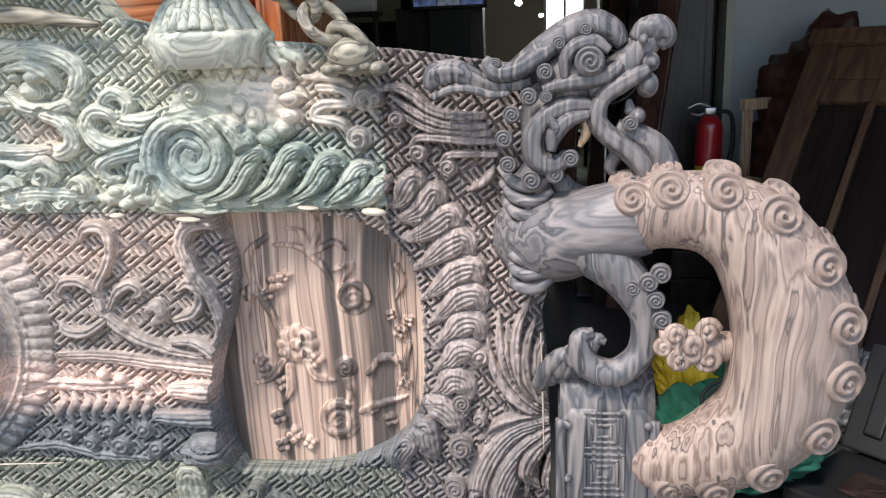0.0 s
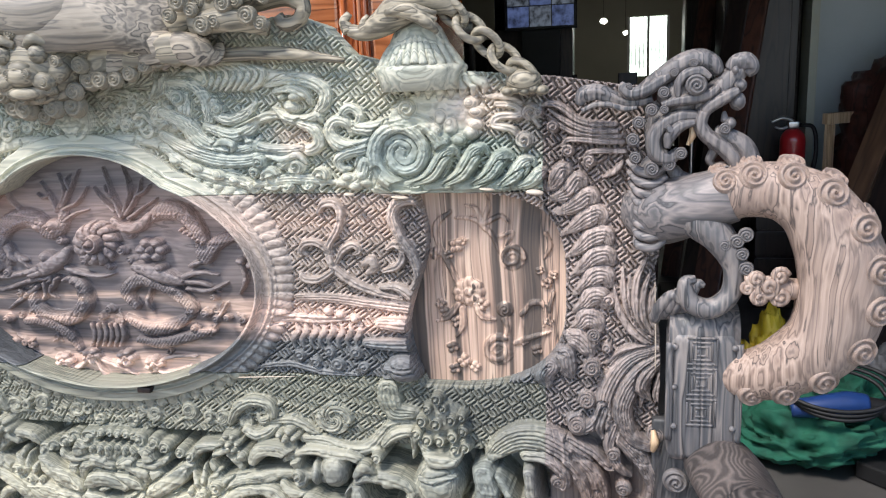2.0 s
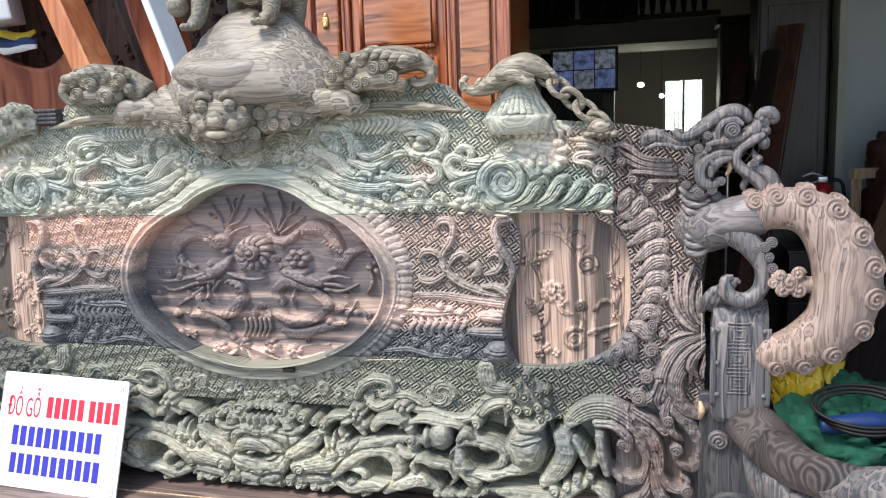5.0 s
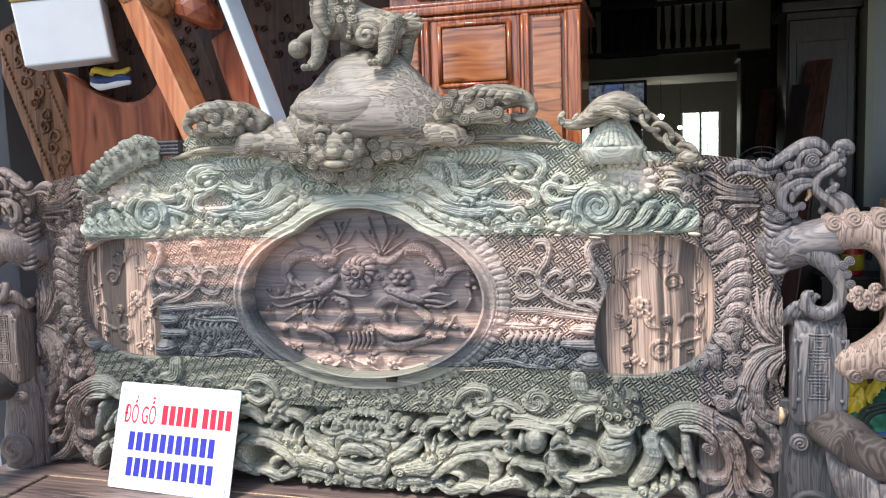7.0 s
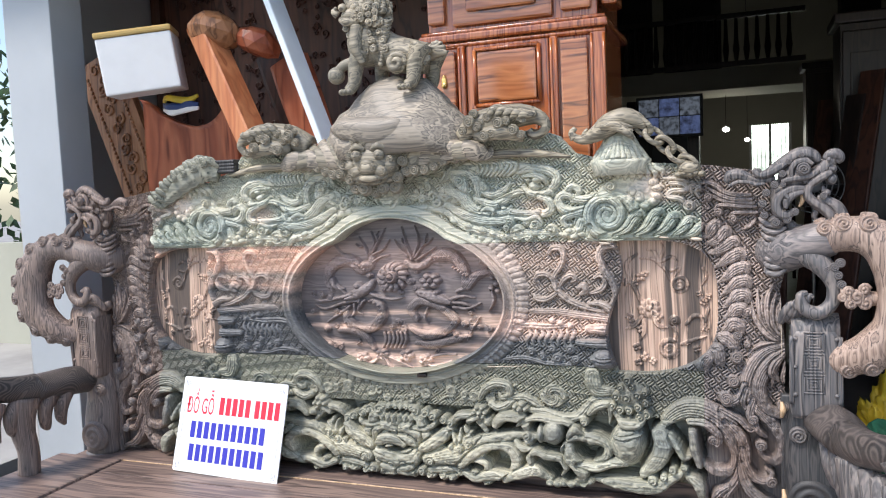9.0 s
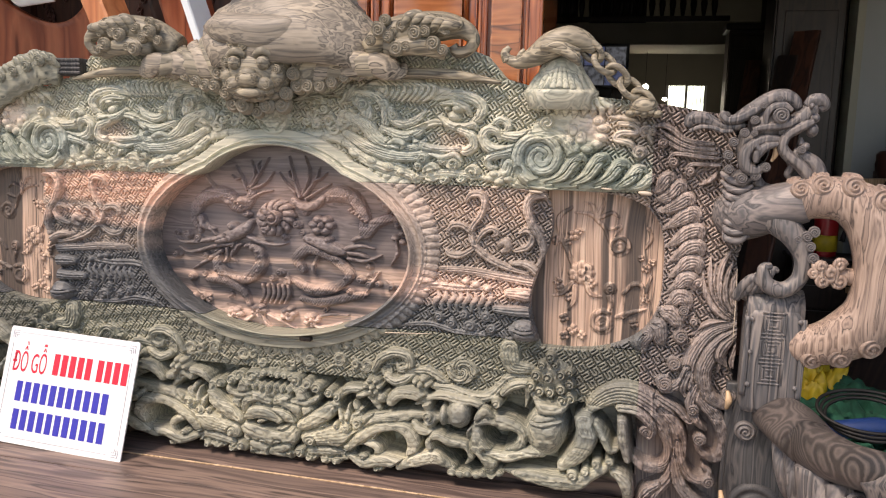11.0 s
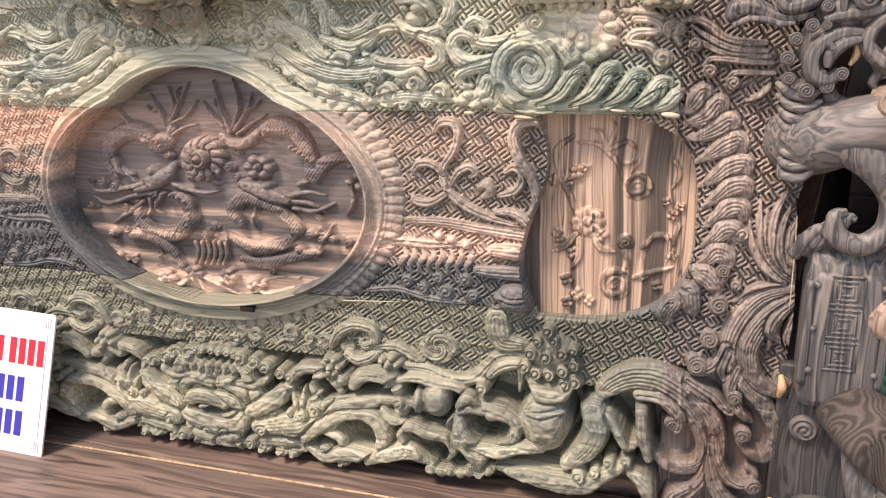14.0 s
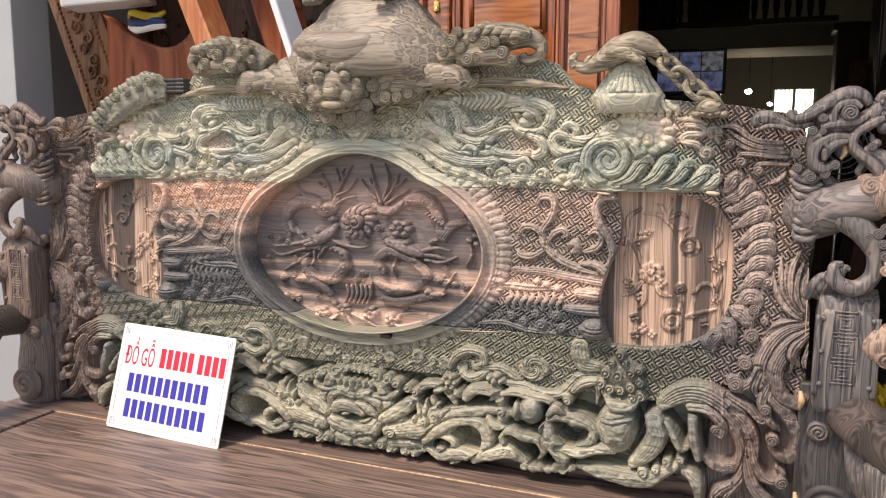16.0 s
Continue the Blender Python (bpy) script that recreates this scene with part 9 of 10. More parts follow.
# ---- stacked wood and boxes by the west column ----
def foam_box():
    m = pose(-2.52, 1.58, 1.825, 3, -7, 30)
    e = new("foam_box")
    e.matrix_world = m
    tagged(e, label="white foam box with a yellow taped lid, tilted on stacked wood", category="box")
    for name, lo, hi, mt in (("body", (-0.155, -0.11, 0.0), (0.155, 0.12, 0.235), FOAM), ("lid_tape", (-0.159, -0.114, 0.237), (0.159, 0.124, 0.262), TAPE)):
        bm = bmesh.new()
        box(bm, lo, hi, 0.008)
        me = bpy.data.meshes.new(name)
        bm.to_mesh(me)
        bm.free()
        me.materials.append(mt)
        ob = new(name, me)
        ob.parent = e


foam_box()


def slanted(name, a, b, w, d, mt, label, cat, scoop=0):
    """A thick board leaning from a to b, its upper end shaped if asked."""
    a, b = Vector(a), Vector(b)
    L = (b - a).length
    q = (b - a).to_track_quat("Z", "Y").to_matrix().to_4x4()
    bm = bmesh.new()
    n = 18
    rows = []
    for k in range(n + 1):
        t = k / n
        ww = w * (1 + scoop * (0.35 * math.exp(-((t - 0.93) / 0.08) ** 2) - 0.25 * math.exp(-((t - 0.72) / 0.06) ** 2)))
        rows.append([bm.verts.new(Vector((x * ww / 2, y * d / 2, t * L))) for x, y in ((-1, -0.8), (-0.9, -1), (0.9, -1), (1, -0.8), (1, 0.8), (0.9, 1), (-0.9, 1), (-1, 0.8))])
    for A, B in zip(rows, rows[1:]):
        for k in range(8):
            bm.faces.new((A[k], A[(k + 1) % 8], B[(k + 1) % 8], B[k]))
    bm.faces.new(rows[0][::-1])
    bm.faces.new(rows[-1])
    bmesh.ops.transform(bm, matrix=Matrix.Translation(a) @ q, verts=bm.verts)
    ob = part(name, bm, mt, None, smooth=False)
    return tagged(ob, label=label, category=cat)


slanted("timber_post", (-1.19, 1.42, 0.0), (-2.28, 1.66, 2.10), 0.115, 0.09, ORANGE, "fresh orange squared timber post leaning in the stack", "timber")
slanted("timber_post", (-1.25, 1.75, 0.0), (-2.10, 1.95, 2.02), 0.07, 0.20, DUSKW, "dark red-brown timber leaning behind the post", "timber", 1)
slanted("timber_post", (-1.25, 1.72, 0.0), (-1.98, 1.86, 1.95), 0.08, 0.16, REDW, "brown carved chair leg blank leaning in the stack", "timber", 1)
slanted("pale_board", (-1.04, 1.50, 0.0), (-1.93, 1.66, 2.20), 0.10, 0.03, PALEBLUE, "pale blue-white board leaning against the stack", "board")
leaning = slanted("leaning_panel", (-2.44, 2.06, 0.0), (-3.25, 2.06, 2.10), 0.05, 0.27, BROWNW, "light brown carved panel with a beaded edge leaning at the wall", "panel")
for e_ in (-0.085, 0.085):
    bm = bmesh.new()
    for k in range(58):
        t_ = 0.35 + 0.0108 * k
        ball(bm, (-2.44 - 0.81 * t_ + e_ * 0.933, 2.033, 2.10 * t_ + e_ * 0.36), (0.011, 0.008, 0.011), 1)
    part("beaded_edge", bm, BROWNW, leaning)
bm = bmesh.new()
for k in range(26):
    t_ = 0.36 + 0.0245 * k
    sp = spiral_pts(-2.44 - 0.81 * t_ + 0.02 * (-1) ** k, 2.10 * t_, 0.034, 1.4, k, 1 if k % 2 else -1, 16, 0.2)
    sweep(bm, [(p[0], 2.032, p[1]) for p in sp[::2]], (0.009, 0.006), 6, n=16)
part("scroll_carving", bm, BROWNW, leaning)


def swoop_back():
    """The scooped red chair back with a rolled top."""
    e = empty("scooped_chair_back", (-2.42, 1.7, 0.0), label="glossy red-brown scooped chair back standing in the stack", category="chair part")
    bm = bmesh.new()
    rows = []
    for k in range(25):
        t = k / 24
        x = -2.68 + 0.50 * t
        top = 1.80 - 0.11 * math.sin(math.pi * min(1, t * 1.05)) + (0.02 if t < 0.1 else 0)
        y = 1.72 + 0.10 * math.sin(math.pi * t)
        rows.append([bm.verts.new(p) for p in ((x, y, 0.0), (x, y, top - 0.02), (x, y - 0.02, top), (x, y + 0.03, top), (x, y + 0.03, 0.0))])
    for A, B in zip(rows, rows[1:]):
        for k in range(5):
            bm.faces.new((A[k], B[k], B[(k + 1) % 5], A[(k + 1) % 5]))
    bm.faces.new(rows[0])
    bm.faces.new(rows[-1][::-1])
    part("back", bm, REDW, e)
    for nm, mt, at, r_ in (("carved_block", BROWNW, (-2.215, 1.665, 2.075), (0.120, 0.085, 0.082)), ("carved_knuckle", REDW, (-2.045, 1.73, 2.015), (0.105, 0.08, 0.062))):
        bm = bmesh.new()
        ball(bm, at, r_, 2, (8, 18, 25))
        for v in bm.verts:
            v.co += Vector((noise.noise(v.co * 9), noise.noise(v.co * 9 + Vector((3, 1, 7))), noise.noise(v.co * 9 + Vector((8, 2, 1))))) * 0.022
        part(nm, bm, mt, e, smooth=False)


swoop_back()


def bag_of_straps():
    e = empty("plastic_bundle", (-2.42, 1.66, 1.70), label="blue and white plastic bundle in the scooped chair back", category="bundle")
    for k, (mt, z) in enumerate(((BLUEC, 1.79), (FOAM, 1.765), (BLUEC, 1.775), (YELLOWC, 1.80))):
        bm = bmesh.new()
        sweep(bm, [(-2.54, 1.70, z), (-2.47, 1.67 - 0.01 * k, z - 0.03 + 0.012 * k), (-2.40, 1.67, z - 0.01), (-2.34, 1.68, z - 0.02 + 0.01 * k)], (0.012, 0.022 - 0.003 * k, 0.018, 0.008), 10, flat=0.7, n=18)
        part("strap", bm, mt, e)


bag_of_straps()


REDDARK = wood("dark_red_carving", "z", (0.02, 0.008, 0.006), (0.06, 0.02, 0.015), (0.10, 0.035, 0.025), 12, rough=0.4)


def lattice_screen():
    e = empty("carved_screen", (-2.2, 2.9, 0), label="dark carved screen with pierced tracery in the shade", category="screen")
    one_box("frame", (-3.58, 2.88, 0.0), (-3.51, 2.95, 3.1), DUSKW, e)
    one_box("frame", (-1.25, 2.88, 0.0), (-1.19, 2.95, 3.1), DUSKW, e)
    one_box("backing", (-3.51, 2.93, 0.0), (-1.25, 2.96, 3.1), DUSKW, e)
    bm = bmesh.new()
    for k in range(460):
        x, z = rng.uniform(-3.46, -1.28), rng.uniform(1.5, 3.0)
        sp = spiral_pts(x, z, rng.uniform(0.012, 0.030), 1.2, rng.uniform(0, 6), rng.choice((-1, 1)), 14, 0.2)
        sweep(bm, [(p[0], 2.922, p[1]) for p in sp[::2]], (0.006, 0.005), 6, n=14)
    tagged(part("tracery", bm, REDDARK, e), kind="stuff")


lattice_screen()

# ---- east side: doors, wall, panels and tools ----
slab("wall_white", (1.03, 4.8, 0.0), (3.2, 4.95, 4.5), SHADEWALL)
slab("door_post", (0.985, 4.72, 0.0), (1.03, 4.97, 4.5), CREAM)
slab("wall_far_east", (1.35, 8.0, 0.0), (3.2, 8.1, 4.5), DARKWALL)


# hall furniture: dark wood, deepened to near black for the dimness back there
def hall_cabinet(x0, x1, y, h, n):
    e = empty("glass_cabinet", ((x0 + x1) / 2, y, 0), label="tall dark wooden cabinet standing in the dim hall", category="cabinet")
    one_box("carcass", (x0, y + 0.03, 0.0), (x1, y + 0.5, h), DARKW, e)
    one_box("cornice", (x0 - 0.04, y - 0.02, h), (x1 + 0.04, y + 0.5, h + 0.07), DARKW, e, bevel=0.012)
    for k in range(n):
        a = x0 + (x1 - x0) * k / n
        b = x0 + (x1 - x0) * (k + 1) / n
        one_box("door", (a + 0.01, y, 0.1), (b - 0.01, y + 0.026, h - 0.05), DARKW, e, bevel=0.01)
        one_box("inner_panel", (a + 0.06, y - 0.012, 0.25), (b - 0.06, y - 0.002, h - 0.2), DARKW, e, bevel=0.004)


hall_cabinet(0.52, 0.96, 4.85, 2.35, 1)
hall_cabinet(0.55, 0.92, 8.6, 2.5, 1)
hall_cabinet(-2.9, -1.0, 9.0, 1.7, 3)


def plank(a, b, w, mt, label="dark reddish plank leaning in the hall"):
    return slanted("plank", a, b, w, 0.03, mt, label, "plank")


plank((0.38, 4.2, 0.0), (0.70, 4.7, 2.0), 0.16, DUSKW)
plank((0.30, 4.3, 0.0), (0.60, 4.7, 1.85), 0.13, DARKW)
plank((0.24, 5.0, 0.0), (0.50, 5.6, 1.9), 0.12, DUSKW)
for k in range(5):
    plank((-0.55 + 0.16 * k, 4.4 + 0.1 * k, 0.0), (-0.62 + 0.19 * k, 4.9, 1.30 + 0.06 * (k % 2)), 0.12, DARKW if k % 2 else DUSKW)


def standing_fan(x, y, z, r):
    e = empty("standing_fan", (x, y, 0), label="dark pedestal fan with a round wire cage in the hall", category="fan")
    bm = bmesh.new()
    sweep(bm, [(x, y + 0.06, 0.0), (x, y + 0.06, z * 0.5), (x, y + 0.06, z)], (0.012, 0.012, 0.012), 10)
    part("pole", bm, STEEL, e)
    one_box("base", (x - 0.17, y - 0.11, 0.0), (x + 0.17, y + 0.23, 0.035), BLACKP, e, bevel=0.015)
    bm = bmesh.new()
    ball(bm, (x, y + 0.05, z), (0.07, 0.09, 0.07), 3)
    part("motor", bm, BLACKP, e)
    for f in (1.0, 0.8, 0.6, 0.4):
        bm = bmesh.new()
        sweep(bm, [(x + r * f * math.cos(a), y - 0.07 + 0.05 * f, z + r * f * math.sin(a)) for a in np.linspace(0, 2 * math.pi, 25)], (0.004, 0.004), 6, n=48)
        part("cage_ring", bm, GREYBAG, e)
    for k in range(12):
        a = k * math.pi / 6
        bm = bmesh.new()
        sweep(bm, [(x + r * 0.2 * math.cos(a), y - 0.065, z + r * 0.2 * math.sin(a)), (x + r * math.cos(a), y - 0.02, z + r * math.sin(a))], (0.002, 0.002), 5, n=3)
        part("cage_spoke", bm, GREYBAG, e)
    for k in range(3):
        a = k * 2.094
        bm = bmesh.new()
        ball(bm, (x + r * 0.5 * math.cos(a), y - 0.03, z + r * 0.5 * math.sin(a)), (r * 0.4, 0.012, r * 0.2), 2, (0, -math.degrees(a), 12))
        part("blade", bm, BLACKP, e)
    bm = bmesh.new()
    ball(bm, (x, y - 0.07, z), (0.05, 0.012, 0.05), 2)
    part("badge", bm, GREYBAG, e)


standing_fan(0.323, 4.5, 1.27, 0.18)


def screen(x0, x1, y, z0, z1):
    """Wall screen that shows several dim grey-blue pictures side by side."""
    e = empty("wall_screen", ((x0 + x1) / 2, y, z0), label="lit wall screen split into dim blue pictures", category="screen")
    one_box("case", (x0 - 0.02, y, z0 - 0.02), (x1 + 0.02, y + 0.05, z1 + 0.02), BLACKP, e)
    one_box("stand", ((x0 + x1) / 2 - 0.15, y + 0.01, 0.0), ((x0 + x1) / 2 + 0.15, y + 0.04, z0 - 0.022), BLACKP, e)
    glow = (plain("screen_blue", (0.10, 0.14, 0.30), 0.4, emit=0.25, var=0.44, scale=16), plain("screen_grey", (0.16, 0.19, 0.24), 0.4, emit=0.22, var=0.44, scale=22))
    for k in range(3):
        for n_ in range(2):
            a, b = x0 + (x1 - x0) * k / 3, z0 + (z1 - z0) * n_ / 2
            one_box("picture", (a + 0.004, y - 0.004, b + 0.004), (a + (x1 - x0) / 3 - 0.004, y - 0.001, b + (z1 - z0) / 2 - 0.004), glow[(k + n_) % 2], e, bevel=0.0)


screen(-0.97, -0.45, 6.0, 1.73, 2.05)


def chair(x, y, mt, yaw, label):
    e = empty("carved_chair", (x, y, 0), label=label, category="chair", group="chairs in the hall")
    m = pose(x, y, 0, 0, 0, yaw)
    def bx(name, lo, hi):
        one_box(name, lo, hi, mt, e, bevel=0.006, m=m)
    bx("seat", (-0.25, -0.22, 0.42), (0.25, 0.22, 0.46))
    for sx in (-0.23, 0.19):
        bx("leg", (sx, -0.21, 0.0), (sx + 0.04, -0.17, 0.42))
        bx("leg", (sx, 0.17, 0.0), (sx + 0.04, 0.21, 1.05))
        bx("armrest", (sx, -0.2, 0.68), (sx + 0.04, 0.17, 0.71))
        bx("arm_post", (sx, -0.2, 0.46), (sx + 0.04, -0.16, 0.68))
    bx("top_rail", (-0.25, 0.17, 1.05), (0.25, 0.21, 1.11))
    bx("splat", (-0.06, 0.18, 0.46), (0.06, 0.2, 1.05))


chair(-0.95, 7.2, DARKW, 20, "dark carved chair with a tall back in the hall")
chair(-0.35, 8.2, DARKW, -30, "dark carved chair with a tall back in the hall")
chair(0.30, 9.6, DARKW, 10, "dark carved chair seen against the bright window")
chair(1.30, 4.25, RAWW, 35, "pale unvarnished wooden chair frame by the white wall")


def tv():
    e = empty("wall_screen", (-0.95, 6.2, 1.7), label="dark glossy screen panel that mirrors the daylight", category="screen")
    one_box("panel", (-1.10, 6.2, 1.73), (-0.53, 6.24, 2.06), plain("screen_glass", (0.30, 0.38, 0.52), 0.04, 1.0, var=0.4, scale=7), e)
    one_box("stand", (-1.15, 6.245, 0.0), (-0.48, 6.5, 1.74), DARKW, e)


tv()


def paper_roll():
    s_ = empty("side_stand", (-1.46, 6.0, 0), label="slim dark stand holding a pale roll", category="stand")
    one_box("top", (-1.70, 5.9, 1.68), (-1.22, 6.1, 1.71), DARKW, s_)
    for x in (-1.68, -1.27):
        one_box("leg", (x, 5.95, 0.0), (x + 0.03, 6.05, 1.679), DARKW, s_)
    bm = bmesh.new()
    sweep(bm, [(-1.67, 6.0, 1.767), (-1.46, 6.0, 1.767), (-1.25, 6.0, 1.767)], (0.056, 0.056, 0.056), 20)
    tagged(part("pale_roll", bm, FOAM, None), label="pale grey roll lying on the slim dark stand", category="roll")


paper_roll()


def extinguisher(x, y):
    e = empty("fire_extinguisher", (x, y, 0), label="red fire extinguisher with black hose on a wooden crate", category="extinguisher")
    z0 = 0.62
    bm = bmesh.new()
    sweep(bm, [(x, y, z0), (x, y, z0 + 0.02), (x, y, z0 + 0.2), (x, y, z0 + 0.34), (x, y, z0 + 0.385), (x, y, z0 + 0.40)], (0.066, 0.07, 0.07, 0.068, 0.045, 0.022), 24, n=30)
    part("body", bm, EXTRED, e)
    bm = bmesh.new()
    sweep(bm, [(x, y, z0 + 0.03), (x, y, z0 + 0.13)], (0.0712, 0.0712), 24, n=3)
    part("label_band", bm, YELLOWC, e)
    bm = bmesh.new()
    box(bm, (x - 0.03, y - 0.02, z0 + 0.40), (x + 0.03, y + 0.02, z0 + 0.44), 0.006)
    sweep(bm, [(x, y, z0 + 0.44), (x - 0.06, y - 0.01, z0 + 0.46), (x - 0.12, y - 0.02, z0 + 0.44)], (0.01, 0.01, 0.008), 8)
    sweep(bm, [(x - 0.01, y, z0 + 0.42), (x - 0.06, y - 0.01, z0 + 0.40), (x - 0.10, y - 0.02, z0 + 0.41)], (0.008, 0.009, 0.006), 8)
    part("valve", bm, STEEL, e)
    bm = bmesh.new()
    sweep(bm, [(x + 0.03, y - 0.02, z0 + 0.42), (x + 0.10, y - 0.04, z0 + 0.40), (x + 0.115, y - 0.05, z0 + 0.25), (x + 0.08, y - 0.07, z0 + 0.1)], (0.011, 0.011, 0.011, 0.016), 8, n=24)
    part("hose", bm, BLACKP, e)
    c = empty("crate", (x, y, 0), label="plain wooden crate under the fire extinguisher", category="crate")
    for k in range(4):
        one_box("slat", (x - 0.2, y - 0.15, 0.155 * k), (x + 0.2, y - 0.13, 0.155 * k + 0.14), DARKW, c)
    one_box("lid", (x - 0.21, y - 0.16, 0.60), (x + 0.21, y + 0.16, 0.62), DARKW, c)
    one_box("inner_box", (x - 0.19, y - 0.125, 0.0), (x + 0.19, y + 0.15, 0.595), DARKW, c)


extinguisher(0.865, 4.45)


def door_leaf():
    """A framed door lying back at a slant on the east side."""
    up, side = Vector((0.75, 1.0, 1.47)).normalized(), Vector((0.8, -0.6, 0.0))
    out = up.cross(side)
    m = Matrix((side, out, up)).transposed().to_4x4()
    m.translation = Vector((0.56, 3.25, 0.0)) + side * 0.62
    e = new("panel_door")
    e.matrix_world = m @ Matrix.Diagonal((1, 1, 1.18, 1))
    tagged(e, label="unfinished brown panelled door leaning back on the east side", category="door")
    def bx(name, lo, hi, mt, b=0.006):
        bm = bmesh.new()
        box(bm, lo, hi, b)
        me = bpy.data.meshes.new(name)
        bm.to_mesh(me)
        bm.free()
        me.materials.append(mt)
        ob = new(name, me)
        ob.parent = e
    bx("stile", (-0.60, 0, 0), (-0.48, 0.045, 1.52), DOORW)
    bx("stile", (0.48, 0, 0), (0.60, 0.045, 1.52), DOORW)
    bx("top_rail", (-0.62, -0.012, 1.52), (0.62, 0.05, 1.60), DOORW, 0.014)
    bx("rail", (-0.48, 0, 1.24), (0.48, 0.04, 1.34), DOORW)
    bx("bottom_rail", (-0.48, 0, 0), (0.48, 0.04, 0.14), DOORW)
    bx("carved_strip", (-0.47, 0.012, 1.35), (0.47, 0.03, 1.51), DOORW)
    for k in range(4):
        x = -0.47 + 0.24 * k
        bx("panel", (x, 0.015, 0.15), (x + 0.205, 0.03, 1.23), DARKW)
        if k:
            bx("muntin", (x - 0.034, 0.0, 0.14), (x - 0.002, 0.04, 1.24), DOORW)


door_leaf()

def root_carving(x0, y0):
    """A knotty root set upright, with burls and stubs."""
    bm = bmesh.new()
    sweep(bm, [(x0, y0, 0.0), (x0 - 0.03, y0, 0.4), (x0 + 0.06, y0, 0.8), (x0 + 0.10, y0, 1.15), (x0 + 0.20, y0, 1.5)], (0.30, 0.20, 0.24, 0.19, 0.07), 40, flute=(5, 0.12), n=70)
    for v in bm.verts:
        f = 0.09 * noise.noise(v.co * 4.5) + 0.07 * abs(noise.noise(v.co * 9)) + 0.03 * noise.noise(v.co * 21)
        v.co += Vector((v.co.x - x0 - 0.08, v.co.y - y0, 0.15)).normalized() * f
    return tagged(part("root_carving", bm, REDDARK, None), label="dark red-brown root wood carving by the white wall", category="carving")


root_carving(1.27, 4.45)


def heap(name, c, rx, ry, h, mt, label, cat, seed, folds=7):
    """A crumpled heap of cloth or plastic."""
    bm = bmesh.new()
    bmesh.ops.create_icosphere(bm, subdivisions=5, radius=1.0)
    off = Vector((seed * 3.1, seed * 1.7, seed))
    for v in bm.verts:
        n = v.co.copy()
        f = 1 + 0.34 * noise.noise(n * 1.7 + off) + 0.5 * (0.3 - abs(noise.noise(n * 3.1 + off))) + 0.26 * (0.25 - abs(noise.noise(n * 7.5 + off)))
        v.co = Vector((c[0] + n.x * rx * f, c[1] + n.y * ry * f, max(c[2], c[2] + (n.z * 0.55 + 0.45) * h * f)))
    return tagged(part(name, bm, mt, None), label=label, category=cat)


heap("green_cloth", (0.58, 2.50, 0.0), 0.26, 0.24, 0.22, GREENC, "crumpled dark green cloth on the shop floor", "cloth", 1)
heap("green_cloth", (0.76, 2.80, 0.0), 0.22, 0.2, 0.24, GREENC, "crumpled green sheet behind the tools", "cloth", 5)
heap("yellow_bag", (0.56, 2.95, 0.0), 0.13, 0.12, 0.30, YELLOWC, "yellow plastic bag among the tools", "bag", 2)
heap("blue_bag", (1.14, 3.8, 0.0), 0.16, 0.14, 0.30, BLUEC, "blue plastic bag standing on the shop floor", "bag", 3)
heap("grey_bag", (0.98, 2.78, 0.0), 0.15, 0.12, 0.30, GREYBAG, "grey translucent plastic bag", "bag", 4)


def power_tool(x, y, z):
    e = empty("angle_grinder", (x, y, z), label="blue and black power tool with its coiled cord", category="tool")
    bm = bmesh.new()
    sweep(bm, [(x - 0.13, y, z + 0.05), (x - 0.05, y, z + 0.06), (x + 0.05, y + 0.02, z + 0.065), (x + 0.11, y + 0.03, z + 0.06)], (0.03, 0.036, 0.045, 0.04), 14, n=20)
    part("body", bm, BLUEC, e)
    bm = bmesh.new()
    sweep(bm, [(x + 0.10, y + 0.03, z + 0.055), (x + 0.16, y + 0.04, z + 0.05), (x + 0.19, y + 0.04, z + 0.03)], (0.036, 0.03, 0.035), 12)
    part("gear_head", bm, BLACKP, e)
    bm = bmesh.new()
    for k in range(3):
        pts = [(x + 0.02 + (0.15 + 0.015 * k) * math.cos(a), y + 0.02 + 0.10 * math.sin(a), z + 0.10 + 0.015 * k + 0.05 * math.sin(a)) for a in np.linspace(0, 5.8, 12)]
        sweep(bm, pts, (0.007, 0.007), 8, n=40)
    part("cord", bm, BLACKP, e)


power_tool(0.62, 2.30, 0.19)


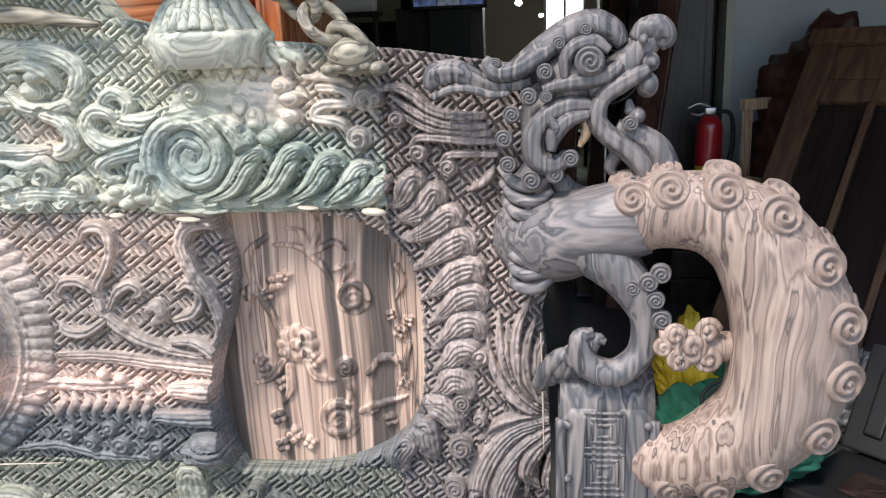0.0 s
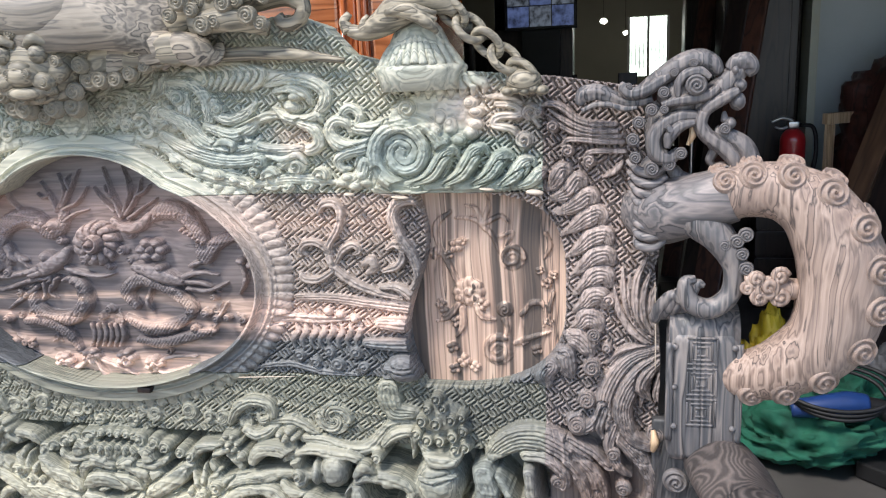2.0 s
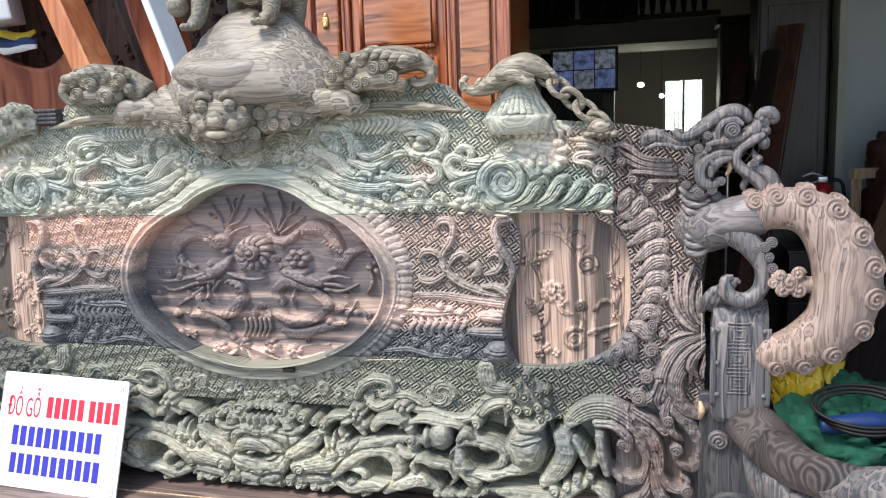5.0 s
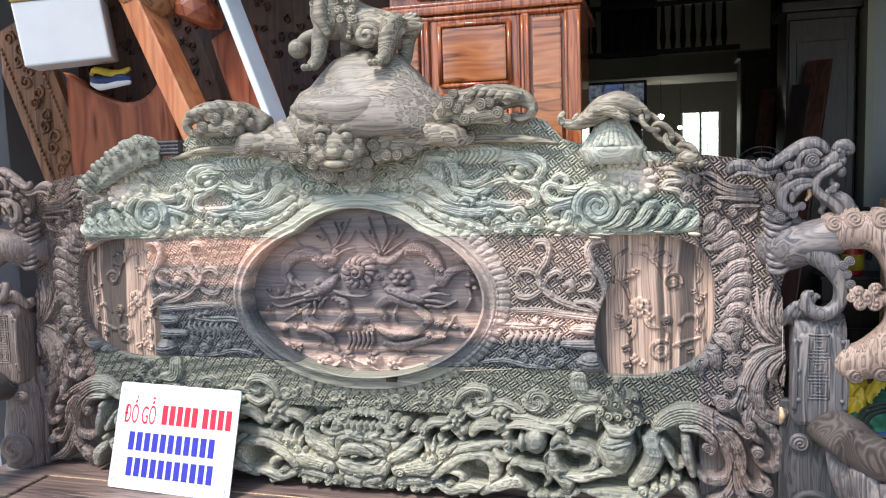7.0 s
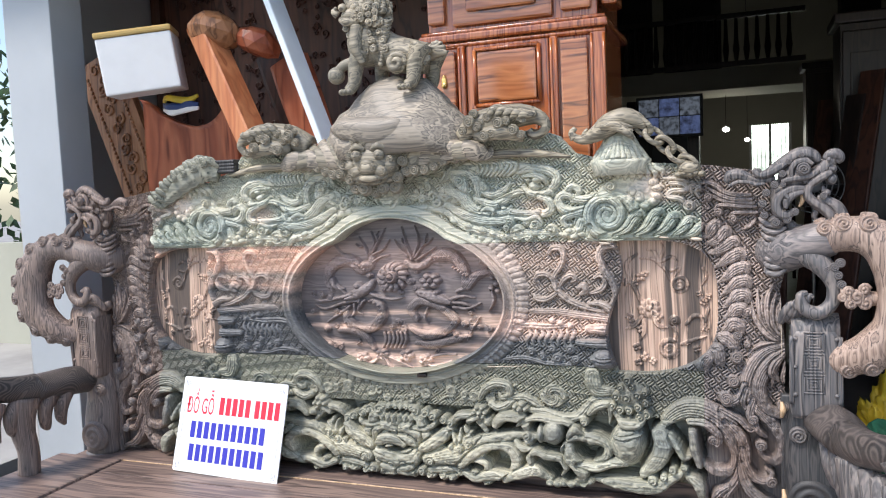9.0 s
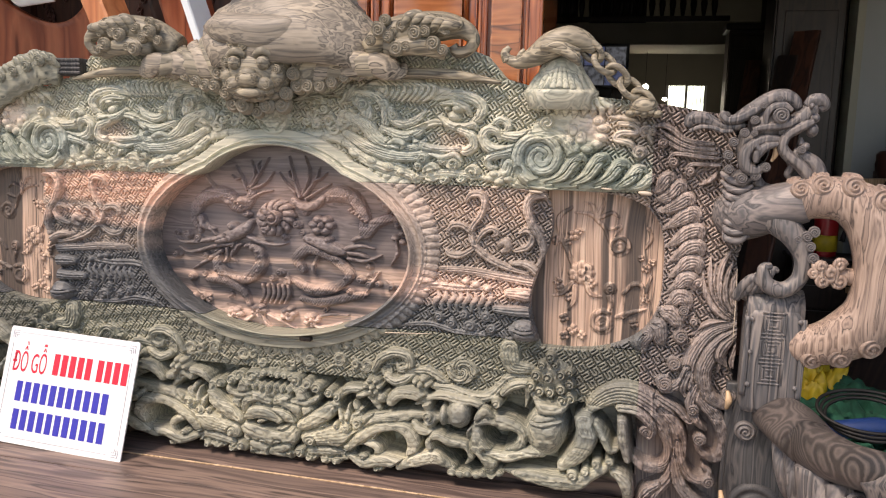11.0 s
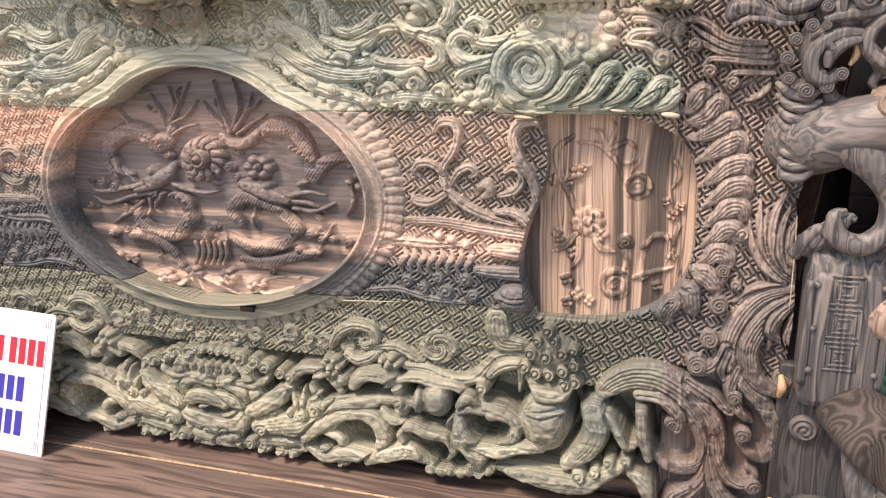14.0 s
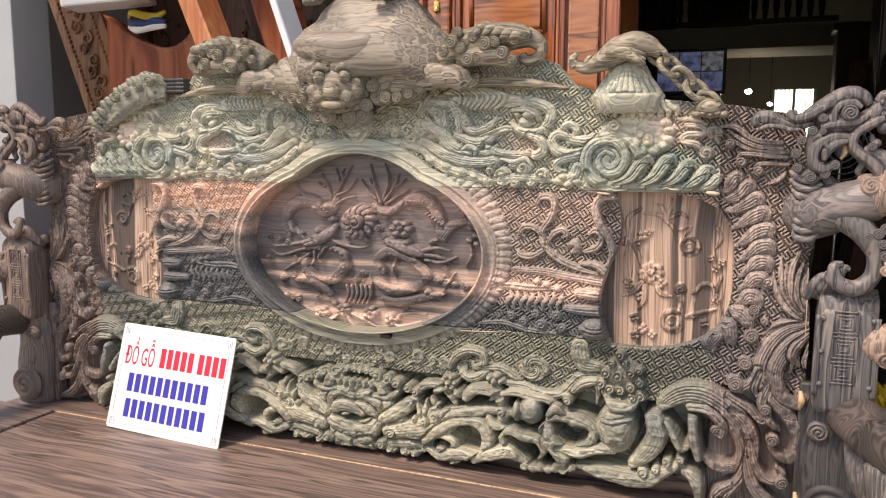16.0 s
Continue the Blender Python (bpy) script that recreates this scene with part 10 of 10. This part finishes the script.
def tool_case():
    m = pose(1.00, 2.25, 0.004, 0, 0, -46)
    e = new("tool_case")
    e.matrix_world = m
    tagged(e, label="open black plastic tool case", category="case")
    def bx(name, lo, hi, mt, rot=None):
        bm = bmesh.new()
        box(bm, lo, hi, 0.008)
        if rot is not None:
            bmesh.ops.transform(bm, matrix=rot, verts=bm.verts)
        me = bpy.data.meshes.new(name)
        bm.to_mesh(me)
        bm.free()
        me.materials.append(mt)
        ob = new(name, me)
        ob.parent = e
    bx("tray", (-0.24, -0.18, 0.0), (0.24, 0.18, 0.06), BLACKP)
    r = Matrix.Translation((0, 0.19, 0.06)) @ pose(0, 0, 0, 62)
    bx("lid", (-0.24, 0.0, 0.0), (0.24, 0.36, 0.035), BLACKP, r)
    for k in range(4):
        bx("rib", (-0.18 + 0.1 * k, 0.06, 0.036), (-0.12 + 0.1 * k, 0.28, 0.048), BLACKP, r)
    bx("latch", (-0.04, -0.2, 0.02), (0.04, -0.182, 0.06), BLACKP)
    bx("insert", (-0.12, -0.1, 0.061), (0.05, 0.05, 0.075), DARKW)


tool_case()
for k in range(3):
    bm = bmesh.new()
    sweep(bm, [(0.72 + 0.06 * k, 1.98 + 0.03 * k, 0.034), (0.80 + 0.06 * k, 1.95, 0.036), (0.88 + 0.06 * k, 1.93 - 0.03 * k, 0.036)], (0.018, 0.016, 0.008), 10)
    bm.verts.ensure_lookup_table()
    tagged(part("chisel", bm, DARKW if k < 2 else DUSKW, None), label="worn wooden-handled chisel on the floor", category="tool")
one_box("tool_tray", (0.62, 1.86, 0.0), (1.12, 2.02, 0.018), DARKW)
tagged(bpy.data.objects["tool_tray"], label="dark board under the chisels on the floor", category="board")
heap("green_rag", (1.27, 2.66, 0.203), 0.07, 0.05, 0.05, plain("lime_cloth", (0.30, 0.62, 0.22), 0.8), "bright lime green rag on a dark box", "rag", 8)
one_box("dark_box", (1.16, 2.56, 0.0), (1.42, 2.76, 0.205), BLACKP)
tagged(bpy.data.objects["dark_box"], label="matt black storage box on the floor", category="box")

# ---- outside, seen past the column ----
slab("street_wall", (-14, 4.5, 0), (-4.5, 4.7, 1.0), CREAM)
bm = bmesh.new()
for k in range(1500):
    c_ = Vector((rng.uniform(-9, -4.4), rng.uniform(5.0, 7.0), rng.uniform(0.6, 3.2)))
    d1 = Vector((rng.uniform(-1, 1), rng.uniform(-1, 1), rng.uniform(-1, 1))).normalized() * 0.09
    d2 = Vector((rng.uniform(-1, 1), rng.uniform(-1, 1), rng.uniform(-1, 1))).normalized() * 0.05
    vs = [bm.verts.new(c_ + p) for p in (d1, d2, -d1, -d2)]
    bm.faces.new(vs)
hedge = tagged(part("hedge_leaves", bm, LEAFM, None), label="green leafy hedge outside beyond the column", category="hedge", kind="stuff")
